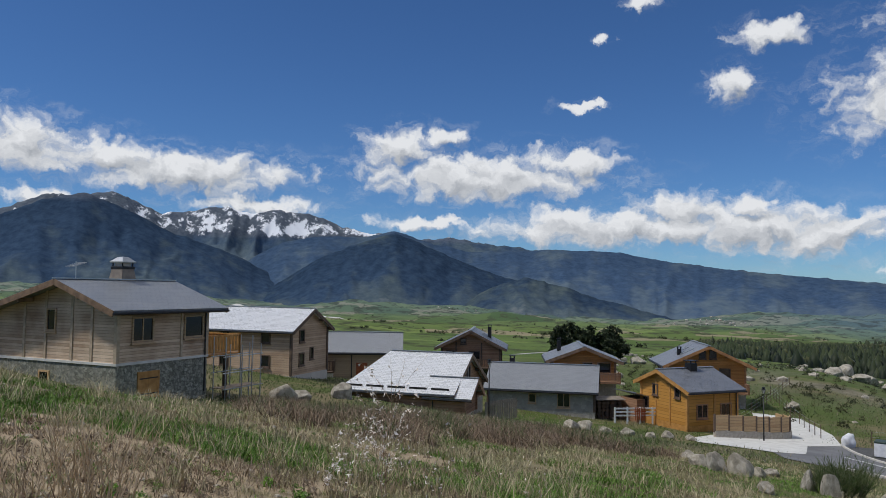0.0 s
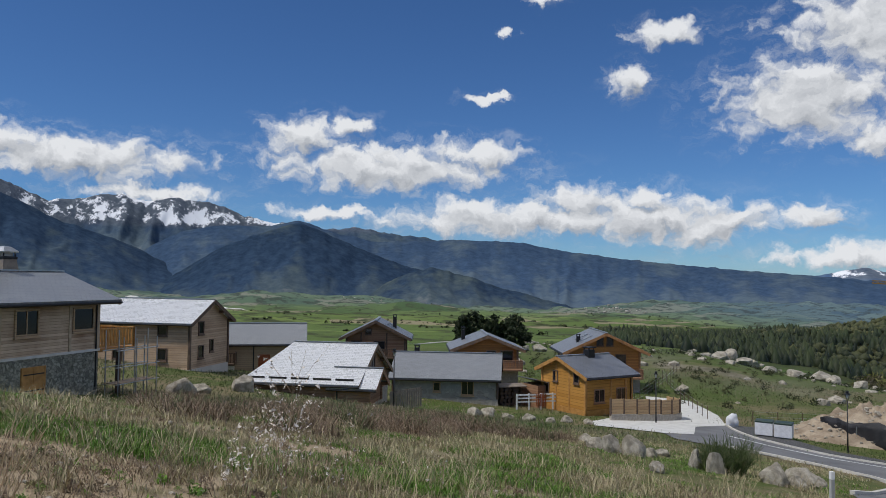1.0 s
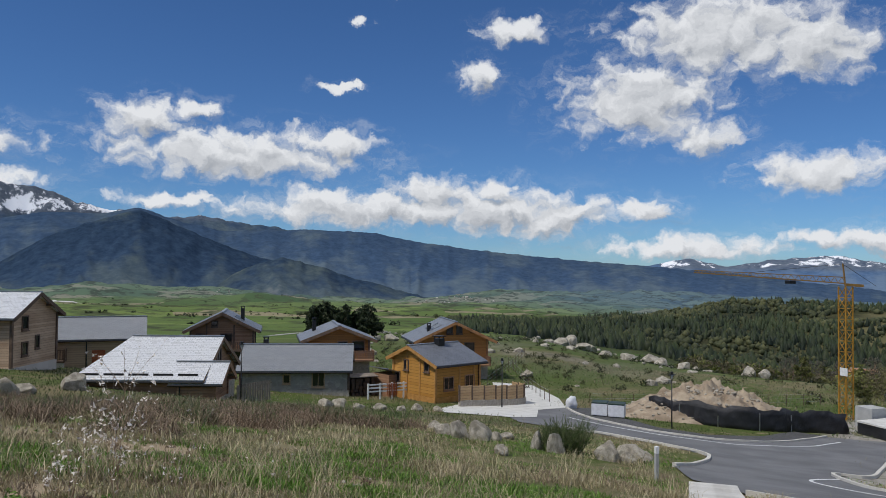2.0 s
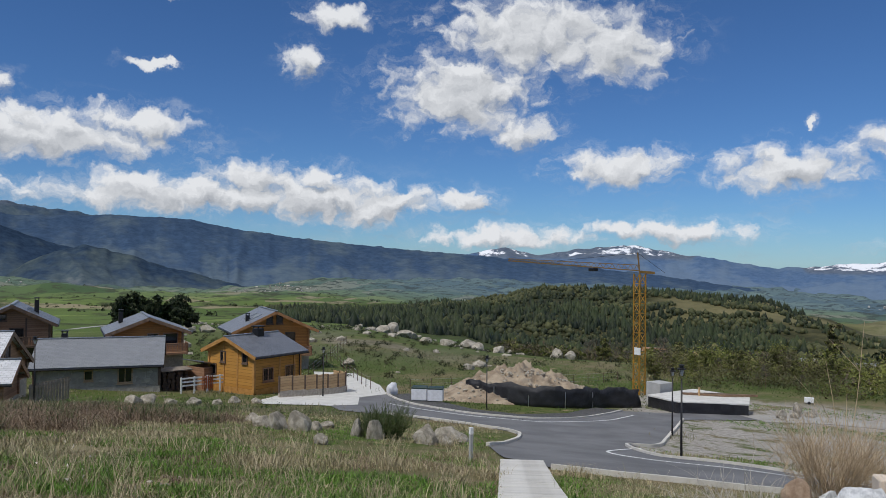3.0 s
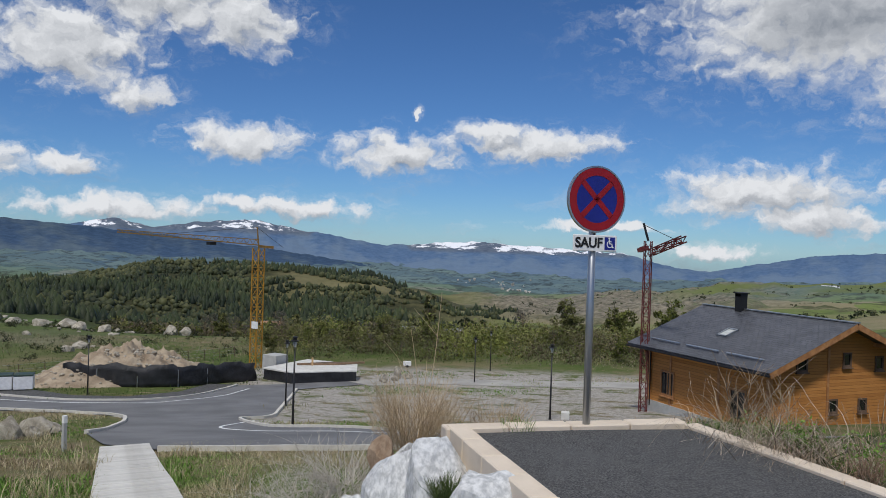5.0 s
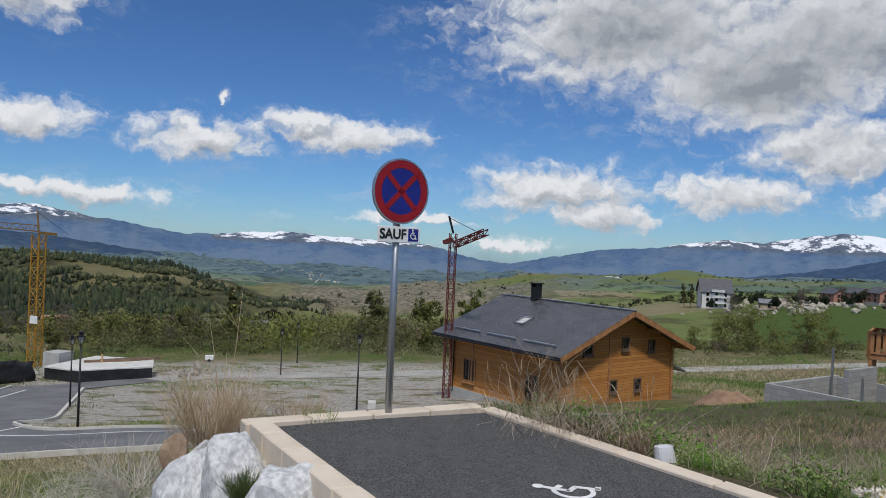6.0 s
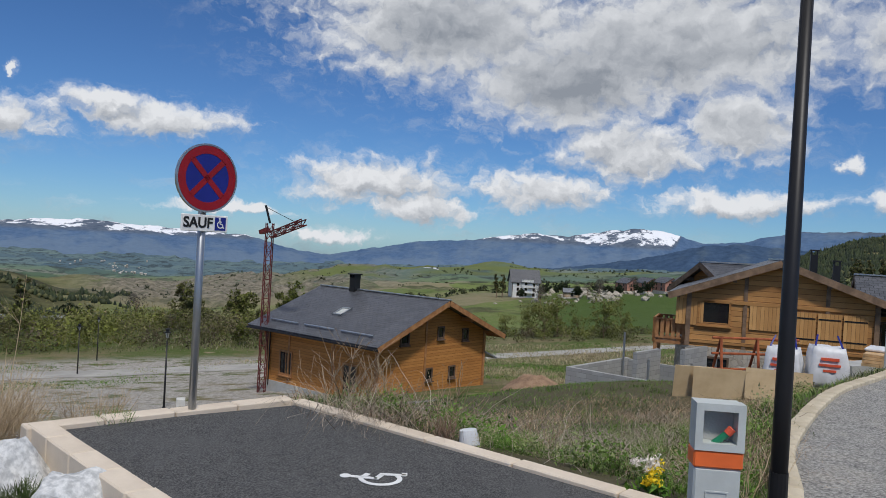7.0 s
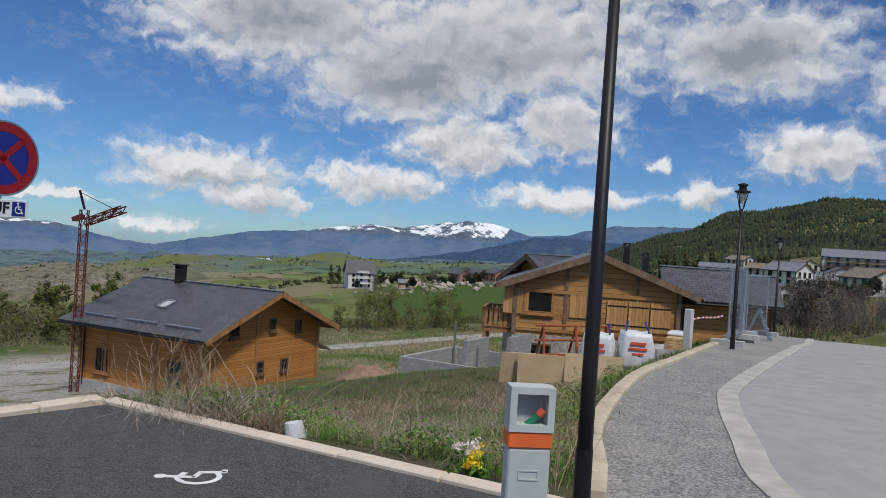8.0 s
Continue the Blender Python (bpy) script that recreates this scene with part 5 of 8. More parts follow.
for i, (p, q) in enumerate(zip(pts, pts[1:])):
    z0 = ground_z(*p)
    mid, turn = (p + q) / 2, math.degrees(math.atan2(q[1] - p[1], q[0] - p[0]))
    span = math.dist(p, q) / 2
    m = pose(mid[0], mid[1], z0, 0, 0, turn)
    part("footing", box(-span, span, -0.16, 0.16, -0.6, 0.5), "pale_rubble", fence, m=m)
    for j in range(5):
        part("board", box(-span, span, -0.03, 0.03, 0.52 + j * 0.235, 0.74 + j * 0.235), "fence_boards", fence, m=m)
    part("post", box(-span - 0.06, -span + 0.06, -0.08, 0.08, 0.4, 1.75), "dark_beam", fence, m=m)
shed = thing("shed", "small shed with a pale blue-grey sheet roof", "shed", pose(17.4, 66.5, -9.3, 0, 0, 24))
part("wall", box(-1.2, 1.2, -1.2, 1.2, -0.8, 1.7), "brown_boards", shed)
part("roof", bar((-1.5, 0, 2.3), (1.5, 0, 1.5), 3.0, 0.08), "zinc", shed)
gate = thing("garden_fence", "white-painted post and rail garden fence with a gate", "fence", pose(14.6, 63.5, -9.05, 0, 0, 8))
for i in range(5):
    part("post", box(i * 1.1 - 0.06, i * 1.1 + 0.06, -0.06, 0.06, -0.4, 1.0), "white_paint", gate)
for z0 in (0.3, 0.6, 0.88):
    part("rail", box(0, 4.4, -0.03, 0.03, z0 - 0.06, z0 + 0.06), "white_paint", gate)
leaf = part("gate", box(1.7, 2.7, -0.06, -0.03, 0.6, 0.68), "rust_red", gate, "red-brown slatted gate")
for i in range(6):
    part("slat", box(1.75 + i * 0.16, 1.83 + i * 0.16, -0.1, -0.06, -0.1, 0.95), "rust_red", leaf)

logs = thing("log_pile", "dark stacked firewood under a rough board lid", "log pile", pose(14.6, 66.2, ground_z(14.6, 66.2), 0, 0, 8))
log_rng, log_mesh = random.Random(12), None
for i in range(30):
    m = pose(-0.9 + 0.36 * (i % 6) + log_rng.uniform(-0.04, 0.04), log_rng.uniform(-0.1, 0.1), 0.18 + 0.31 * (i // 6), 90, 0, log_rng.uniform(-8, 8))
    if log_mesh is None:
        one = part("log", tube((0, 0, -0.5), (0, 0, 0.5), 0.17, sides=7), "dark_beam", logs, m=m)
        log_mesh = one.data
    else:
        one = new("log", log_mesh)
        one.parent, one.matrix_basis = logs, m
part("lid", box(-1.3, 1.3, -0.7, 0.7, 1.75, 1.82), "grey_beam", logs, m=pose(0, 0, 0, 5))

# honey-coloured chalet below the parking bay
c = Vector((48.59, 5.24))
house, hl, hw = chalet("chalet", "honey-coloured boarded chalet with a dark slate roof", c.x, c.y, -8.0, 52.3, 9.5, 9.9, 4.03, 4.03, 6.0, wall="honey_boards", base="concrete", base_h=0.35,
                       roof="dark_slate", beam="honey_beam", over=1.0, over_e=1.0, eave=1.0, posts=[("N", -1.2, 3.9), ("W", 0.9, 5.4), ("N", 2.8, 3.9)], footing=2.5)
for u, z0, w0, h0 in ((3.05, 1.6, 1.05, 1.35), (-2.65, 1.5, 1.05, 1.55)):
    window(house, "N", u, z0, w0, h0, hl, hw, "honey_beam", 1)
for u, z0, w0 in ((-0.45, 4.1, 0.45), (-2.9, 3.85, 0.45), (2.8, 3.95, 0.6), (-1.7, 1.6, 0.48), (0.5, 1.65, 0.48)):
    window(house, "W", u, z0, w0, 0.62, hl, hw, "dark_beam", 0)
flue = part("chimney", box(2.05, 2.55, -0.1, 0.4, 5.7, 6.95), "black_paint", house, "black metal flue")
for sx in (2.07, 2.3, 2.53):
    part("flue_slot", box(sx - 0.02, sx + 0.02, -0.12, 0.42, 6.95, 7.15), "black_paint", flue)
part("cap", box(1.95, 2.65, -0.2, 0.5, 7.15, 7.22), "black_paint", flue)
sl = (6.0 - 4.03) / hw
skylight(house, 0.3, hw, 4.03, 0, 6.0, 0.6, 0.78, 1.0)
for bx in (-4.6, -1.4, 1.8):
    py = hw + 0.25
    part("snow_guard", tube((bx, py, 4.03 - sl * 0.25 + 0.30), (bx + 2.6, py, 4.03 - sl * 0.25 + 0.30), 0.06), "galvanised", house)
part("brace", bar((hl + 0.05, hw + 0.0, 2.4), (hl + 0.8, hw + 0.0, 3.7), 0.12, 0.12), "honey_beam", house)
part("lean_to", bar((-hl + 0.6, -hw - 0.05, 2.6), (-hl + 0.6, -hw - 1.3, 2.1), 1.6, 0.1), "grey_slate", house)

# oak-boarded chalet along the footway, with two lower wings
a = radians(-16)
gx0, gy0 = way_to(-112.9, 36)
house, hl, hw = chalet("chalet", "new oak-boarded chalet with slate roof on a stone base", gx0 + math.cos(a) * 5.0, gy0 + math.sin(a) * 5.0, -2.66, -19, 8.6, 7.6, 2.75, 2.75, 4.15, wall="oak_boards",
                       base="pale_rubble", base_h=0.2, roof="dark_slate", beam="brown_beam", over=0.5, eave=0.9, footing=3.5, posts=[("W", 1.4, 3.6), ("W", -1.9, 3.4)])
window(house, "W", 2.7, 1.75, 1.25, 0.95, hl, hw, "oak_boards", 0)
for u in (-3.0, -2.0, -1.0):
    leaf = part("shutter", box(-0.46, 0.46, 0.03, 0.08, 0.7, 2.1), "oak_upright_boards", house, "closed oak shutter", m=face_pose("W", u, 0.0, hl, hw))
    for z0 in (0.95, 1.85):
        part("hinge", box(-0.44, 0.44, 0.08, 0.095, z0 - 0.03, z0 + 0.03), "dark_metal", leaf)
for z0 in (0.45, 2.3):
    part("rail_board", box(-hw + 0.1, hw - 0.1, 0.02, 0.07, z0 - 0.08, z0 + 0.08), "oak_boards", house, m=face_pose("W", 0.0, 0.0, hl, hw))
for u in (0.6, 3.75):
    part("panel", box(-0.6, 0.6, 0.02, 0.06, 1.15, 2.35), "oak_upright_boards", house, m=face_pose("W", u, 0.0, hl, hw))
rail(house, -hl + 0.2, -hl + 2.6, hw + 0.05, hw + 1.5, 0.3, 1.0, "honey_beam", "xXY")
for px in (-hl + 0.3, -hl + 2.5):
    part("stilt", box(px - 0.09, px + 0.09, hw + 1.35, hw + 1.5, -3.0, 0.2), "honey_beam", house)
chimney(house, 2.4, -1.9, 3.2, 4.7, 0.35)
chimney(house, -0.6, -2.6, 3.0, 4.2, 0.3)
window(house, "W", 2.6, -0.75, 1.1, 0.9, hl + 0.05, hw, "dark_beam", 0)
house, hl, hw = chalet("chalet_wing", "rear cross wing of the oak chalet with a slate roof", 42.2, -15.3, -2.6, 104, 4.2, 5.6, 2.4, 2.4, 3.75, wall="oak_boards", base="pale_rubble", base_h=0.2, roof="dark_slate",
                       beam="brown_beam", over=0.5, eave=0.5, footing=3.0)
px, py = way_to(-119.6, 41)
house, hl, hw = chalet("chalet_wing", "lower oak-boarded wing with a dark slate roof", px, py, -2.9, 68, 3.0, 4.2, 2.75, 2.75, 3.9, wall="oak_boards", base="pale_rubble", base_h=0.2, roof="dark_slate",
                       beam="dark_beam", over=0.5, eave=0.6, footing=2.5)
window(house, "N", 1.0, 1.4, 0.9, 1.2, hl, hw, "dark_beam", 1)
px, py = way_to(-122.3, 49)
house, hl, hw = chalet("chalet_wing", "timber wing with grey slate roof, under construction", px, py, -3.4, 64, 3.2, 4.2, 2.85, 2.85, 4.1, wall="brown_boards", base="concrete", base_h=0.2, roof="dark_slate",
                       beam="dark_beam", over=0.5, eave=0.6, footing=2.5)

# ---- the parking bay ----
def up_pose(x, y, z, toward):
    """Pose at a place with its own x axis along a heading in degrees from the world's x."""
    return pose(x, y, z, 0, 0, toward)


def solid_ring(r0, r1, y0, y1, sides=40, a0=0.0, a1=360.0):
    """A flat ring, or part of one, standing in the x, z plane."""
    bm = bmesh.new()
    whole = a1 - a0 >= 360
    n = sides if whole else sides + 1
    rows = []
    for i in range(n):
        a = radians(a0 + (a1 - a0) * i / sides)
        rows.append([bm.verts.new((r * math.cos(a), y, r * math.sin(a))) for r, y in ((r0, y0), (r1, y0), (r1, y1), (r0, y1))])
    pairs = list(zip(rows, rows[1:])) + ([(rows[-1], rows[0])] if whole else [])
    for p, q in pairs:
        for i in range(4):
            bm.faces.new((p[i], p[(i + 1) % 4], q[(i + 1) % 4], q[i]))
    if not whole:
        bm.faces.new(rows[0][::-1])
        bm.faces.new(rows[-1])
    bmesh.ops.recalc_face_normals(bm, faces=bm.faces[:])
    return bm


def disc(r, y0, y1, sides=40):
    bm = bmesh.new()
    bmesh.ops.create_cone(bm, cap_ends=True, segments=sides, radius1=r, radius2=r, depth=y1 - y0,
                          matrix=Matrix.Translation((0, (y0 + y1) / 2, 0)) @ pose(0, 0, 0, 90))
    return bm


def wheelchair(parent, m, size, thick, mat):
    """The wheelchair figure in the x, z plane of m, about size high."""
    s = size
    icon = part("wheelchair_symbol", solid_ring(0.29 * s, 0.38 * s, 0, thick, 28, 108, 318), mat, parent, "white painted wheelchair figure", m=m @ Matrix.Translation((0.0, 0.0, 0.05 * s)))
    head = disc(0.1 * s, 0, thick, 16)
    bmesh.ops.translate(head, vec=(-0.10 * s, 0, 0.60 * s), verts=head.verts[:])
    part("head", head, mat, icon)
    for name, p, q in (("torso", (-0.09, 0.50), (-0.03, 0.05)), ("arm", (-0.07, 0.30), (0.16, 0.28)), ("thigh", (-0.07, 0.06), (0.24, 0.04)), ("shin", (0.22, 0.08), (0.34, -0.36)), ("foot", (0.31, -0.34), (0.45, -0.30))):
        part(name, bar((p[0] * s, thick / 2, p[1] * s), (q[0] * s, thick / 2, q[1] * s), thick, 0.10 * s), mat, icon)
    return icon


sign = thing("parking_sign", "round red and blue no-stopping sign with white plate on post", "road sign", pose(7.43, 2.5, -0.13, 0, 0, 141.5))
part("post", tube((0, -0.05, -0.3), (0, -0.05, 2.5), 0.037, sides=14), "zinc", sign, smooth_shade=True)
plate = part("disc", disc(0.325, -0.012, 0.008), "galvanised", sign, "aluminium sign disc", m=Matrix.Translation((0, 0, 2.26)))
part("rim", solid_ring(0.312, 0.328, -0.014, 0.016), "galvanised", plate)
part("blue_field", disc(0.285, 0.008, 0.011), "sign_blue", plate)
part("red_ring", solid_ring(0.232, 0.309, 0.008, 0.014), "sign_red", plate)
for s in (-1, 1):
    part("red_bar", bar((-0.17, 0.0125, -0.17 * s), (0.17, 0.0125, 0.17 * s), 0.003, 0.055), "sign_red", plate)
panel = part("plate", box(-0.25, 0.25, -0.008, 0.008, -0.08, 0.08, 0.006), "white_paint", sign, "white plate with black letters", m=Matrix.Translation((0, 0, 1.83)))
text = bpy.data.curves.new("letters", "FONT")
text.body, text.size, text.extrude, text.align_x, text.align_y = "SAUF", 0.135, 0.002, "CENTER", "CENTER"
text.materials.append(MATS["black_paint"])
letters = new("letters", text)
letters.parent = panel
letters.matrix_basis = Matrix.Translation((0.075, 0.010, 0)) @ pose(0, 0, 0, 90, 0, 180)
text.offset = 0.004
part("blue_square", box(-0.225, -0.105, 0.008, 0.011, -0.062, 0.062), "sign_blue", panel)
wheelchair(panel, Matrix.Translation((-0.165, 0.011, -0.012)) @ pose(0, 0, 0, 0, 0, 180) @ Matrix.Diagonal((1, -1, 1, 1)), 0.095, 0.003, "white_paint")

# the figure painted on the bay
marking = thing("wheelchair_marking", "white painted wheelchair symbol on dark asphalt", "road marking", pose(5.86, 0.52, -0.126))
wheelchair(marking, Matrix((Vector((0.975, -0.22, 0)), Vector((0, 0, 1)), Vector((0.22, 0.975, 0)))).transposed().to_4x4(), 0.43, 0.004, "white_paint")


def kerb_run(p, q, count, wide, z0, z1, mat, label, group):
    """A row of kerb blocks from p to q, each a little out of line."""
    p, q = Vector(p), Vector(q)
    run = q - p
    turn = math.degrees(math.atan2(run.y, run.x))
    step = run.length / count
    row = thing("kerb_row", label, "kerb", pose(p.x, p.y, 0, 0, 0, turn), group=group)
    mesh = None
    for i in range(count):
        m = pose((i + 0.5) * step, random.uniform(-0.006, 0.006), random.uniform(-0.004, 0.004), random.uniform(-0.4, 0.4), 0, random.uniform(-0.5, 0.5))
        if mesh is None:
            one = part("block", box(-step / 2 + 0.006, step / 2 - 0.006, -wide / 2, wide / 2, z0, z1, 0.012), mat, row, m=m)
            mesh = one.data
        else:
            one = new("block", mesh)
            one.parent, one.matrix_basis = row, m
    return row


kerb_run((6.62, 3.55), (2.6, -0.62), 11, 0.20, -0.42, -0.075, "kerb_stone", "sandy stone kerb blocks edging the bay above boulders", "bay kerbs")
kerb_run((6.5, 3.62), (8.25, 1.78), 4, 0.20, -0.42, -0.085, "kerb_stone", "sandy stone kerb blocks along the back of the bay", "bay kerbs")
kerb_run((8.22, 1.70), (5.28, -1.98), 5, 0.17, -0.42, -0.10, "kerb_stone", "pale kerb blocks between bay and rough grass", "bay kerbs")
row = thing("kerb_row", "small pale kerb setts curving along the footway", "kerb", group="footway kerbs")
sett = None
setts = curve_points(WALK_EDGE, 0.25)
for i, (p, q) in enumerate(zip(setts[:-1], setts[1:])):
    if p[0] > 26:
        break
    mid = (p + q) / 2
    z0 = float(upper_level(mid[:1], mid[1:])[0])
    m = pose(mid[0], mid[1], z0 + 0.10 + random.uniform(-0.006, 0.006), 0, 0, math.degrees(math.atan2(q[1] - p[1], q[0] - p[0])) + random.uniform(-1, 1))
    if sett is None:
        one = part("sett", box(-0.109, 0.109, -0.07, 0.11, -0.25, 0.02, 0.012), "sett_stone", row, m=m)
        sett = one.data
    else:
        one = new("sett", sett)
        one.parent, one.matrix_basis = row, m


def boulder(name, label, x, y, z, sx, sy, sz, mat, seed, turn=0.0, group="", blocky=True):
    """A broken block of rock: a ball cut by flat planes and roughened."""
    rng = random.Random(seed)
    bm = bmesh.new()
    bmesh.ops.create_icosphere(bm, subdivisions=5 if sx < 0.7 and z > -2 else 4, radius=1.0)
    lean = pose(0, 0, 0, rng.uniform(-18, 18), rng.uniform(-18, 18), rng.uniform(0, 90)).to_3x3()
    planes = [(Vector((rng.uniform(-1, 1), rng.uniform(-1, 1), rng.uniform(-0.8, 1))).normalized(), rng.uniform(0.56, 0.80) if blocky else rng.uniform(0.45, 0.78)) for _ in range(14)]
    shift = Vector((seed * 3.7, seed * 1.3, 0))
    for v in bm.verts:
        if blocky:
            v.co = lean @ (v.co / (abs(v.co.x) ** 4 + abs(v.co.y) ** 4 + abs(v.co.z) ** 4) ** 0.25 * 0.86)
        for n, d in planes:
            h = v.co.dot(n)
            if h > d:
                v.co -= n * (h - d) * 0.95
        v.co += v.co.normalized() * (0.045 * noise.fractal(v.co * 1.5 + shift, 0.9, 2.0, 3) + 0.03 * noise.noise(v.co * 6 + shift) + 0.014 * noise.noise(v.co * 17 + shift))
    ob = mesh_object(name, bm, mat, m=pose(x, y, z, 0, 0, turn) @ Matrix.Diagonal((sx, sy, sz, 1)), smooth_shade=True)
    ob.data.set_sharp_from_angle(angle=radians(26))
    return tagged(ob, label, "rock", group)


boulder("boulder", "large pale granite boulder under the kerb", 6.02, 3.82, -0.93, 0.46, 0.42, 0.86, "granite", 3, 40, "bay boulders")
boulder("boulder", "pale cracked granite boulder under the kerb", 5.92, 3.27, -0.76, 0.54, 0.48, 0.88, "granite", 8, 10, "bay boulders")
boulder("boulder", "white granite boulder with flat faces", 5.42, 2.79, -0.87, 0.56, 0.48, 0.88, "granite", 5, 75, "bay boulders")
boulder("boulder", "rounded ochre boulder beside the granite", 6.25, 4.12, -0.44, 0.155, 0.155, 0.25, "ochre_rock", 7, 20, "bay boulders")
boulder("boulder", "low lichen-grey boulder in dry grass", 5.84, 4.16, -1.12, 0.30, 0.30, 0.52, "granite", 12, 60, "bay boulders")
boulder("boulder", "granite boulder partly buried below the bay", 4.92, 2.28, -0.84, 0.60, 0.45, 0.86, "granite", 15, 10, "bay boulders")
boulder("boulder", "granite boulder at the corner of the bay", 6.44, 4.02, -1.05, 0.38, 0.28, 0.8, "granite", 21, 15, "bay boulders")

# utility pedestal
ped = thing("utility_pedestal", "pale grey plastic utility pedestal with an orange strap and open box", "utility box", pose(4.70, -1.495, -0.15, 0, 0, 72 + 14))
part("body", box(-0.13, 0.13, -0.07, 0.07, -0.2, 0.60, 0.012), "grey_plastic", ped)
part("label_frame", ring(0.11, 0.045, 0.008, 0.0, 0.006), "grey_plastic", ped, m=Matrix.Translation((0, 0.069, 0.44)))
part("strap", box(-0.138, 0.138, -0.076, 0.078, 0.60, 0.70, 0.01), "orange_plastic", ped, "bright orange plastic strap")
hood = ring(0.19, 0.185, 0.042, -0.02, 0.085)
part("hood", hood, "grey_plastic", ped, "open meter box frame", m=Matrix.Translation((0, 0, 0.835)))
part("hood_back", box(-0.13, 0.13, -0.09, -0.02, 0.70, 0.965), "grey_plastic", ped)
part("recess", box(-0.095, 0.095, -0.02, -0.012, 0.745, 0.925), "concrete", ped, "dark meter recess")
cable = tube((0.03, 0.02, 0.72), (-0.05, 0.05, 0.80), 0.020, sides=10)
part("conduit", cable, "green_plastic", ped, "green cable conduit")
part("conduit_cap", tube((-0.048, 0.05, 0.798), (-0.072, 0.056, 0.83), 0.024, sides=10), "red_plastic", ped, "red end cap")


# street lamps
def street_lamp(x, y, z, high=3.9):
    lamp = thing("street_lamp", "slim dark metal street lamp with a lantern head", "street lamp", pose(x, y, z), group="street lamps")
    part("base", lathe([(0.085, -0.3), (0.085, 0.02), (0.06, 0.03), (0.055, 0.5)], 14), "dark_metal", lamp)
    part("pole", lathe([(0.052, 0.0), (0.05, 1.0), (0.034, high - 0.55)], 14), "dark_metal", lamp, smooth_shade=True)
    head = part("lantern", lathe([(0.08, high - 0.12), (0.19, high - 0.1), (0.19, high - 0.07), (0.09, high - 0.03), (0.085, high + 0.07), (0.12, high + 0.08), (0.115, high + 0.12), (0.02, high + 0.16)], 18), "dark_metal", lamp)
    part("glass", lathe([(0.045, high - 0.40), (0.10, high - 0.14), (0.08, high - 0.12)], 14), "lamp_glass", head, "glass lantern bowl")
    for i in range(4):
        a = math.pi / 2 * i + 0.4
        part("strut", bar((0.05 * math.cos(a), 0.05 * math.sin(a), high - 0.56), (0.16 * math.cos(a), 0.16 * math.sin(a), high - 0.1), 0.016, 0.016), "dark_metal", head)
    return lamp


lamp = street_lamp(4.9, -1.95, -0.12, 4.4)
for px, py in ((16.8, -10.45), (26.3, 22.5), (35.7, 31.2), (32.9, 46.4), (38.2, 14.9), (59.7, 30.5), (3.4, 52.6), (24.4, 57.4), (66, 12), (70, 34), (27.5, -19.0)):
    z0 = float(upper_level(np.array([px]), np.array([py]))[0]) if py < -5 else ground_z(px, py)
    copy_thing(lamp, pose(px, py, z0 + 0.02) @ Matrix.Diagonal((1, 1, 0.89, 1)))

# boardwalk down to the road
walk_thing = thing("boardwalk", "pale weathered boardwalk sloping down to the road", "boardwalk")
p, q = Vector((14.35, 18.35)), Vector((3.6, 3.9))
run = (q - p)
count, plank = int(run.length / 0.145), None
turn = math.degrees(math.atan2(run.y, run.x))
for i in range(count):
    c = p + run * ((i + 0.5) / count)
    fore, back = c + run.normalized() * 0.5, c - run.normalized() * 0.5
    slope = math.degrees(math.atan2(ground_z(fore.x, fore.y) - ground_z(back.x, back.y), 1.0))
    m = pose(c.x, c.y, ground_z(c.x, c.y) + 0.13) @ pose(0, 0, 0, 0, 0, turn) @ pose(0, 0, random.uniform(-0.004, 0.004), 0, -slope, random.uniform(-0.4, 0.4))
    if plank is None:
        one = part("plank", box(-0.068, 0.068, -0.65, 0.65, -0.02, 0.02, 0.004), "deck_boards", walk_thing, m=m)
        plank = one.data
    else:
        one = new("plank", plank)
        one.parent, one.matrix_basis = walk_thing, m
for s in (-1, 1):
    side = curve_points([(p.x, p.y), ((p.x + q.x) / 2, (p.y + q.y) / 2), (q.x, q.y)], 0.8)
    t = run.normalized()
    for a, b in zip(side, side[1:]):
        o = Vector((-t.y, t.x)) * 0.6 * s
        part("joist", bar((a[0] + o.x, a[1] + o.y, ground_z(*a) + 0.06), (b[0] + o.x, b[1] + o.y, ground_z(*b) + 0.06), 0.08, 0.1), "grey_beam", walk_thing)
stake = thing("marker_post", "short white-topped grey marker post", "post", pose(13.2, 19.4, ground_z(13.2, 19.4)))
part("shaft", box(-0.05, 0.05, -0.05, 0.05, -0.3, 0.8), "concrete", stake)
part("top", box(-0.052, 0.052, -0.052, 0.052, 0.8, 1.0), "white_paint", stake)


# ---- building site below ----
def lattice(parent, p, q, wide, bays, mat, chord=0.05, web=0.03):
    """A square lattice girder from p to q as chords and bracing."""
    p, q = Vector(p), Vector(q)
    way = (q - p).normalized()
    side = way.cross(Vector((0, 0, 1)))
    side = Vector((1, 0, 0)) if side.length < 0.1 else side.normalized()
    up = side.cross(way).normalized()
    corners = [(side * sx + up * sy) * wide / 2 for sx, sy in ((-1, -1), (1, -1), (1, 1), (-1, 1))]
    for c in corners:
        part("chord", bar(p + c, q + c, chord * 2, chord * 2), mat, parent)
    bm = bmesh.new()
    for i in range(bays):
        a, b = p + (q - p) * (i / bays), p + (q - p) * ((i + 1) / bays)
        for j in range(4):
            c, d = corners[j], corners[(j + 1) % 4]
            bar(a + (c if i % 2 else d), b + (d if i % 2 else c), web * 2, web * 2, bm=bm)
            bar(a + c, a + d, web * 1.6, web * 1.6, bm=bm)
    tagged(part("bracing", bm, mat, parent), kind="stuff")


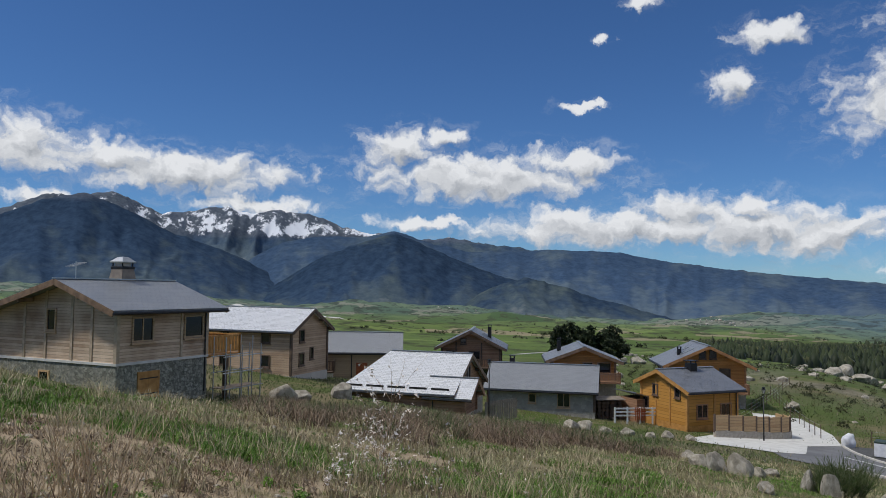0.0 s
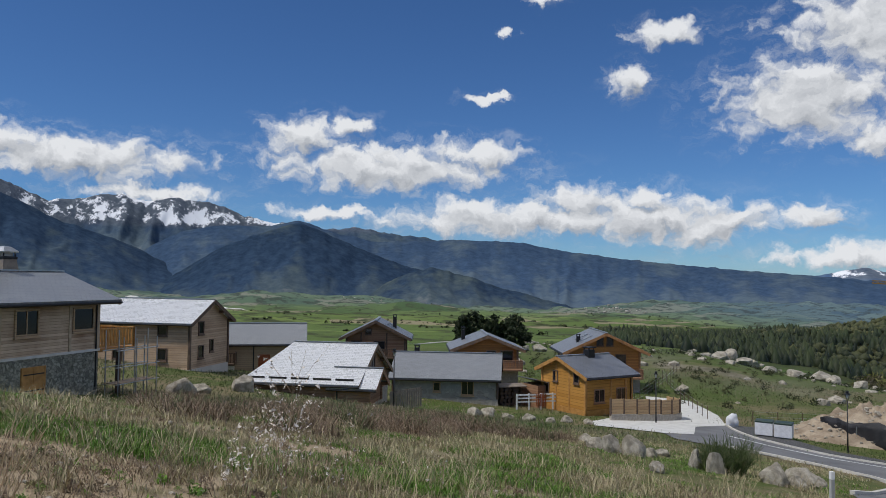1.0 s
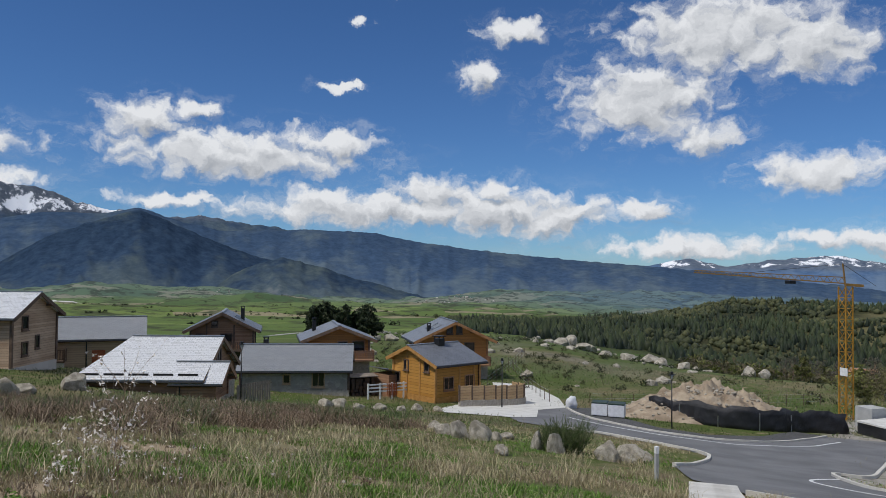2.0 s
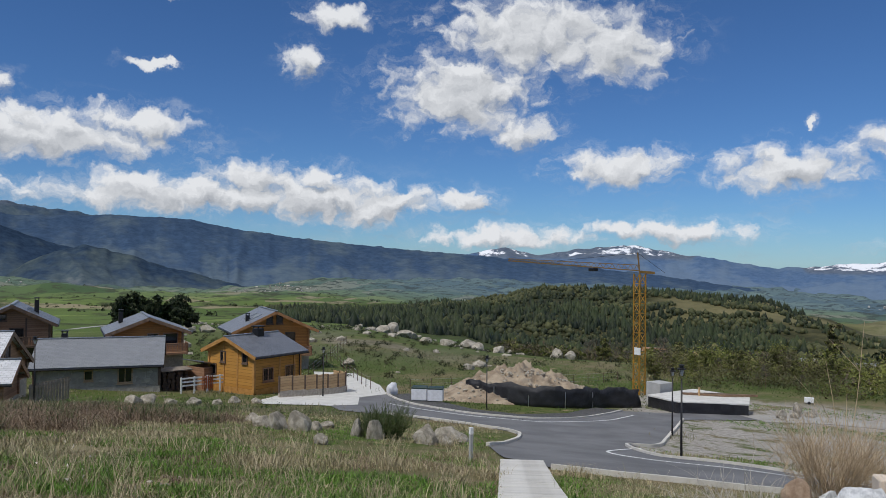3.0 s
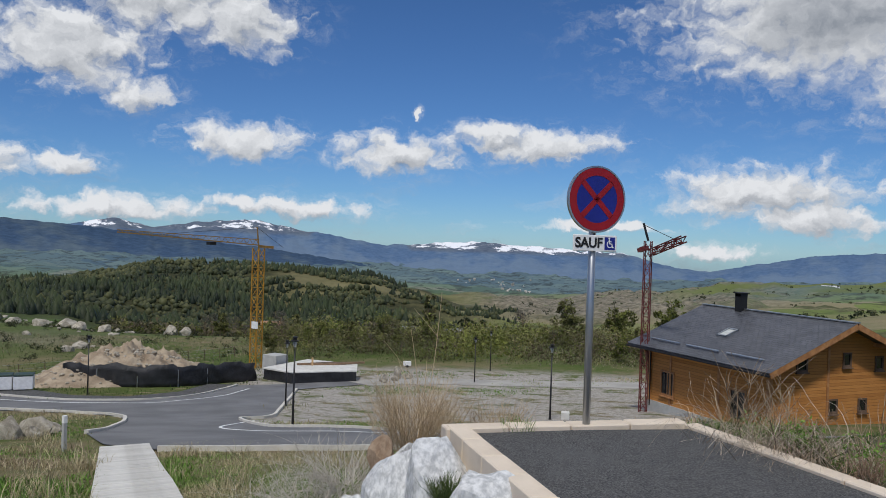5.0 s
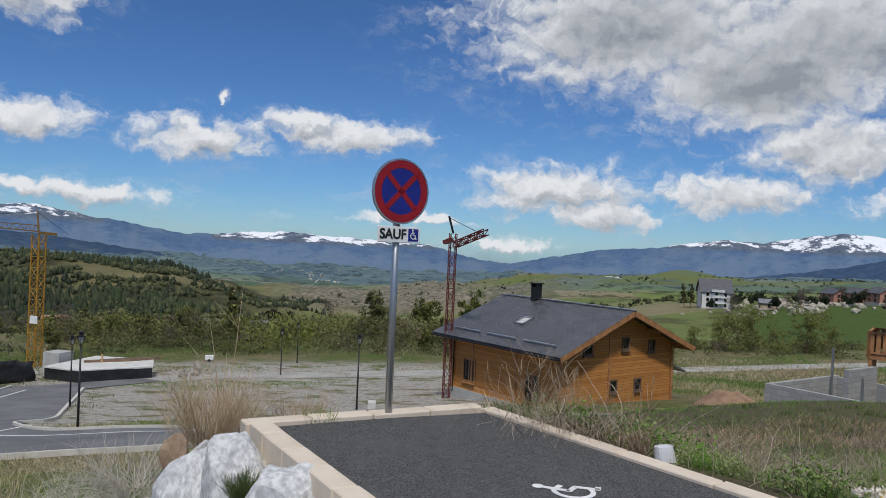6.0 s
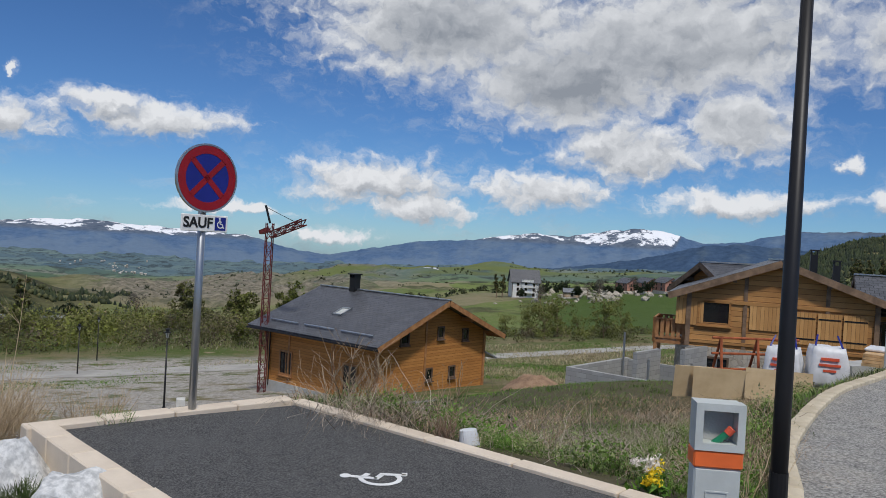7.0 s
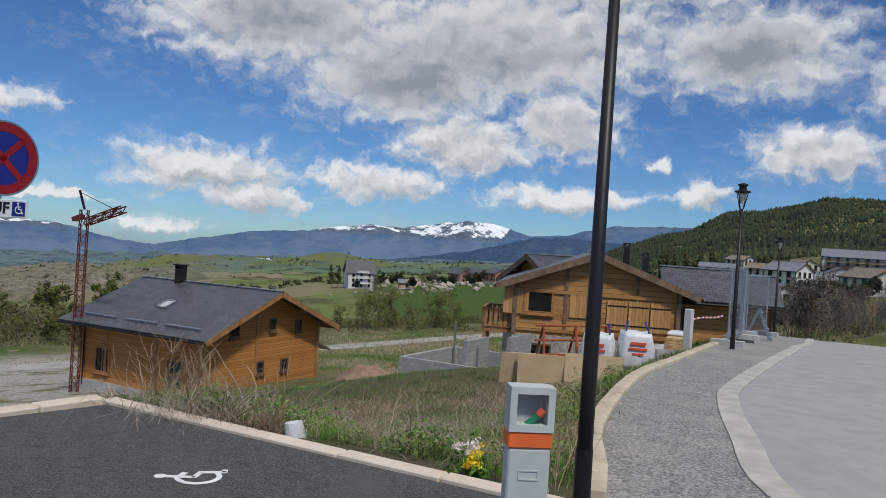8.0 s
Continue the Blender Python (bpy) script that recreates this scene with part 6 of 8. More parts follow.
crane = thing("tower_crane", "yellow lattice tower crane with a long jib", "crane")
lattice(crane, (55.8, 52.9, -12), (55.8, 52.9, 0.6), 0.8, 13, "crane_yellow", 0.045, 0.026)
jib = part("jib", bar((55.8, 52.9, 0.9), (46.2, 61.6, 1.75), 0.1, 0.1), "crane_jib", crane)
for i in range(22):
    f, g = i / 22, (i + 1) / 22
    a, b = Vector((55.8, 52.9, 0.9)).lerp(Vector((46.2, 61.6, 1.75)), f), Vector((55.8, 52.9, 0.9)).lerp(Vector((46.2, 61.6, 1.75)), g)
    h = Vector((0, 0, 0.55 * (1 - 0.6 * f)))
    part("jib_web", bar(a, (a + b) / 2 + h, 0.05, 0.05), "crane_jib", jib)
    part("jib_web", bar((a + b) / 2 + h, b, 0.05, 0.05), "crane_jib", jib)
part("jib_chord", bar((55.8, 52.9, 1.45), (46.2, 61.6, 1.97), 0.07, 0.07), "crane_jib", crane)
part("counter_jib", bar((55.8, 52.9, 0.8), (56.9, 52.0, 0.7), 0.4, 0.25), "crane_jib", crane)
part("cathead", bar((55.8, 52.9, 0.6), (55.7, 53.1, 2.7), 0.12, 0.12), "crane_jib", crane)
part("tie_rod", tube((55.7, 53.1, 2.65), (49.6, 58.5, 1.75), 0.02, sides=5), "dark_metal", crane)
part("tie_rod", tube((55.7, 53.1, 2.65), (57.7, 51.4, 0.7), 0.02, sides=5), "dark_metal", crane)
part("trolley", box(52.0, 52.7, 55.5, 56.1, 0.8, 1.1), "dark_metal", crane)
part("notice", box(55.2, 55.25, 52.2, 53.0, -7.3, -6.6), "white_paint", crane)
crane = thing("tower_crane", "dark red lattice tower crane with a folded jib", "crane")
lattice(crane, (46.8, 12.2, -9.5), (46.8, 12.2, 2.2), 0.4, 20, "crane_red", 0.026, 0.015)
lattice(crane, (46.7, 12.0, 1.5), (44.6, 9.6, 2.35), 0.34, 7, "crane_red", 0.03, 0.02)
part("cathead", bar((46.8, 12.2, 2.2), (46.7, 12.5, 3.3), 0.3, 0.12), "dark_metal", crane)
part("tie_rod", tube((46.7, 12.5, 3.2), (45.2, 10.2, 2.3), 0.02, sides=5), "dark_metal", crane)
part("counter_jib", bar((46.8, 12.3, 1.8), (47.0, 12.8, 1.6), 0.4, 0.25), "crane_red", crane)

hoarding = thing("site_fence", "sagging black sheet fence round the building site", "fence")
line = curve_points([(35.6, 53.2), (36.6, 50.0), (39, 47.0), (41.6, 46.0), (45, 46.4), (48.2, 45.6)], 0.5)
for a, b in zip(line[::6], line[6::6]):
    part("post", tube((a[0], a[1], ground_z(*a) - 0.2), (a[0], a[1], ground_z(*a) + 1.3), 0.04, sides=6), "galvanised", hoarding)
bm, rows = bmesh.new(), []
for i, (sx, sy) in enumerate(line):
    z0 = ground_z(sx, sy)
    sag = 0.12 * math.sin(i * 0.9) + 0.08 * math.sin(i * 2.3)
    rows.append([bm.verts.new((sx + 0.12 * math.sin(i * 1.7 + j), sy + 0.12 * math.cos(i * 1.3 + 2 * j), z0 - 0.15 + (1.8 + sag) * j / 4)) for j in range(5)])
for a, b in zip(rows, rows[1:]):
    for j in range(4):
        bm.faces.new((a[j], b[j], b[j + 1], a[j + 1]))
sheet_part = part("sheeting", bm, "black_sheet", hoarding, smooth_shade=True)
thick_mod = sheet_part.modifiers.new("thickness", "SOLIDIFY")
thick_mod.thickness = 0.03
slab = thing("concrete_slab", "pale concrete floor slab wrapped below in black sheeting", "foundation")
part("deck", prism([(49.09, 42.27), (53.29, 38.69), (56.13, 40.71), (55.27, 45.87), (49.27, 45.74)], -9.72, -9.6), "pale_concrete", slab)
part("skirt", prism([(48.99, 42.24), (53.28, 38.74), (55.9, 40.73), (55.01, 45.65), (49.65, 46.02)], -12.5, -9.68), "black_sheet", slab)
for i in range(5):
    part("board", bar((52.03 + i * 0.5, 44.36 - i * 0.35, -9.5), (54.53 + i * 0.55, 41.56 - i * 0.3, -9.5), 0.22, 0.16), "brown_beam", slab)
part("formwork", box(51.49, 53.09, 46.34, 47.94, -10.6, -8.95), "concrete", slab)
part("stake", box(52.73, 52.85, 43.16, 43.28, -9.6, -8.9), "new_timber", slab)

heap = bmesh.new()
bmesh.ops.create_grid(heap, x_segments=110, y_segments=80, size=1.0)
for v in heap.verts:
    px, py = 42.5 + v.co.x * 10.5, 53.5 + v.co.y * 6.0
    r = math.hypot(v.co.x, v.co.y)
    h = 3.1 * max(0, 1 - r ** 1.6) * (0.72 + 0.28 * math.cos((v.co.x + 0.35) * 2.2)) + 1.0 * noise.fractal(Vector((px * 0.8, py * 0.8, 0)), 0.6, 2.0, 6) * max(0, 1 - r)
    v.co = (px, py, ground_z(px, py) - 0.3 + h)
tagged(mesh_object("earth_mound", heap, "earth", smooth_shade=True), "heap of pale excavated earth and stones", "earth heap")
rubble_bits, rng = bmesh.new(), random.Random(5)
for i in range(900):
    a, r = rng.uniform(0, 6.28), rng.uniform(0.15, 0.95)
    px, py = 42.5 + math.cos(a) * r * 10, 53.5 + math.sin(a) * r * 5.6
    rr = math.hypot((px - 42.5) / 10.5, (py - 53.5) / 6)
    h = 3.1 * max(0, 1 - rr ** 1.6) * (0.72 + 0.28 * math.cos(((px - 42.5) / 10.5 + 0.35) * 2.2))
    s = 0.04 + 0.2 * rng.random() ** 2.5
    bmesh.ops.create_icosphere(rubble_bits, subdivisions=1, radius=s, matrix=Matrix.Translation((px, py, ground_z(px, py) - 0.25 + h)) @ Matrix.Diagonal((1, rng.uniform(0.6, 1), rng.uniform(0.4, 0.8), 1)))
tagged(mesh_object("heap_stones", rubble_bits, "field_rock"), "scattered stones on the spoil heap", "stones", kind="stuff")

for i in range(2):
    bx, by = 30.3 + i * 0.85, 51.9 - i * 1.05
    bin_ob = thing("waste_bin", "white waste container with a dark green lid", "waste bin", pose(bx, by, ground_z(bx, by) + 0.1, 0, 0, -38), group="waste bins")
    part("body", box(-0.6, 0.6, -0.5, 0.5, 0.1, 1.0, 0.03), "white_plastic", bin_ob)
    part("lid", box(-0.62, 0.62, -0.52, 0.52, 1.0, 1.14, 0.04), "dark_lid", bin_ob, "dark green lid")
    for sx in (-0.45, 0.45):
        part("wheel", tube((sx - 0.04, 0, 0.1), (sx + 0.04, 0, 0.1), 0.1, sides=10), "black_paint", bin_ob)
sack = bmesh.new()
bmesh.ops.create_icosphere(sack, subdivisions=3, radius=0.5)
for v in sack.verts:
    v.co += v.co.normalized() * 0.18 * noise.noise(v.co * 3)
tagged(mesh_object("white_sack", sack, "white_plastic", m=pose(30.6, 57.0, ground_z(30.6, 57.0) + 0.5) @ Matrix.Diagonal((1, 0.8, 1.2, 1)), smooth_shade=True), "crumpled white rubble sack on the verge", "sack")

# rubble, a parked box trailer and a block beside the lot
for i, (px, py, s, h) in enumerate(((54.8, 36.9, 0.55, 0.6), (56.0, 36.5, 0.5, 0.5), (57.2, 37.0, 0.4, 1.0), (58.0, 36.4, 0.45, 0.4), (53.9, 36.2, 0.3, 0.3), (59.0, 36.8, 0.35, 0.5))):
    boulder("rubble_block", "broken pale concrete and stone beside the slab", px, py, ground_z(px, py) + h * 0.4, s, s * 0.8, h, "field_rock", 140 + i, i * 47, "site rubble")
trailer = thing("box_trailer", "small white box trailer parked in the meadow", "trailer", pose(67.0, 42.2, ground_z(67.0, 42.2), 0, 0, 125) @ Matrix.Scale(0.45, 4))
part("body", box(-0.9, 0.9, -0.6, 0.6, 0.35, 1.35, 0.04), "white_paint", trailer)
for sx in (-0.62, 0.62):
    part("wheel", tube((0, sx - 0.06, 0.3), (0, sx + 0.06, 0.3), 0.3, sides=14), "black_paint", trailer)
tagged(mesh_object("concrete_block", box(-0.25, 0.25, -0.22, 0.22, -0.2, 0.40, 0.02), "pale_concrete", m=pose(38.9, 14.3, ground_z(38.9, 14.3), 0, 0, 20)), "pale concrete block at the foot of the lamp", "concrete block")

# wire fence on the slope
wire = thing("wire_fence", "thin wire mesh fence on slim dark posts", "fence")
for a, b in (((34, 60), (62, 62)), ((31, 62), (40, 92)), ((27, 70), (46, 100))):
    n = 12
    last = None
    for i in range(n + 1):
        px, py = a[0] + (b[0] - a[0]) * i / n, a[1] + (b[1] - a[1]) * i / n
        z0 = ground_z(px, py)
        part("post", box(px - 0.025, px + 0.025, py - 0.025, py + 0.025, z0 - 0.2, z0 + 1.15), "dark_beam", wire)
        if last:
            for h in (0.35, 0.7, 1.1):
                part("wire", bar((last[0], last[1], last[2] + h), (px, py, z0 + h), 0.012, 0.012), "galvanised", wire)
        last = (px, py, z0)

# ---- building site beside the footway ----
soil_heap = bmesh.new()
bmesh.ops.create_grid(soil_heap, x_segments=30, y_segments=24, size=1.0)
for v in soil_heap.verts:
    px, py = 31.2 + v.co.x * 1.9, -2.9 + v.co.y * 1.5
    r = math.hypot(v.co.x, v.co.y)
    v.co = (px, py, ground_z(px, py) - 0.15 + 0.75 * max(0, 1 - r ** 1.5) + 0.18 * noise.fractal(Vector((px * 2.1, py * 2.1, 0)), 1.0, 2.0, 4) * max(0, 1.05 - r))
tagged(mesh_object("earth_mound", soil_heap, "brown_soil", smooth_shade=True), "low heap of fresh brown soil beside the foundation", "earth heap")
found = thing("foundation_walls", "unfinished grey concrete block foundation walls", "foundation", pose(32.0, -4.5, -5.05, 0, 0, -130))
part("wall", box(0, 5.6, 0, 0.2, -1.2, 1.75), "block_wall", found)
part("wall", box(0, 0.2, 0.2, 5.2, -1.2, 1.75), "block_wall", found)
part("wall", box(5.4, 5.6, 0.2, 5.2, -1.2, 2.1), "block_wall", found)
part("wall", box(0.2, 5.4, 5.0, 5.2, -1.2, 1.7), "block_wall", found)
part("pier", box(2.0, 2.2, 2.0, 4.2, -1.2, 2.5), "block_wall", found)
part("pier", box(3.8, 4.0, 2.6, 4.9, -1.2, 2.8), "block_wall", found)
for px, py, h in ((0.3, 4.4, 3.0), (3.4, 0.6, 2.5), (4.9, 3.6, 2.8), (5.5, -0.2, 2.7)):
    part("prop", tube((px, py, -0.6), (px, py, h), 0.05, sides=6), "galvanised", found)
for i, (x0, y0, x1, y1, h, lean) in enumerate(((23.3, -7.1, 22.9, -8.7, 0.72, 6), (22.85, -8.5, 22.25, -10.2, 0.66, -4), (23.6, -6.6, 23.5, -7.7, 0.8, 14))):
    turn = math.degrees(math.atan2(y1 - y0, x1 - x0))
    span = math.dist((x0, y0), (x1, y1))
    ob = mesh_object("plywood_sheet", box(0, span, -0.012, 0.012, -0.25, h), "plywood", m=pose(x0, y0, ground_z((x0 + x1) / 2, (y0 + y1) / 2) + 0.2, lean, 0, turn))
    tagged(ob, "pale plywood sheet leaning upright in the grass", "plywood sheet", "plywood sheets")
trestle = thing("trestle", "rusty orange steel trestle frame", "trestle", pose(24.8, -8.3, ground_z(24.8, -8.3), 0, 0, -78))
for px in (0, 1.3, 2.6):
    part("leg", tube((px, -0.4, 0), (px + 0.1, 0, 1.75), 0.045, sides=6), "rust_red", trestle)
    part("leg", tube((px, 0.5, 0), (px + 0.1, 0, 1.75), 0.045, sides=6), "rust_red", trestle)
for z0 in (0.75, 1.25, 1.75):
    part("rail", tube((-0.2, 0, z0), (2.9, 0, z0), 0.04, sides=6), "rust_red", trestle)
for i, (px, py) in enumerate(((24.3, -10.2), (24.0, -11.4))):
    bm = box(-0.5, 0.5, -0.5, 0.5, 0, 1.25)
    bmesh.ops.subdivide_edges(bm, edges=bm.edges[:], cuts=6, use_grid_fill=True)
    for v in bm.verts:
        bulge = 1 - (v.co.z - 0.5) ** 2 * 1.6
        v.co.x, v.co.y = v.co.x * (0.85 + 0.22 * bulge), v.co.y * (0.85 + 0.22 * bulge)
        v.co += Vector((0.05 * noise.noise(v.co * 3.1 + Vector((i, 0, 0))), 0.05 * noise.noise(v.co * 3.7), 0.06 * noise.noise(v.co * 4.3)))
    bag = thing("bulk_bag", "bulging white woven bulk bag with faded red print", "bulk bag", pose(px, py, ground_z(px, py) + 0.25, 0, 0, 240 + 14 * i), group="bulk bags")
    part("sack", bm, "white_plastic", bag, smooth_shade=True)
    for j, (w0, h0) in enumerate(((0.5, 0.09), (0.6, 0.07), (0.36, 0.07))):
        part("print_bar", box(-w0 / 2, w0 / 2, -0.56, -0.52, 0.86 - j * 0.17, 0.86 - j * 0.17 + h0), "red_plastic", bag)
    for sx in (-0.4, 0.4):
        part("loop", tube((sx, -0.3, 1.18), (sx * 0.7, 0.1, 1.58), 0.03, sides=5), "sign_blue", bag)
bollard = mesh_object("concrete_post", box(-0.09, 0.09, -0.09, 0.09, -0.3, 0.93, 0.012), "pale_concrete", m=pose(17.3, -9.55, float(upper_level(np.array([17.3]), np.array([-9.55]))[0]), 0, 0, 40))
tagged(bollard, "square pale concrete post beside the footway", "post")
panels = []
for i, (x0, y0, turn) in enumerate(((17.9, -11.0, -42), (19.6, -12.4, -36), (21.6, -13.9, -50))):
    z0 = float(upper_level(np.array([x0]), np.array([y0]))[0]) + 0.1
    net = thing("site_barrier", "galvanised mesh site barrier panel on block feet", "barrier", pose(x0, y0, z0, 0, 0, turn), group="site barriers")
    part("top_rail", tube((0, 0, 1.95), (2.1, 0, 1.95), 0.022, sides=8), "galvanised", net)
    part("bottom_rail", tube((0, 0, 0.15), (2.1, 0, 0.15), 0.022, sides=8), "galvanised", net)
    for px in (0, 2.1):
        part("upright", tube((px, 0, 0.0), (px, 0, 1.97), 0.022, sides=8), "galvanised", net)
        part("foot", box(px - 0.12, px + 0.12, -0.4, 0.4, -0.03, 0.1), "concrete", net)
    bm = bmesh.new()
    for j in range(28):
        bar((0.075 * j, 0, 0.15), (0.075 * j, 0, 1.95), 0.005, 0.005, bm=bm)
    for j in range(9):
        bar((0, 0, 0.2 + 0.2 * j), (2.1, 0, 0.2 + 0.2 * j), 0.005, 0.005, bm=bm)
    tagged(part("mesh", bm, "galvanised", net), kind="stuff")
steps = thing("stepladder", "small aluminium stepladder by the site barrier", "ladder", pose(22.2, -15.3, -1.15, 0, 0, -40))
for sx in (0, 0.5):
    part("rail", bar((sx, 0, 0), (sx, 0.5, 1.3), 0.05, 0.05), "galvanised", steps)
    part("stay", bar((sx, 1.0, 0), (sx, 0.5, 1.3), 0.04, 0.04), "galvanised", steps)
for i in range(5):
    f = (i + 0.5) / 5
    part("tread", box(0, 0.5, 0.5 * f - 0.06, 0.5 * f + 0.06, 1.3 * f - 0.02, 1.3 * f + 0.02), "galvanised", steps)
tape = thing("barrier_tape", "red and white striped barrier tape", "tape", pose(17.3, -9.6, 0.15, 0, 0, -48))
for i in range(16):
    part("stripe", box(i * 0.16, i * 0.16 + 0.16, -0.003, 0.003, 0.02 * math.sin(i * 0.4) - 0.02, 0.02 * math.sin(i * 0.4) + 0.02), "white_paint" if i % 2 else "red_plastic", tape)
pile = thing("timber_stack", "stack of pale boards under a white sheet", "timber stack", pose(18.8, -10.2, ground_z(18.8, -10.2) + 0.05, 0, 0, -36) @ Matrix.Scale(0.62, 4))
for i in range(4):
    part("board", box(0.1 * i, 2.4 + 0.1 * i, 0, 0.7, 0.12 * i, 0.12 * i + 0.1), "new_timber", pile)
part("cover", box(1.2, 2.6, -0.1, 0.8, 0.48, 0.62, 0.05), "white_plastic", pile, "white plastic cover")
trough = thing("concrete_trough", "grey precast concrete trough section", "concrete section", pose(24.8, -12.6, ground_z(24.8, -12.6) + 0.1, 0, 0, -60))
part("shell", prism([(0, 0), (2.2, 0.1), (2.2, 0.9), (0, 0.8)], 0.0, 0.7), "concrete", trough)
hatch = mesh_object("trim_manhole", box(-0.4, 0.4, -0.4, 0.4, -0.05, 0.012), "lane_asphalt", m=pose(25.5, -23.5, float(upper_level(np.array([25.5]), np.array([-23.5]))[0]) + 0.052, 0, 0, -40))
tagged(hatch, "dark iron manhole cover in the road", "manhole cover", kind="structure")
bucket = thing("bucket", "white plastic bucket upturned beside the kerb", "bucket", pose(7.16, -0.11, ground_z(7.16, -0.11) + 0.12, 174, 7, 30) @ Matrix.Scale(0.78, 4))
part("shell", lathe([(0.0, 0.0), (0.10, 0.0), (0.13, 0.24), (0.12, 0.24), (0.095, 0.01), (0.0, 0.01)], 24), "white_plastic", bucket)
part("rim", lathe([(0.132, 0.22), (0.14, 0.25), (0.125, 0.25)], 24), "white_plastic", bucket)

# ---- houses of the village and the far slopes ----
def cottage(az, r, L, wide, h, rise, turn, wall, roof, label, lift=0.0, storeys=2, name="village_house", over=0.4, cols=3, el=None):
    px, py = way_to(az, r)
    if el is not None:
        lift = EYE + r * math.tan(radians(el)) - ground_z(px, py)
    axis = 90 + az + turn
    house, hl, hw = chalet(name, label, px, py, ground_z(px, py) + lift, axis, L, wide, h, h, h + rise, wall=wall, base="render", base_h=0.4, roof=roof, beam="dark_beam", over=over, eave=0.4, footing=6.0)
    for s in range(storeys):
        z0 = 0.4 + (h - 0.4) * (s + 0.55) / storeys
        for c in range(cols):
            window(house, "W", (c - (cols - 1) / 2) * wide / (cols + 0.6), z0, 0.9, 1.2, hl, hw, "dark_beam", 0)
            for side in "NS":
                window(house, side, (c - (cols - 1) / 2) * L / (cols + 0.4), z0, 0.9, 1.2, hl, hw, "dark_beam", 0)
    return house, hl, hw


white, hl, hw = cottage(-94.6, 340, 12, 11, 7.0, 5.2, 100, "white_render", "dark_slate", "white house with balconies and a steep black roof", storeys=3, over=0.8)
for s in range(3):
    rail(white, -3.0, 2.0, hw + 0.05, hw + 1.4, 2.4 + s * 2.4, 0.9, "white_paint", "xXY")
cottage(-98.2, 330, 7, 5, 2.6, 1.4, 95, "grey_boards", "grey_slate", "low grey shed beside the white house", storeys=1, name="shed", cols=1)
for i in range(5):
    cottage(-102.3 - i * 1.35, 385 - i * 6, 9.5, 8.5, 4.4, 2.3, 35, "pink_render", "dark_slate", "reddish terraced house with a dark slate roof", el=-2.95 + 0.1 * i, storeys=2, cols=2, name="terraced_house")
big, hl, hw = cottage(-129.6, 330, 24, 14, 8.5, 3.0, 92, "white_render", "grey_slate", "long white hotel with dark balconies and slate roof", storeys=4, cols=7, name="hotel", el=-0.75)
for s in range(3):
    rail(big, -11.0, 11.0, hw + 0.05, hw + 1.3, 2.3 + s * 2.1, 1.0, "dark_beam", "Y")
for az, r, L, wide, h, rise, turn, wall, roof, label, el in (
        (-127.5, 230, 13, 9, 3.6, 2.2, 88, "render", "grey_slate", "long pale village house with a grey roof", -1.4),
        (-125.5, 200, 8, 8, 4.2, 2.0, 60, "white_render", "grey_slate", "white village house with a grey roof", -1.2),
        (-124.9, 150, 8, 7, 3.4, 1.6, 20, "white_render", "grey_slate", "white house with a pale grey roof", -2.9),
        (-123.8, 300, 9, 8, 3.0, 1.8, 70, "render", "weathered_tiles", "cream house with a brown roof", -0.55),
        (-126.3, 300, 10, 8, 3.2, 1.8, 30, "render", "weathered_tiles", "cream house with a shallow tan roof", -0.15),
        (-120.9, 260, 11, 8, 2.2, 1.4, 88, "render", "grey_slate", "small cream cottage with a grey roof", -0.6),
        (-130.5, 180, 9, 8, 3.4, 2.0, 40, "render", "weathered_tiles", "cream cottage with a brown gable", -1.2),
        (-128.6, 270, 9, 8, 3.0, 1.8, 10, "white_render", "dark_slate", "white gabled cottage among trees", -0.6),
        (-122.4, 330, 9, 8, 3.0, 1.8, 50, "render", "weathered_tiles", "small cream house on the hillside", 0.0)):
    cottage(az, r, L, wide, h, rise, turn, wall, roof, label, el=el - 0.4)
deck_thing = thing("timber_terrace", "weathered timber terrace on stilts at the roadside", "terrace", pose(*way_to(-130.6, 82), -3.7, 0, 0, -50) @ Matrix.Scale(0.8, 4))
rail(deck_thing, 0, 5, 0, 3, 1.4, 1.0, "fence_boards", "xyXY", solid=False, name="deck")
for px in (0.1, 2.5, 4.9):
    part("stilt", box(px - 0.1, px + 0.1, 0, 0.2, -1.2, 1.3), "fence_boards", deck_thing)
for az, r, L, wide, h, el in ((-62.0, 300, 15, 7, 1.6, -6.95), (-58.4, 310, 12, 7, 1.5, -6.85), (-47.6, 300, 8, 6, 2.6, -6.85), (-51.0, 310, 7, 6, 2.2, -6.95)):
    cottage(az, r, L, wide, h, 1.0, 85, "white_render" if L > 14 else "render", "grey_slate" if L > 11 else "brown_boards", "low building among the valley woods", storeys=1, name="valley_building", cols=2, el=el)
cottage(-87.5, 1150, 22, 12, 6.0, 3.0, 90, "white_render", "bright_slate", "white farm building on the green plateau", storeys=1, name="farm_building")
rng = random.Random(11)
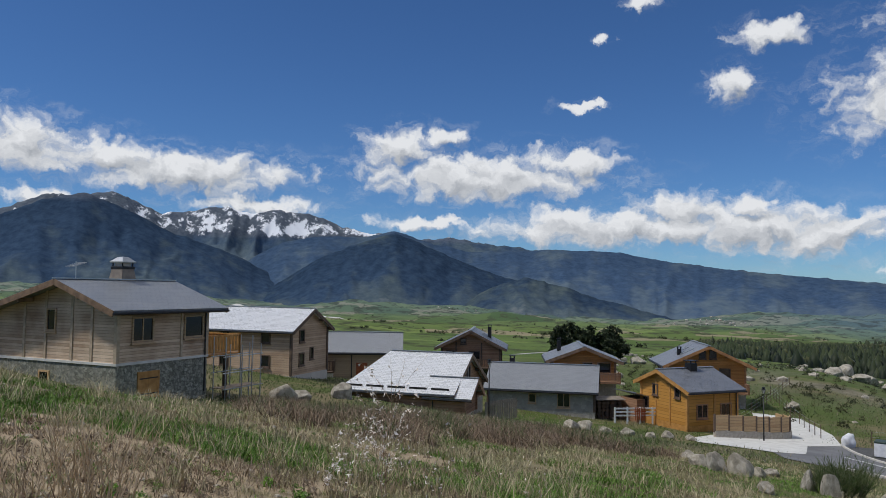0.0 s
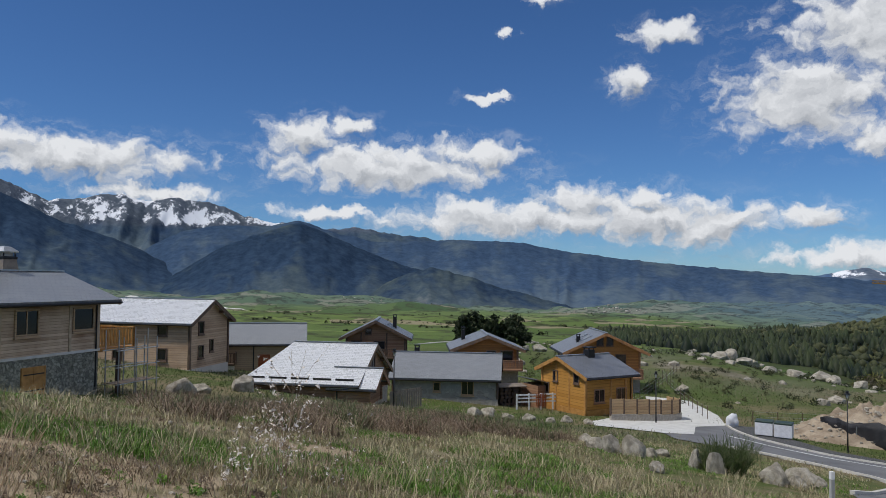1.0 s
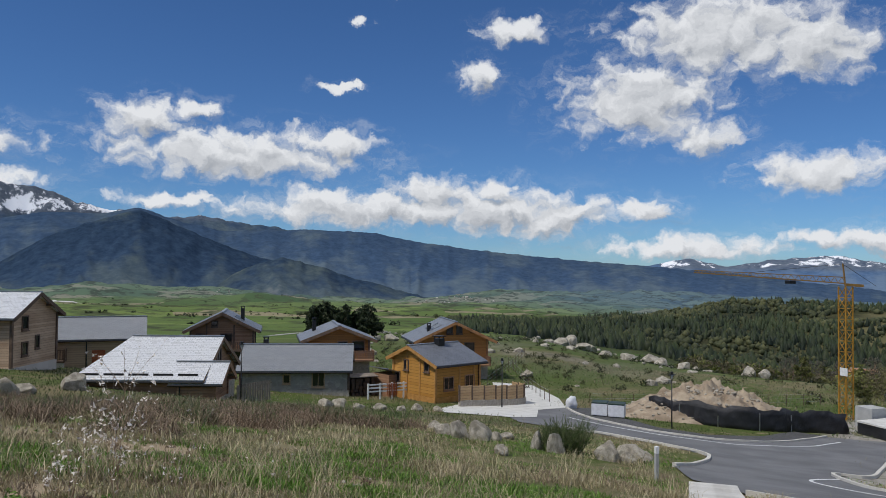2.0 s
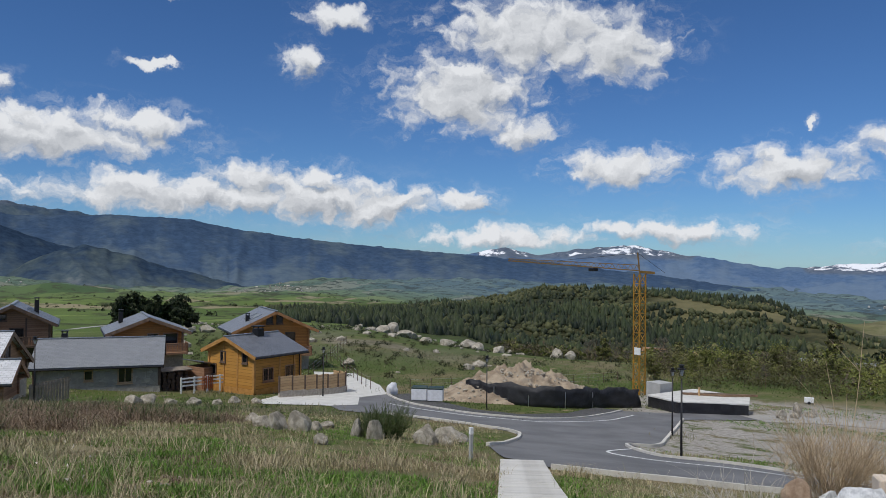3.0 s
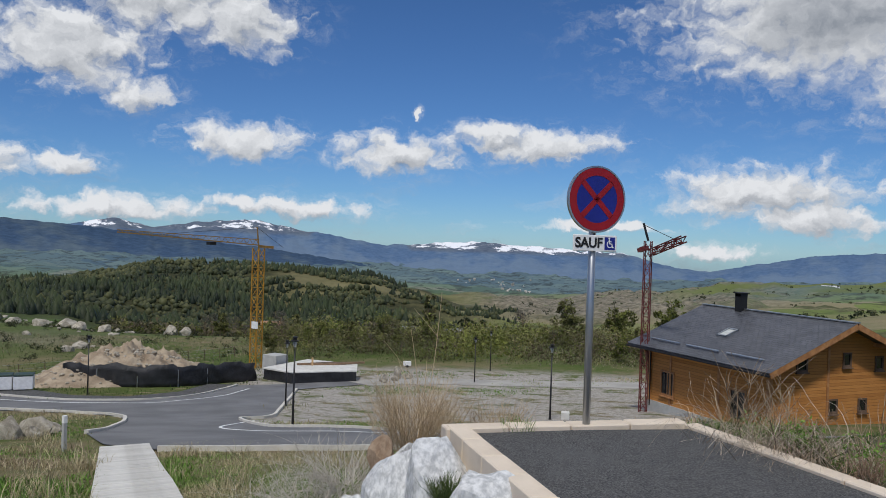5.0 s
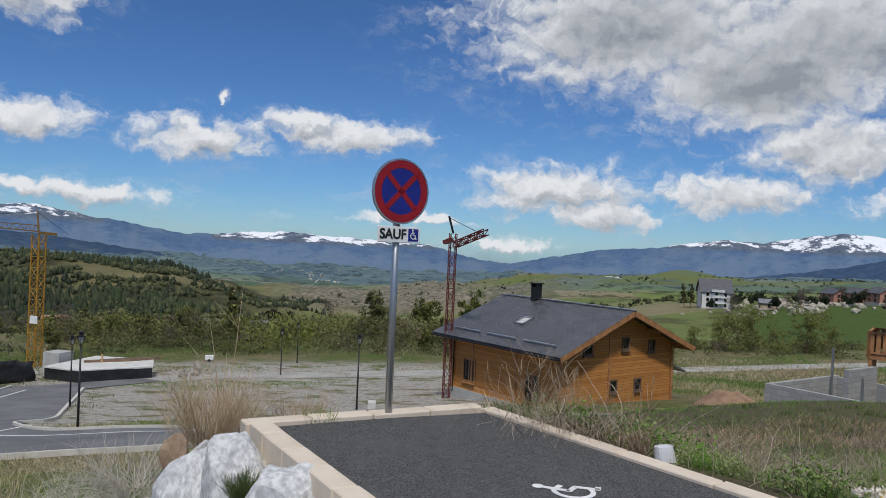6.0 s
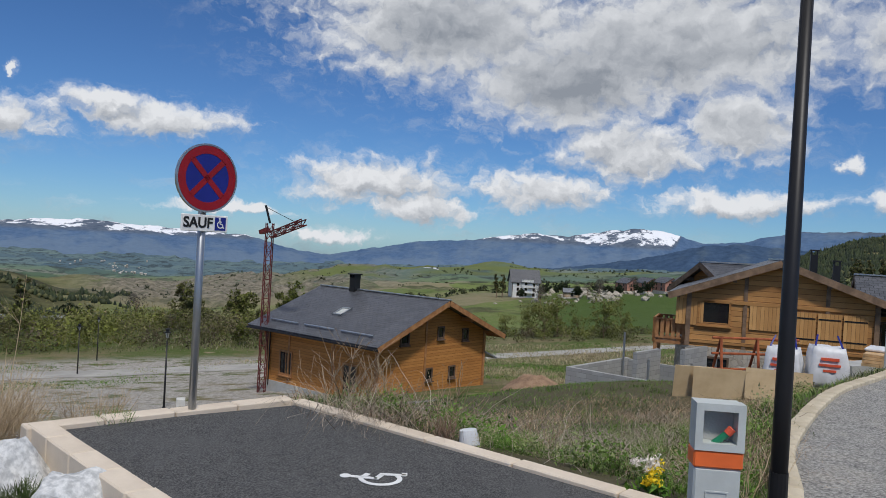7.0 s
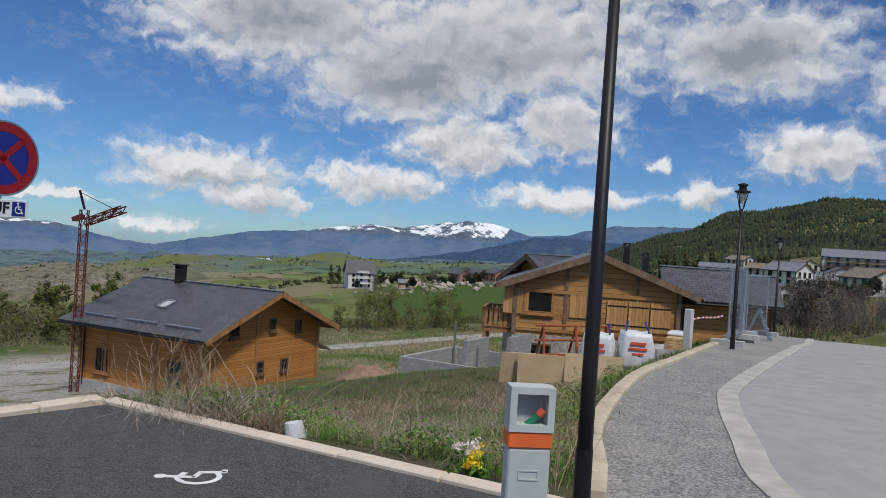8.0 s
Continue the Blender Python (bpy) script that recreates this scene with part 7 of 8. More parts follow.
for az0, r0, count, spread in ((-20.5, 2300, 26, 2.0), (-64.5, 2700, 22, 3.0), (-1.0, 2500, 10, 2.0), (-66, 1900, 12, 2.0)):
    bm = bmesh.new()
    for i in range(count):
        px, py = way_to(az0 + rng.gauss(0, spread * 0.5), r0 + rng.gauss(0, 90))
        z0, w0, l0, h0 = ground_z(px, py), rng.uniform(3, 5), rng.uniform(4, 8), rng.uniform(2, 3.5)
        m = pose(px, py, z0, 0, 0, rng.uniform(0, 180))
        made = box(-l0 / 2, l0 / 2, -w0 / 2, w0 / 2, -4, h0)
        top = [made.verts.new((sx * l0 / 2, 0, h0 + 1.5)) for sx in (-1, 1)]
        made.verts.ensure_lookup_table()
        ridge_mesh = bpy.data.meshes.new("scratch")
        bmesh.ops.convex_hull(made, input=made.verts[:])
        made.transform(m)
        made.to_mesh(ridge_mesh)
        made.free()
        bm.from_mesh(ridge_mesh)
        bpy.data.meshes.remove(ridge_mesh)
    tagged(mesh_object("far_village", bm, "render"), "far cluster of pale valley village houses", "village", kind="stuff")

# ---- rocks ----
for i, (px, py, s, h) in enumerate(((13.6, 26.6, 0.42, 0.75), (13.2, 27.4, 0.4, 0.65), (16.7, 26.2, 0.85, 0.62), (15.0, 25.2, 0.55, 0.66), (17.6, 27.0, 0.6, 0.45), (11.7, 29.6, 0.6, 0.75), (10.8, 29.9, 0.55, 0.65), (12.7, 30.4, 0.35, 0.35), (15.7, 24.9, 0.35, 0.4),
                                    (10.6, 31.2, 0.5, 0.4), (14.5, 33.5, 0.45, 0.3), (11.5, 35.5, 0.6, 0.35), (9.6, 56.0, 0.9, 0.55), (10.8, 56.6, 0.8, 0.6), (12.2, 56.2, 0.6, 0.4), (13.6, 55.4, 0.6, 0.45),
                                    (15.2, 55.0, 0.55, 0.4), (16.6, 55.4, 0.6, 0.4), (18.0, 54.6, 0.5, 0.35), (-9.6, 47.0, 1.0, 0.8), (-8.6, 47.6, 0.8, 0.5), (-6.6, 50.5, 0.9, 0.9), (10.2, 24.0, 0.4, 0.3), (1.6, 8.2, 0.16, 0.08), (-1.5, 8.0, 0.22, 0.1))):
    boulder("boulder", "weathered tan granite boulder in the grass", px, py, ground_z(px, py) + h * 0.3, s, s * 0.8, h, "field_rock", 40 + i, i * 37, "hillside boulders")
for i, (az, r, s, h) in enumerate(((-28.0, 165, 2.2, 1.9), (-28.9, 160, 2.4, 1.3), (-27.4, 158, 2.6, 1.2), (-29.4, 163, 2.2, 1.2), (-33.8, 150, 2.6, 1.6), (-34.6, 146, 1.8, 1.2), (-32.2, 158, 1.8, 1.1), (-30.6, 150, 1.6, 0.9), (-36.2, 140, 1.6, 1.0), (-14.6, 140, 2.0, 1.2), (-16.5, 150, 2.2, 1.3), (-13.2, 150, 1.8, 1.0), (-40.6, 120, 1.4, 1.3), (-41.6, 118, 1.2, 1.0))):
    px, py = way_to(az, r)
    boulder("outcrop", "pale granite outcrop on the grassy slope", px, py, ground_z(px, py) + h * 0.35, s, s * 0.8, h, "field_rock", 90 + i, i * 51, "granite outcrops")
rng = random.Random(3)
bm = bmesh.new()
for i in range(200):
    if i < 90:
        az, r, s = rng.uniform(-38, -12), rng.uniform(85, 240), rng.uniform(0.25, 1.1)
    else:
        az, r, s = rng.gauss(-99.5, 2.2), rng.uniform(300, 400), rng.uniform(0.8, 2.6)
    px, py = way_to(az, r)
    made = bmesh.ops.create_icosphere(bm, subdivisions=1, radius=s, matrix=Matrix.Translation((px, py, ground_z(px, py) + s * 0.15)) @ Matrix.Diagonal((1, rng.uniform(0.6, 1), rng.uniform(0.4, 0.8), 1)))
    for v in made["verts"]:
        v.co += Vector((rng.uniform(-1, 1), rng.uniform(-1, 1), rng.uniform(-1, 1))) * s * 0.2
tagged(mesh_object("slope_stones", bm, "field_rock"), "scattered pale stones on the slopes", "stones", kind="stuff")

# ---- plants ----
def leafy(name, low, high, dry_low, dry_high, gloss=0.6, through_light=0.15):
    """Blades and leaves: each takes its tone from its own attribute, from green to dry."""
    k = material(name, gloss, 0.0, 0.25)
    tone, dry = attr(k, "tone"), attr(k, "dry")
    green, straw = k.mix(tone, low, high), k.mix(tone, dry_low, dry_high)
    k.put(k.bsdf.inputs["Base Color"], k.mix(dry, green, straw))
    k.bsdf.inputs["Subsurface Weight"].default_value = 0.0


leafy("blade", (0.04, 0.105, 0.011), (0.20, 0.37, 0.05), (0.24, 0.19, 0.105), (0.66, 0.56, 0.37))
leafy("blade_dark", (0.026, 0.054, 0.011), (0.095, 0.15, 0.034), (0.22, 0.18, 0.12), (0.50, 0.43, 0.31))
leafy("twig", (0.15, 0.09, 0.06), (0.38, 0.26, 0.18), (0.40, 0.28, 0.16), (0.74, 0.59, 0.39))
leafy("scrub", (0.085, 0.055, 0.036), (0.27, 0.185, 0.125), (0.22, 0.175, 0.115), (0.46, 0.38, 0.265))
leafy("bramble", (0.11, 0.075, 0.05), (0.30, 0.22, 0.16), (0.34, 0.28, 0.21), (0.60, 0.52, 0.42))
leafy("twig_haze", (0.05, 0.045, 0.035), (0.14, 0.12, 0.09), (0.055, 0.05, 0.04), (0.16, 0.14, 0.11))
leafy("bare_wood", (0.05, 0.042, 0.034), (0.19, 0.165, 0.14), (0.08, 0.07, 0.06), (0.24, 0.21, 0.18))
leafy("willow_leaf", (0.065, 0.08, 0.015), (0.235, 0.255, 0.055), (0.15, 0.12, 0.06), (0.32, 0.26, 0.14))
leafy("reed", (0.3, 0.27, 0.22), (0.5, 0.46, 0.4), (0.40, 0.36, 0.30), (0.68, 0.63, 0.54))
leafy("leaf_green", (0.042, 0.056, 0.010), (0.20, 0.225, 0.042), (0.055, 0.046, 0.028), (0.15, 0.12, 0.07))
leafy("leaf_dark", (0.008, 0.016, 0.008), (0.04, 0.06, 0.022), (0.03, 0.035, 0.015), (0.10, 0.09, 0.04))
leafy("conifer", (0.006, 0.013, 0.007), (0.034, 0.052, 0.020), (0.026, 0.034, 0.012), (0.115, 0.115, 0.045))
leafy("blossom", (0.74, 0.66, 0.58), (0.92, 0.86, 0.78), (0.5, 0.45, 0.4), (0.7, 0.65, 0.6))
leafy("petal_yellow", (0.75, 0.5, 0.01), (0.9, 0.68, 0.03), (0.5, 0.4, 0.1), (0.6, 0.5, 0.2))


def tri_mesh(name, verts, tris, mat, **marks):
    mesh = bpy.data.meshes.new(name)
    verts, tris = np.asarray(verts, np.float32), np.asarray(tris, np.int32)
    mesh.vertices.add(len(verts))
    mesh.vertices.foreach_set("co", verts.ravel())
    mesh.loops.add(tris.size)
    mesh.loops.foreach_set("vertex_index", tris.ravel())
    mesh.polygons.add(len(tris))
    mesh.polygons.foreach_set("loop_start", np.arange(0, tris.size, 3, dtype=np.int32))
    mesh.update(calc_edges=True)
    for key, values in marks.items():
        mark(mesh, key, values)
    mesh.materials.append(MATS[mat])
    return mesh


def blades(base, high, wide, lean, rng, tone, dry):
    """Bent blades, three triangles each: arrays in, one soup of triangles out."""
    n = len(base)
    a = rng.uniform(0, 2 * np.pi, n)
    side = np.stack([np.cos(a), np.sin(a), np.zeros(n)], axis=1) * (wide / 2)[:, None]
    b = rng.uniform(0, 2 * np.pi, n)
    bend = np.stack([np.cos(b), np.sin(b), np.zeros(n)], axis=1) * (lean * high)[:, None]
    up = np.zeros((n, 3))
    up[:, 2] = high
    mid = base + bend * 0.35 + up * 0.6
    tip = base + bend + up * (1 - 0.35 * lean ** 2)[:, None]
    verts = np.stack([base - side, base + side, mid - side * 0.7, mid + side * 0.7, tip], axis=1).reshape(-1, 3)
    k = np.arange(n)[:, None] * 5
    tris = np.concatenate([k + np.array([[0, 1, 3]]), k + np.array([[0, 3, 2]]), k + np.array([[2, 3, 4]])])
    return verts, tris, np.repeat(tone, 5), np.repeat(dry, 5)


gen = np.random.default_rng(7)


def meadow(name, label, az0, az1, r0, r1, tufts, each, low, high, dry_bias, keep, spread=0.10, lean=(0.2, 0.9), wide=0.007, mat="blade", widen=0.00075):
    """Tufts of grass over a sector of the slope, thinner with distance; keep picks the ground they grow on."""
    az = np.radians(gen.uniform(az0, az1, tufts))
    r = r0 * (r1 / r0) ** gen.uniform(0, 1, tufts)
    x, y = -np.sin(az) * r, np.cos(az) * r
    good = keep(x, y) & (to_polygon(x, y, PLATFORM) > 0.12) & (to_polygon(x, y, LOWER) > 0.3) & (to_polygon(x, y, APRON) > 0.2) & (np.hypot(x - 5.6, y - 3.3) > 1.3)
    x, y, r = x[good], y[good], r[good]
    moist = fractal(x * 0.09 + 40, y * 0.09, 3) * 0.7 + fractal(x * 0.5, y * 0.5 + 9, 2) * 0.3
    dry_t = np.clip(smooth(0.56, 0.44, moist) + dry_bias, 0, 1)
    size = gen.uniform(0.6, 1.25, len(x))
    count = len(x)
    i = np.repeat(np.arange(count), each)
    grow = 1 + r[i] / 28
    bx = x[i] + gen.normal(0, spread, len(i)) * grow
    by = y[i] + gen.normal(0, spread, len(i)) * grow
    base = np.stack([bx, by, land(bx, by) - 0.02], axis=1)
    tall = gen.uniform(low, high, len(i)) * size[i] * (0.75 + 0.5 * dry_t[i])
    v, t, tone, dry = blades(base, tall, (wide + widen * r[i]) * gen.uniform(0.7, 1.3, len(i)), gen.uniform(lean[0], lean[1], len(i)), gen,
                             np.clip(gen.normal(0.45, 0.22, len(i)) + 0.25 * (size[i] - 1), 0, 1), np.clip(dry_t[i] + gen.normal(0, 0.18, len(i)), 0, 1))
    return tagged(new(name, tri_mesh(name, v, t, mat, tone=tone, dry=dry)), label, "grass", kind="stuff")


everywhere = lambda x, y: np.ones(x.shape, bool)
off_walk = lambda x, y: np.abs((x - 3.6) * 0.803 - (y - 3.9) * 0.597) > 0.75
lush_spots = lambda x, y: (fractal(x * 0.2 + 20, y * 0.25, 3) > 0.47) & (np.hypot(x, y) < 26)
bare = lambda x, y: off_walk(x, y) & ~lush_spots(x, y) & (bare_sand(x, y) < 0.35) & (fractal(x * 0.22 + 3, y * 0.22, 3) + 0.22 * smooth(11, 20, np.hypot(x, y)) > 0.50)
sandy = lambda x, y: off_walk(x, y) & (bare_sand(x, y) < 0.45)
band_green = lambda x, y: off_walk(x, y) & (bare_sand(x, y) < 0.3) & (fractal(x * 0.2 + 20, y * 0.25, 3) > 0.42 + 0.10 * smooth(-14, -24, np.degrees(np.arctan2(-x, y))))
meadow("grass", "patchy green and straw-coloured grass on the slope", -44, 36, 13, 46, 13000, 10, 0.06, 0.17, -0.1, bare)
meadow("grass", "low cushions of green grass on sandy soil", -44, 36, 4.5, 14, 7500, 10, 0.03, 0.10, -0.1, sandy, 0.07)
meadow("grass", "thin straw tufts over the sandy slope", -46, 36, 4.5, 14, 520, 16, 0.06, 0.2, 0.6, off_walk, 0.05, (0.2, 0.9), 0.005)
meadow("grass", "pale straw clumps in the rough grass", -46, 36, 8.5, 30, 300, 56, 0.14, 0.46, 0.8, sandy, 0.12, (0.2, 1.3), 0.004, "blade", 0.0005)
meadow("grass", "lush green grass in the dip of the slope", -42, 36, 11.5, 24, 9500, 14, 0.08, 0.27, -1.0, band_green, 0.11)
meadow("grass", "rough green grass and weeds beside the bay", -120, -78, 6.2, 34, 8000, 11, 0.04, 0.16, -0.35, lambda x, y: fractal(x * 0.35 + 7, y * 0.35, 3) > 0.36, 0.1, (0.2, 1.1), 0.005, "blade", 0.0005)
meadow("grass", "taller dark green grass clumps beside the bay", -120, -80, 6.4, 30, 420, 40, 0.12, 0.32, -0.9, lambda x, y: fractal(x * 0.4 + 2, y * 0.4, 2) > 0.5, 0.08, (0.2, 1.0), 0.004, "blade_dark", 0.0004)
meadow("grass", "tangled dead grass stalks beside the bay", -112, -76, 7.0, 24, 2400, 11, 0.08, 0.32, 0.4, lambda x, y: fractal(x * 0.3, y * 0.3 + 4, 2) > 0.38, 0.16, (0.6, 2.6), 0.003, "twig", 0.0004)
meadow("grass", "thin grass and weeds on the gravel lot", -80, -44, 27, 75, 6500, 10, 0.05, 0.22, 0.0, lambda x, y: fractal(x * 0.16, y * 0.16 + 30, 4) > 0.51, 0.16)
meadow("grass", "coarse meadow grass beyond the road", -50, 20, 44, 110, 5500, 9, 0.12, 0.3, -0.35, everywhere, 0.3, (0.2, 0.9), 0.007, "blade_dark")
meadow("grass", "weeds along the verge below the boulders", -62, -36, 6.0, 24, 9000, 10, 0.04, 0.13, 0.15, off_walk, 0.09, (0.3, 1.2), 0.005, "blade", 0.0004)
meadow("grass", "rough grass and weeds below the honey chalet", -106, -80, 36, 100, 5000, 10, 0.08, 0.3, 0.05, lambda x, y: fractal(x * 0.1, y * 0.1 + 3, 3) > 0.42, 0.16)
meadow("grass", "coarse grass strip before the valley trees", -86, -46, 86, 102, 500, 12, 0.15, 0.4, -0.2, everywhere, 0.4, (0.2, 0.9), 0.007, "blade_dark")


def stem_path(p, way, length, bend, rng, n=7, droop=0.0):
    pts, p, way = [], Vector(p), Vector(way).normalized()
    for i in range(n + 1):
        pts.append(p.copy())
        way = (way + Vector((rng.gauss(0, bend), rng.gauss(0, bend), rng.gauss(0, bend * 0.6) - droop))).normalized()
        p = p + way * length / n
    return pts


def add_stem(verts, tris, pts, r0, r1):
    """A thin three-sided tapering stem along points."""
    start = len(verts)
    for i, p in enumerate(pts):
        r = r0 + (r1 - r0) * i / (len(pts) - 1)
        for k in range(3):
            verts.append((p.x + r * math.cos(k * 2.094), p.y + r * math.sin(k * 2.094), p.z))
    for i in range(len(pts) - 1):
        for k in range(3):
            a, b = start + i * 3 + k, start + i * 3 + (k + 1) % 3
            tris += [(a, b, b + 3), (a, b + 3, a + 3)]


def brush(name, label, spots, stems, rng_seed, low, high, mat="twig", dry=0.2, fan=0.6, wide=0.012, category="scrub"):
    """Low scrub of many thin forked twigs, one mesh for a whole bank of it."""
    g = np.random.default_rng(rng_seed)
    spots = np.asarray(spots, float)
    i = np.repeat(np.arange(len(spots)), stems)
    size = g.uniform(0.45, 1.6, len(spots))
    a, d = g.uniform(0, 2 * np.pi, len(i)), np.sqrt(g.uniform(0, 1, len(i))) * 0.45 * size[i]
    bx, by = spots[i, 0] + np.cos(a) * d, spots[i, 1] + np.sin(a) * d
    base = np.stack([bx, by, land(bx, by) - 0.03], axis=1)
    v, t, tone, dr = blades(base, g.uniform(low, high, len(i)) * size[i], np.full(len(i), wide) * g.uniform(0.6, 1.5, len(i)), g.uniform(0.1, fan, len(i)), g,
                            g.uniform(0, 1, len(i)), np.clip(g.normal(dry, 0.2, len(i)), 0, 1))
    return tagged(new(name, tri_mesh(name, v, t, mat, tone=tone, dry=dr)), label, category, kind="stuff")


spots = []
while len(spots) < 950:
    az, r = gen.uniform(-20.5, 14), gen.uniform(20, 47)
    px, py = way_to(az, r)
    front = 20.5 + 0.62 * max(0.0, -az)
    if front < r < 41 + 0.3 * az and fractal(np.array([px * 0.16]), np.array([py * 0.16]), 3)[0] > 0.30 + 0.2 * (r - front < 4) + 0.12 * (r > 40) and to_polygon(np.array([px]), np.array([py]), LOWER)[0] > 1.0:
        spots.append((px, py))
brush("heather_scrub", "bank of brown leafless heather scrub", spots, 105, 5, 0.15, 0.60, "scrub", 0.25, 2.2, 0.017)
green_spots = [s for s in spots if gen.random() < 0.16]
brush("heather_scrub", "dark green sprigs among the brown heather", green_spots, 90, 15, 0.2, 0.7, "blade_dark", 0.15, 1.2, 0.022)
spots = [way_to(gen.uniform(-108, -82), 7.6 * 2.6 ** gen.uniform(0, 1)) for _ in range(900)]
spots = [q for q in spots if fractal(np.array([q[0] * 0.4]), np.array([q[1] * 0.4 + 5]), 3)[0] > 0.42]
brush("bramble_tangle", "tangle of dead grey-brown bramble stems beside the bay", spots, 30, 16, 0.10, 0.42, "bramble", 0.6, 3.0, 0.0045)


def brambles(name, label, count, az0, az1, r0, r1, long, seed):
    """Dead arching canes lying over one another along the verge."""
    rng = random.Random(seed)
    verts, tris, tone = [], [], []
    while len(tone) < count * 24:
        px, py = way_to(rng.uniform(az0, az1), r0 * (r1 / r0) ** rng.random())
        if fractal(np.array([px * 0.4]), np.array([py * 0.4 + 5]), 3)[0] < 0.42:
            continue
        a = rng.uniform(0, 6.283)
        cane = stem_path((px, py, ground_z(px, py) - 0.02), (math.cos(a), math.sin(a), rng.uniform(0.4, 1.8)), long * rng.uniform(0.4, 1.2), 0.16, rng, 7, 0.22)
        add_stem(verts, tris, cane, rng.uniform(0.003, 0.0065), 0.002)
        tone += [rng.random()] * 24
    ob = new(name, tri_mesh(name, verts, tris, "bramble", tone=tone, dry=np.clip(np.array(tone) * 1.3 - 0.1, 0, 1)))
    return tagged(ob, label, "brambles", kind="stuff")


brambles("bramble_tangle", "dead grey-brown bramble canes arching over the verge", 1900, -104, -81, 7.7, 15, 1.0, 17)
brambles("bramble_tangle", "pale dead canes and stalks among the green weeds", 500, -113, -96, 6.6, 14, 0.7, 18)
spots = [way_to(gen.uniform(-40, 34), 6 * 6 ** gen.uniform(0, 1)) for _ in range(340)]
spots = [s for s in spots if off_walk(np.array([s[0]]), np.array([s[1]]))[0]]
brush("dead_tufts", "small dead brown shrubs dotted over the slope", spots, 110, 6, 0.06, 0.22, "scrub", 0.4, 1.6, 0.009)


def wild_shrub(name, label, x, y, stems, high, fan, seed, forks=2, dry=0.8, r0=0.006, bend=0.08, blossom=0, z=None, mat="twig", spread=0.12, category="shrub", petal=0.022, droop=0.0):
    """A shrub of forked stems, with blossom where it has any."""
    rng = random.Random(seed)
    z = ground_z(x, y) if z is None else z
    verts, tris, petals, petal_tris = [], [], [], []
    for s in range(stems):
        a = rng.uniform(0, 6.283)
        p = (spread * rng.random() * math.cos(a), spread * rng.random() * math.sin(a), -0.05)
        tilt = fan * math.sqrt(rng.random())
        path = stem_path(p, (math.cos(a) * tilt, math.sin(a) * tilt, 1), high * rng.uniform(0.55, 1.05), bend, rng, droop=droop)
        add_stem(verts, tris, path, r0, r0 * 0.3)
        tips = [path]
        for f in range(forks):
            q = path[rng.randint(2, 5)]
            b = rng.uniform(0, 6.283)
            twig = stem_path(q, (math.cos(b) * 0.7, math.sin(b) * 0.7, 0.9), high * rng.uniform(0.2, 0.45), bend * 1.3, rng, 5)
            add_stem(verts, tris, twig, r0 * 0.55, r0 * 0.2)
            tips.append(twig)
        for c in range(blossom):
            path2 = rng.choice(tips)
            i = rng.randint(1, len(path2) - 2)
            q = path2[i].lerp(path2[i + 1], rng.random()) + Vector((rng.gauss(0, 0.012), rng.gauss(0, 0.012), rng.gauss(0, 0.012)))
            k = len(petals)
            for _ in range(3):
                petals.append(tuple(q + Vector((rng.gauss(0, petal), rng.gauss(0, petal), rng.gauss(0, petal)))))
            petal_tris.append((k, k + 1, k + 2))
    n = len(verts)
    shrub = thing(name, label, category, pose(x, y, z))
    ob = new("twig_mass", tri_mesh("twig_mass", verts, tris, mat, tone=np.array([rng.random() for _ in range(n // 3)]).repeat(3), dry=np.array([min(1.0, max(0.0, rng.gauss(dry, 0.15))) for _ in range(n // 3)]).repeat(3)))
    ob.parent = shrub
    tagged(ob, kind="stuff")
    if blossom:
        fl = new("blossom", tri_mesh("blossom", petals, petal_tris, "blossom", tone=np.array([rng.random() for _ in range(len(petals))]), dry=np.zeros(len(petals))))
        fl.parent = shrub
        tagged(fl, "small white blossoms", kind="stuff")
    return shrub


wild_shrub("flowering_shrub", "slender bare shrub covered in small white blossom", -0.62, 9.3, 4, 1.8, 0.10, 1, 9, 0.3, 0.006, 0.05, 110, petal=0.016, spread=0.04)
wild_shrub("flowering_shrub", "low young shrub with white blossom", -0.05, 9.6, 5, 1.3, 0.3, 2, 5, 0.3, 0.005, 0.06, 22, petal=0.014)
wild_shrub("flowering_shrub", "low young shrub with white blossom", -1.1, 9.2, 6, 1.0, 0.45, 3, 4, 0.3, 0.005, 0.06, 38, petal=0.015)
wild_shrub("flowering_shrub", "thin straggling shrub with sparse blossom", 1.35, 11.2, 5, 0.9, 0.4, 4, 3, 0.5, 0.004, 0.07, 12, petal=0.012)
wild_shrub("dead_stalks", "clump of tall dry weed stalks", -2.95, 6.95, 42, 1.0, 0.36, 5, 2, 0.75, 0.008, 0.07, category="weeds", spread=0.35)
wild_shrub("dead_stalks", "clump of tall dry weed stalks", -3.45, 6.8, 26, 0.85, 0.55, 6, 1, 0.95, 0.007, 0.08, category="weeds", spread=0.4)
wild_shrub("broom_bush", "dense dry broom bush behind the boulders", 7.15, 4.34, 250, 0.86, 0.95, 7, 4, 1.0, 0.0040, 0.13, category="bush", spread=0.3, z=-0.5)
wild_shrub("broom_bush", "smaller dry broom bush behind the kerb", 8.0, 3.75, 90, 0.55, 0.9, 8, 3, 0.9, 0.0038, 0.13, category="bush", spread=0.3, z=-0.5)
wild_shrub("dead_reeds", "pale dead reeds leaning over the verge", 6.55, 4.75, 260, 0.9, 2.8, 9, 1, 1.0, 0.0055, 0.10, category="reeds", spread=0.4, z=-0.82, mat="reed", droop=0.16)
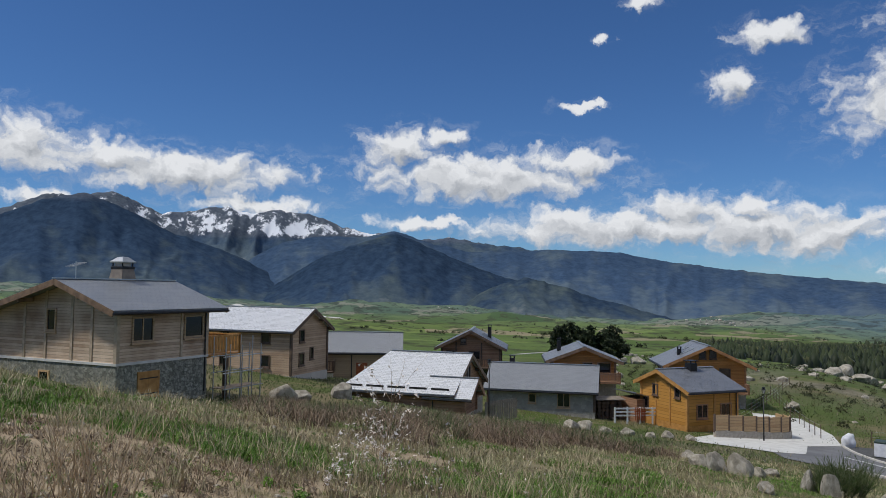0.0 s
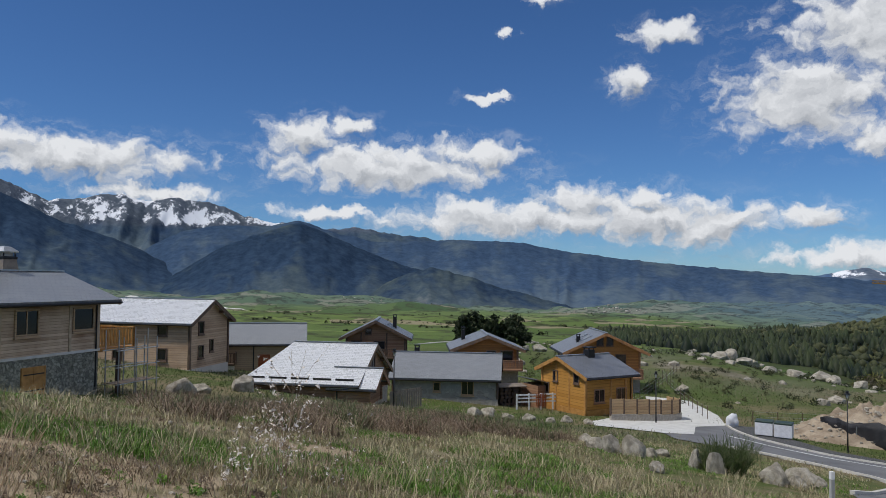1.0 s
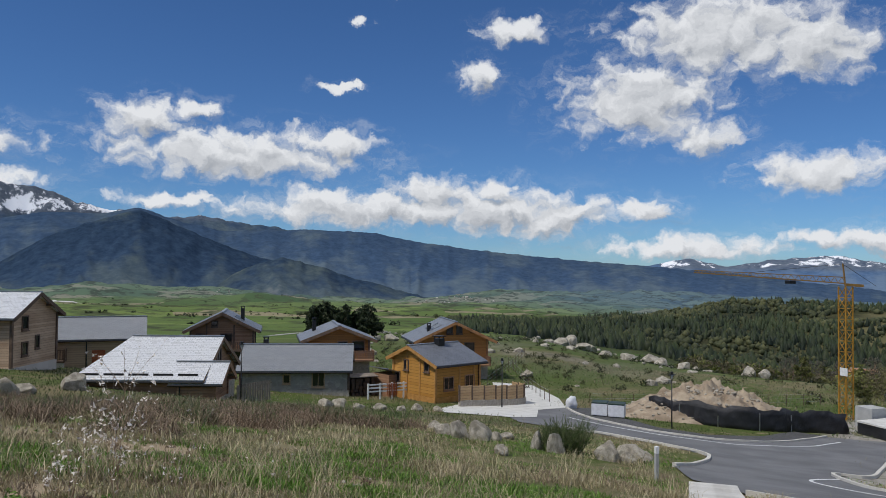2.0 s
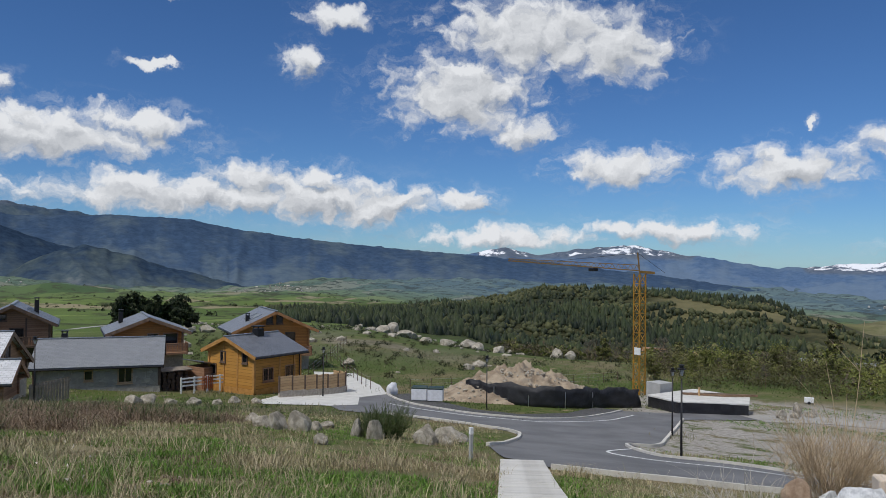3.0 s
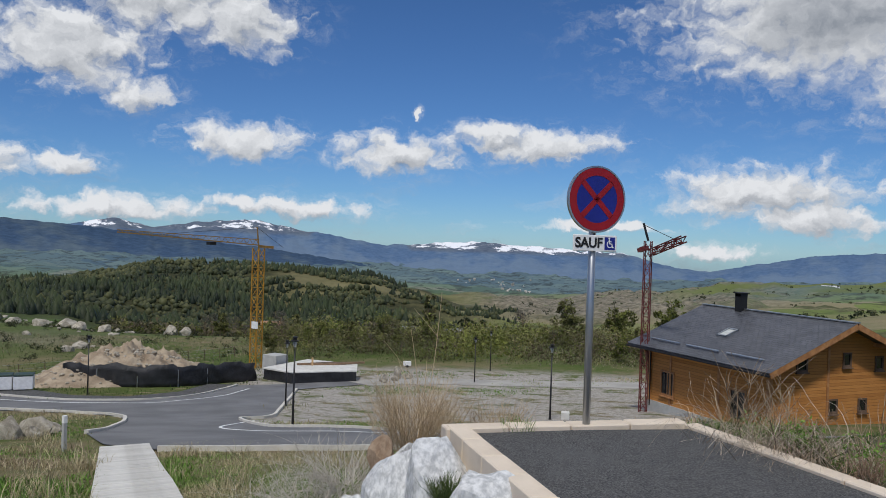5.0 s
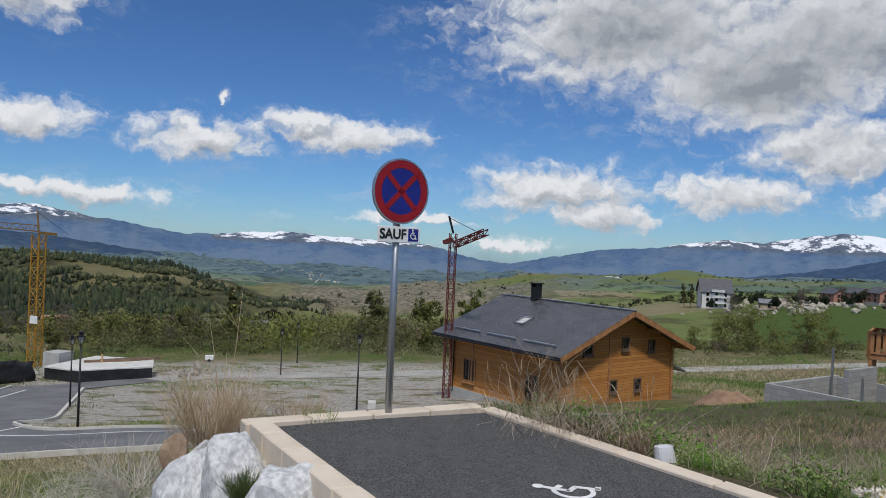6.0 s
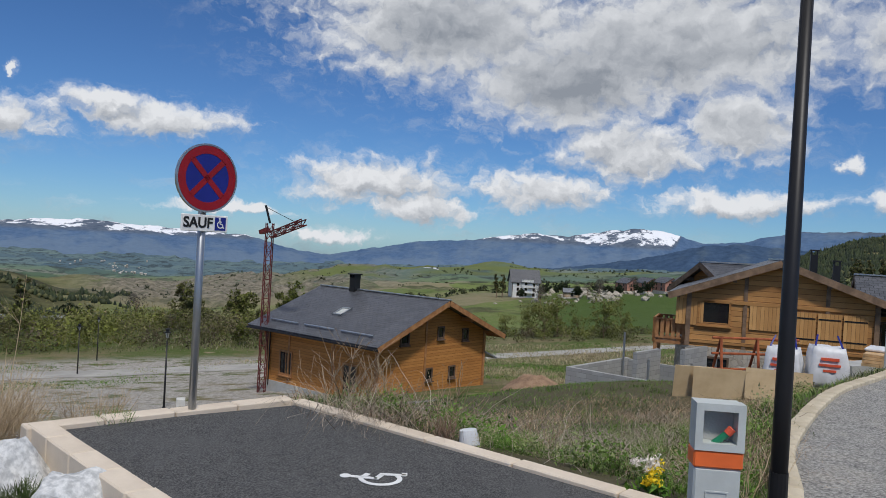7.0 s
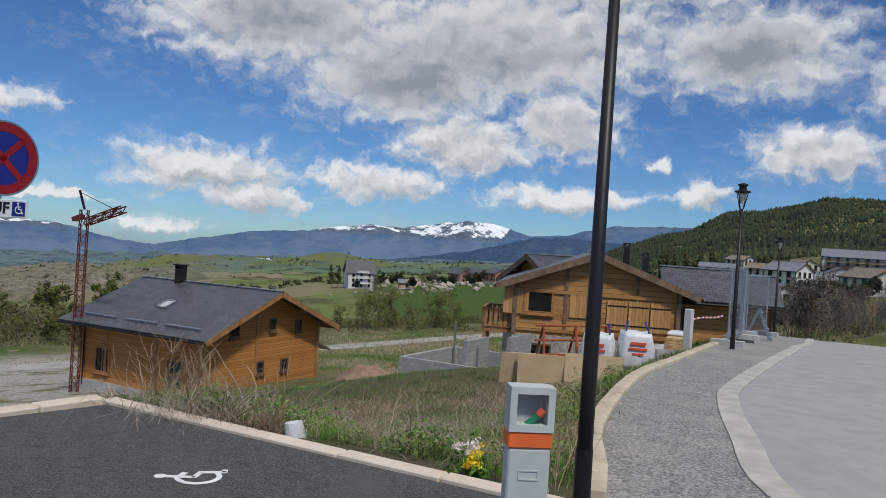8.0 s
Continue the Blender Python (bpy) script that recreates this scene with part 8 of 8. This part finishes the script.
wild_shrub("dead_reeds", "pale dead reeds leaning over the verge", 6.1, 4.9, 190, 0.85, 3.0, 10, 1, 1.0, 0.0055, 0.10, category="reeds", spread=0.45, z=-0.98, mat="reed", droop=0.16)
wild_shrub("tall_stalk", "two tall dry plant stalks", 8.05, 4.7, 3, 1.75, 0.1, 11, 3, 0.95, 0.008, 0.03, category="weeds", spread=0.15, z=-0.7)
for i, (px, py, h, n) in enumerate(((10.2, 1.4, 1.5, 26), (9.6, 0.5, 1.35, 30), (10.6, 0.4, 1.6, 20), (9.9, -0.4, 1.0, 26), (11.2, 2.2, 1.3, 14), (10.8, -0.8, 1.1, 26), (9.2, 1.3, 1.0, 20))):
    wild_shrub("dead_shrub", "leafless tan shrub with forked branches", px, py, max(5, n // 3), h * 1.2, 0.75, 20 + i, 20, 0.5, 0.009, 0.18, category="shrub", spread=0.3)
wild_shrub("seed_weed", "thin forked weed beside the pedestal", 5.6, -2.0, 7, 0.9, 0.35, 31, 4, 0.8, 0.004, 0.1, category="weeds", spread=0.15)
wild_shrub("seed_weed", "dark seeded weed beside the bucket", 7.22, 0.10, 26, 0.36, 0.5, 32, 4, 0.0, 0.005, 0.1, category="weeds", spread=0.08)
wild_shrub("seed_weed", "tall dry weed before the plywood", 17.5, -7.0, 9, 1.1, 0.5, 33, 5, 0.7, 0.006, 0.1, category="weeds", spread=0.2)
for i, (px, py, h) in enumerate(((14.8, 28.4, 1.7), (14.2, 28.0, 1.3))):
    wild_shrub("juniper_bush", "ragged dark bush growing out of the boulders", px - 0.2, py - 0.9, 120, h * 0.95, 0.8, 40 + i, 4, 0.1, 0.02, 0.12, category="bush", spread=0.6, mat="blade_dark")
wild_shrub("thyme_shrublet", "dark green shrublet growing between the boulders", 5.50, 3.0, 150, 0.24, 0.8, 51, 3, 0.0, 0.0045, 0.1, z=-0.36, mat="blade_dark", spread=0.1)
wild_shrub("weed_tuft", "green weed tuft at the foot of the sign", 7.0, 3.1, 80, 0.18, 1.0, 52, 1, 0.15, 0.0035, 0.12, z=-0.12, mat="blade", spread=0.16, category="weeds")
wild_shrub("weed_tuft", "small green weed tuft in the kerb joint", 5.75, 3.85, 40, 0.12, 1.0, 53, 1, 0.1, 0.003, 0.12, z=-0.72, mat="blade", spread=0.1, category="weeds")


def leaf_cloud(centres, radii, per, size, rng, squash=0.8):
    """Many small leaf triangles in clumps round the given centres."""
    c = np.repeat(np.asarray(centres, float), per, axis=0)
    r = np.repeat(np.asarray(radii, float), per)
    d = rng.normal(0, 1, (len(c), 3))
    d /= np.linalg.norm(d, axis=1)[:, None]
    p = c + d * (r * rng.uniform(0.35, 1.0, len(c)) ** 0.6)[:, None] * np.array([1, 1, squash])
    v = (p[:, None, :] + rng.normal(0, size, (len(c), 3, 3))).reshape(-1, 3)
    t = np.arange(len(v)).reshape(-1, 3)
    # random tone with painted top light: upward leaves of each clump lighter
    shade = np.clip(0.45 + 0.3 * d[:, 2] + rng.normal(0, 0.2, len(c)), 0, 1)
    return v, t, np.repeat(shade, 3)


def tree(name, label, high, spread, leaf, seed, clumps=34, per=46, size=0.13, bare_trunk=0.25, dry=0.1, squash=0.9, category="tree", limbs=7, crown_low=0.3):
    """A tapered trunk with limbs and a ragged crown of small leaves."""
    rng, g = random.Random(seed), np.random.default_rng(seed)
    verts, tris, centres, radii = [], [], [], []
    trunk = stem_path((0, 0, -0.4), (0, 0, 1), high * 0.75, 0.05, rng, 8)
    add_stem(verts, tris, trunk, high * 0.022, high * 0.006)
    ends = [trunk[-1]]
    for i in range(limbs):
        q = trunk[rng.randint(2, 7)]
        a = i * 2.4 + rng.uniform(-0.4, 0.4)
        limb = stem_path(q, (math.cos(a), math.sin(a), rng.uniform(0.6, 1.3)), spread * rng.uniform(0.6, 1.0), 0.14, rng, 6)
        add_stem(verts, tris, limb, high * 0.010, high * 0.003)
        ends += [limb[-1], limb[4], limb[3]]
    for i in range(clumps):
        e = rng.choice(ends)
        off = Vector((rng.gauss(0, spread * 0.22), rng.gauss(0, spread * 0.22), rng.gauss(0, high * 0.10)))
        c = e + off
        c.z = max(c.z, high * crown_low)
        centres.append(tuple(c))
        radii.append(spread * rng.uniform(0.14, 0.32))
    ob = thing(name, label, category)
    tr = new("trunk", tri_mesh("trunk", verts, tris, "twig", tone=np.full(len(verts), 0.3), dry=np.full(len(verts), 0.15)))
    tr.parent = ob
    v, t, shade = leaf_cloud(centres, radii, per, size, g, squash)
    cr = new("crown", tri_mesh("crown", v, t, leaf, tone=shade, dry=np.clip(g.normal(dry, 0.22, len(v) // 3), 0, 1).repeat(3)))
    cr.parent = ob
    return ob


def plant(ob, az, r, s, rng, group):
    px, py = way_to(az, r)
    made = copy_thing(ob, pose(px, py, ground_z(px, py) - 0.1, 0, 0, rng.uniform(0, 360)) @ Matrix.Diagonal((s, s, s * rng.uniform(0.85, 1.2), 1)))
    return tagged(made, group=group)


rng = random.Random(21)
willows = [tree("willow_tree", "spring-green willow with a ragged thin crown", 9.5, 3.6, "leaf_green", 50 + i, 44, 70, 0.21, dry=0.05 + 0.2 * i, crown_low=0.10, limbs=11) for i in range(3)]
bare_tree = tree("bare_tree", "grey-brown tree still bare of leaves", 8.5, 3.2, "twig_haze", 61, 40, 34, 0.10, dry=0.6, crown_low=0.12, limbs=10)
pine = tree("pine_tree", "dark green pine with a broad crown", 6.0, 2.6, "leaf_dark", 71, 46, 56, 0.19, dry=0.05, squash=0.6, crown_low=0.35)
poplar = tree("poplar_tree", "slim upright poplar coming into leaf", 13, 1.6, "leaf_green", 81, 40, 40, 0.25, dry=0.6, crown_low=0.25)
young = tree("willow_tree", "young willow in pale spring leaf on the slope", 7.0, 3.2, "willow_leaf", 91, 52, 75, 0.085, dry=0.1, limbs=13, crown_low=0.06)
for i in range(90):
    az, r = rng.uniform(-82, -47), rng.uniform(90, 185)
    plant(rng.choice(willows) if rng.random() < (0.3 if -62 < az < -54 else 0.75) else bare_tree, az, r, rng.uniform(0.22, 0.36) * (r / 120) ** 0.5, rng, "valley trees")
for i in range(26):
    plant(rng.choice([bare_tree, willows[2]]), rng.uniform(-60, -41), rng.uniform(150, 300), rng.uniform(0.45, 0.8), rng, "valley trees")
for az, r, s in ((-96.3, 112, 1.0), (-97.3, 116, 0.85), (-95.2, 125, 0.7), (-100.7, 110, 0.95), (-93.4, 118, 0.5), (-98.8, 122, 0.5), (-102.0, 118, 0.55), (-91.5, 135, 0.45)):
    plant(young, az, r, s, rng, "slope willows")
for az, r, s in ((-9.4, 138, 0.95), (-10.7, 140, 1.05), (-11.7, 142, 1.1), (-12.6, 140, 0.85), (-13.3, 144, 0.6), (-8.7, 146, 0.6)):
    plant(pine, az, r, s, rng, "pine clump")
for az, r, s in ((-92.6, 330, 0.85), (-93.0, 332, 0.95), (-118.0, 420, 1.3), (-118.8, 425, 1.4), (-119.5, 430, 1.3), (-116.9, 420, 1.2), (-117.4, 430, 1.3), (-120.3, 440, 1.2)):
    plant(poplar, az, r, s, rng, "poplars")
for i in range(26):
    plant(rng.choice([bare_tree, bare_tree, pine]), rng.uniform(-131, -123.5), rng.uniform(52, 150), rng.uniform(0.35, 0.7), rng, "village trees")
for i in range(34):
    plant(rng.choice([pine, pine, bare_tree]), rng.uniform(-104, -93), rng.uniform(290, 420), rng.uniform(0.5, 1.0), rng, "plateau trees")
for ob in willows + [bare_tree, pine, poplar, young]:
    px, py = way_to(-77 + 3.5 * (willows + [bare_tree, pine, poplar, young]).index(ob), 160)
    ob.matrix_basis = pose(px, py, ground_z(px, py) - 0.1)


def wood(name, label, count, pick, low, high, mat, dry, seed, category="forest"):
    """A far wood: pointed conifers and round leafy crowns with ragged rims, all in one mesh."""
    g = np.random.default_rng(seed)
    az, r = pick(g, count)
    x, y = -np.sin(np.radians(az)) * r, np.cos(np.radians(az)) * r
    n, sides = len(x), 6
    z, h = land(x, y), low + (high - low) * g.uniform(0, 1, n) ** 1.8
    leafy_share = np.clip(dry + 2.6 * (fractal(x / 85 + 3, y / 85, 4) - 0.5), 0.03, 0.97)
    is_round = g.uniform(0, 1, n) < leafy_share
    h = np.where(is_round, h * 0.66, h) * (0.7 + 0.6 * fractal(x / 30, y / 30 + 9, 2))
    fat = np.where(is_round, g.uniform(0.45, 0.7, n), g.uniform(0.28, 0.46, n)) * h
    turn = g.uniform(0, 6.283, n)
    a = turn[:, None] + np.arange(sides) * 6.283 / sides
    verts = np.zeros((n, 2 * sides + 1, 3))
    for ring_i, (cone_r, ball_r, cone_z, ball_z) in enumerate(((1.0, 0.75, 0.04, 0.05), (0.62, 1.0, 0.42, 0.55))):
        rr = (fat * np.where(is_round, ball_r, cone_r))[:, None] * g.uniform(0.7, 1.25, (n, sides))
        zz = (h * np.where(is_round, ball_z, cone_z))[:, None] * g.uniform(0.7, 1.3, (n, sides))
        sl = slice(ring_i * sides, (ring_i + 1) * sides)
        verts[:, sl, 0], verts[:, sl, 1], verts[:, sl, 2] = x[:, None] + rr * np.cos(a + ring_i * 0.5), y[:, None] + rr * np.sin(a + ring_i * 0.5), z[:, None] + zz
    verts[:, -1] = np.stack([x, y, z + h], axis=1)
    one = []
    for i in range(sides):
        j = (i + 1) % sides
        one += [(i, j, sides + i), (j, sides + j, sides + i), (sides + i, sides + j, 2 * sides)]
    tris = (np.array(one)[None] + (np.arange(n) * (2 * sides + 1))[:, None, None]).reshape(-1, 3)
    # painted shading over varied tone: lower ring darkened, treetop lightened
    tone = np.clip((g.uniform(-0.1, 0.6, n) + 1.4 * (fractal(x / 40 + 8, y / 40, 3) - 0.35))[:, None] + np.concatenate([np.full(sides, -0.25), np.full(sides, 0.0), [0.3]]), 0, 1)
    dr = np.repeat(np.where(is_round, g.uniform(0.45, 1.0, n), g.uniform(0.0, 0.25, n)), 2 * sides + 1)
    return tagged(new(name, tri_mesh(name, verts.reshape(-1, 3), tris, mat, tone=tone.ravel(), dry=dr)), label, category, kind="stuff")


def on_hill(g, count):
    az, r = g.uniform(-66, -19, count), np.sqrt(g.uniform(290 ** 2, 730 ** 2, count))
    x, y = -np.sin(np.radians(az)) * r, np.cos(np.radians(az)) * r
    clump = fractal(x / 45, y / 45, 4)
    ok = (clump > 0.34 + 0.16 * smooth(-46, -56, az) * smooth(380, 520, r)) & (az < -19 - 6 * (r < 420))
    return az[ok], r[ok]


def on_village_hill(g, count):
    az, r = g.uniform(-152, -113, count), 420 + 960 * g.uniform(0, 1, count) ** 0.8
    x, y = -np.sin(np.radians(az)) * r, np.cos(np.radians(az)) * r
    ok = fractal(x / 60, y / 60, 3) + 0.42 * smooth(560, 820, r) > 0.53
    return az[ok], r[ok]


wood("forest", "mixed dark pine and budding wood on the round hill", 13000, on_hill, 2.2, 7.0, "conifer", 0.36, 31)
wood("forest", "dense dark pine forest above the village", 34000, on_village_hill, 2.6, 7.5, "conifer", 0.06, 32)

def thicket(name, label, count, pick, low, high, per, size, mat, dry, seed, category="bushes"):
    """Bushes and undergrowth: every bush a dome of leaf triangles, all in one mesh."""
    g = np.random.default_rng(seed)
    az, r = pick(g, count)
    x, y = -np.sin(np.radians(az)) * r, np.cos(np.radians(az)) * r
    h = low + (high - low) * g.uniform(0, 1, len(x)) ** 1.7
    i = np.repeat(np.arange(len(x)), per)
    d = g.normal(0, 1, (len(i), 3))
    d /= np.linalg.norm(d, axis=1)[:, None]
    d[:, 2] = np.abs(d[:, 2])
    p = np.stack([x, y, land(x, y)], axis=1)[i] + d * (h[i] * g.uniform(0.5, 1.1, len(i)))[:, None] * np.array([0.75, 0.75, 1.0])
    v = (p[:, None, :] + g.normal(0, 1, (len(i), 3, 3)) * (size * h[i])[:, None, None]).reshape(-1, 3)
    # light from above painted in: leaves lighten towards the dome's top
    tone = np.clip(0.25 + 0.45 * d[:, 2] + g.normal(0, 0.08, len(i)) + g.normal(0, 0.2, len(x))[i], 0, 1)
    dr = np.clip(g.normal(dry, 0.35, len(x))[i] + g.normal(0, 0.1, len(i)), 0, 1)
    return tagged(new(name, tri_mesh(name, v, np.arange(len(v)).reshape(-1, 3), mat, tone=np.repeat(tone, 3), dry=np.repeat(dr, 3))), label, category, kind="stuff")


def in_hedges(g, n):
    az, r = g.uniform(-36, 34, n * 6), 420 * 5.5 ** g.uniform(0, 1, n * 6)
    x, y = -np.sin(np.radians(az)) * r, np.cos(np.radians(az)) * r
    ok = np.abs(fractal(az * 0.11 + 3, np.log(r) * 8, 3) - 0.5) < 0.018
    return az[ok][:n], r[ok][:n]


def on_plateau(g, n):
    az, r = g.uniform(-108, -66, n * 3), g.uniform(420, 1400, n * 3)
    x, y = -np.sin(np.radians(az)) * r, np.cos(np.radians(az)) * r
    ok = fractal(x / 90, y / 90 + 8, 3) > 0.52
    return az[ok][:n], r[ok][:n]


def in_belt(lo, hi, cut):
    def pick(g, n):
        az, r = g.uniform(-82, -46, n * 4), g.uniform(86, 190, n * 4)
        f = fractal(az / 3.5 + 4, r / 60, 3)
        ok = (f > lo) & (f <= hi) & (g.uniform(0, 1, n * 4) < cut)
        return az[ok][:n], r[ok][:n]
    return pick


def on_sand(g, n):
    az, r = g.uniform(-20, 34, n * 5), 5.5 * 3.6 ** g.uniform(0, 1, n * 5)
    x, y = -np.sin(np.radians(az)) * r, np.cos(np.radians(az)) * r
    ok = (bare_sand(x, y) > 0.3) & (to_polygon(x, y, PLATFORM) > 0.3)
    return az[ok][:n], r[ok][:n]


thicket("moss_cushions", "low green and brown cushions dotted over the sand", 520, on_sand, 0.03, 0.13, 70, 0.14, "blade", 0.35, 71, "cushion plants")
thicket("moss_cushions", "small dead brown cushions dotted over the sand", 420, on_sand, 0.03, 0.12, 60, 0.16, "scrub", 0.4, 72, "cushion plants")
pebble_rng, pebbles = np.random.default_rng(73), bmesh.new()
for pa, pr in zip(*on_sand(pebble_rng, 420)):
    px, py = way_to(pa, pr)
    ps = 0.012 + 0.06 * pebble_rng.random() ** 3
    bmesh.ops.create_icosphere(pebbles, subdivisions=1, radius=ps, matrix=Matrix.Translation((px, py, ground_z(px, py) + ps * 0.2)) @ Matrix.Diagonal((1, 0.8, 0.6, 1)))
tagged(mesh_object("sand_pebbles", pebbles, "field_rock"), "scattered pale pebbles on the sandy slope", "pebbles", kind="stuff")


def by_the_bay(g, n):
    az, r = g.uniform(-114, -82, n * 4), 6.5 * 2.6 ** g.uniform(0, 1, n * 4)
    x, y = -np.sin(np.radians(az)) * r, np.cos(np.radians(az)) * r
    ok = (fractal(x * 0.45 + 11, y * 0.45, 3) > 0.46) & (to_polygon(x, y, PLATFORM) > 0.25)
    return az[ok][:n], r[ok][:n]


thicket("leafy_weeds", "low dark green leafy weeds beside the bay", 330, by_the_bay, 0.12, 0.36, 240, 0.042, "blade", 0.05, 70, "weeds")
thicket("leafy_weeds", "dense feathery green weeds along the kerb of the bay", 90, lambda g, n: (g.uniform(-103, -92, n), g.uniform(7.0, 7.9, n)), 0.10, 0.24, 420, 0.024, "blade", 0.02, 75, "weeds")
for i, (px, py, h) in enumerate(((7.75, -1.75, 0.46), (8.05, -1.95, 0.42), (8.7, -1.3, 0.5), (9.0, -2.5, 0.5), (8.1, 0.75, 0.4), (9.6, -3.1, 0.5))):
    wild_shrub("grass_tussock", "lush green grass tussock with pale dead tips", px, py, 260, h, 1.1, 80 + i, 0, 0.05 + 0.06 * (i % 3), 0.0045, 0.06, category="grass", spread=0.26, mat="blade", droop=0.10)
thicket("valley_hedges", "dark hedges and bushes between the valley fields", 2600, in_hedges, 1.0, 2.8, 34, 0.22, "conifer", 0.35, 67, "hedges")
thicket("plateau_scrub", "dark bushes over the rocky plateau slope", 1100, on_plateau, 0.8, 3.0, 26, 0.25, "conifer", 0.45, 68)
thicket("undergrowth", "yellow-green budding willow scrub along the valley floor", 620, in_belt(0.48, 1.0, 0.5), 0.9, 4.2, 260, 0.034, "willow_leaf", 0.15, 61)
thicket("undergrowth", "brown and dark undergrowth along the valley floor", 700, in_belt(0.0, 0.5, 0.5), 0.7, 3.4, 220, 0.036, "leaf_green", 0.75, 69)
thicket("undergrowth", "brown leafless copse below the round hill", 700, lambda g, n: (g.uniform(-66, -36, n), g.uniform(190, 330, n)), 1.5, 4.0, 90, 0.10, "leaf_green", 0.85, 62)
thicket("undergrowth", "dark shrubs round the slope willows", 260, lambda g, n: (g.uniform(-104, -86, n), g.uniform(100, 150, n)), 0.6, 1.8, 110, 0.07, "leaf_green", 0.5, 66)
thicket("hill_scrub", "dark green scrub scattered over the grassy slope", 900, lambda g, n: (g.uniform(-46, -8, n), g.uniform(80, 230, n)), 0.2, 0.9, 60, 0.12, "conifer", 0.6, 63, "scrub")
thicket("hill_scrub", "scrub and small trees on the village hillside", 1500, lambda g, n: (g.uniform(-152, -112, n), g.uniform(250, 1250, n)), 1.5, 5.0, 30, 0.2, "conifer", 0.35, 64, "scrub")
for i in range(9):
    px, py = way_to(-125.2 - 0.75 * i, 58 + 7 * (i % 3))
    wild_shrub("bare_bush", "large grey-brown leafless bush below the houses", px, py, 12, 3.2 + 0.9 * (i % 3), 0.5, 70 + i, 16, 0.6, 0.026, 0.14, category="bush", spread=0.9, mat="bare_wood")
thicket("garden_shrubs", "brown bare shrubs below the village houses", 110, lambda g, n: (g.uniform(-133, -121, n), g.uniform(50, 110, n)), 0.3, 1.0, 60, 0.1, "leaf_green", 0.6, 65, "shrubs")

flowers = thing("flower_clump", "clump of yellow and white flowers in the grass", "flowers", pose(5.95, -1.5, ground_z(5.95, -1.5)))
g = np.random.default_rng(77)
v, t, shade = leaf_cloud(g.normal(0, 0.07, (14, 3)) * np.array([1, 1, 0.4]) + np.array([0, 0, 0.17]), np.full(14, 0.035), 16, 0.011, g)
fl = new("yellow_petals", tri_mesh("yellow_petals", v, t, "petal_yellow", tone=shade, dry=np.zeros(len(v))))
fl.parent = flowers
v, t, shade = leaf_cloud(g.normal(0, 0.05, (9, 3)) * np.array([1, 1, 0.3]) + np.array([0.08, 0.06, 0.23]), np.full(9, 0.04), 18, 0.013, g)
fl = new("white_petals", tri_mesh("white_petals", v, t, "blossom", tone=shade, dry=np.zeros(len(v))))
fl.parent = flowers
v, t, shade = leaf_cloud(g.normal(0, 0.07, (16, 3)) * np.array([1, 1, 0.5]) + np.array([0, 0, 0.08]), np.full(16, 0.06), 22, 0.018, g)
fl = new("leaves", tri_mesh("leaves", v, t, "blade", tone=shade, dry=np.zeros(len(v))))
fl.parent = flowers
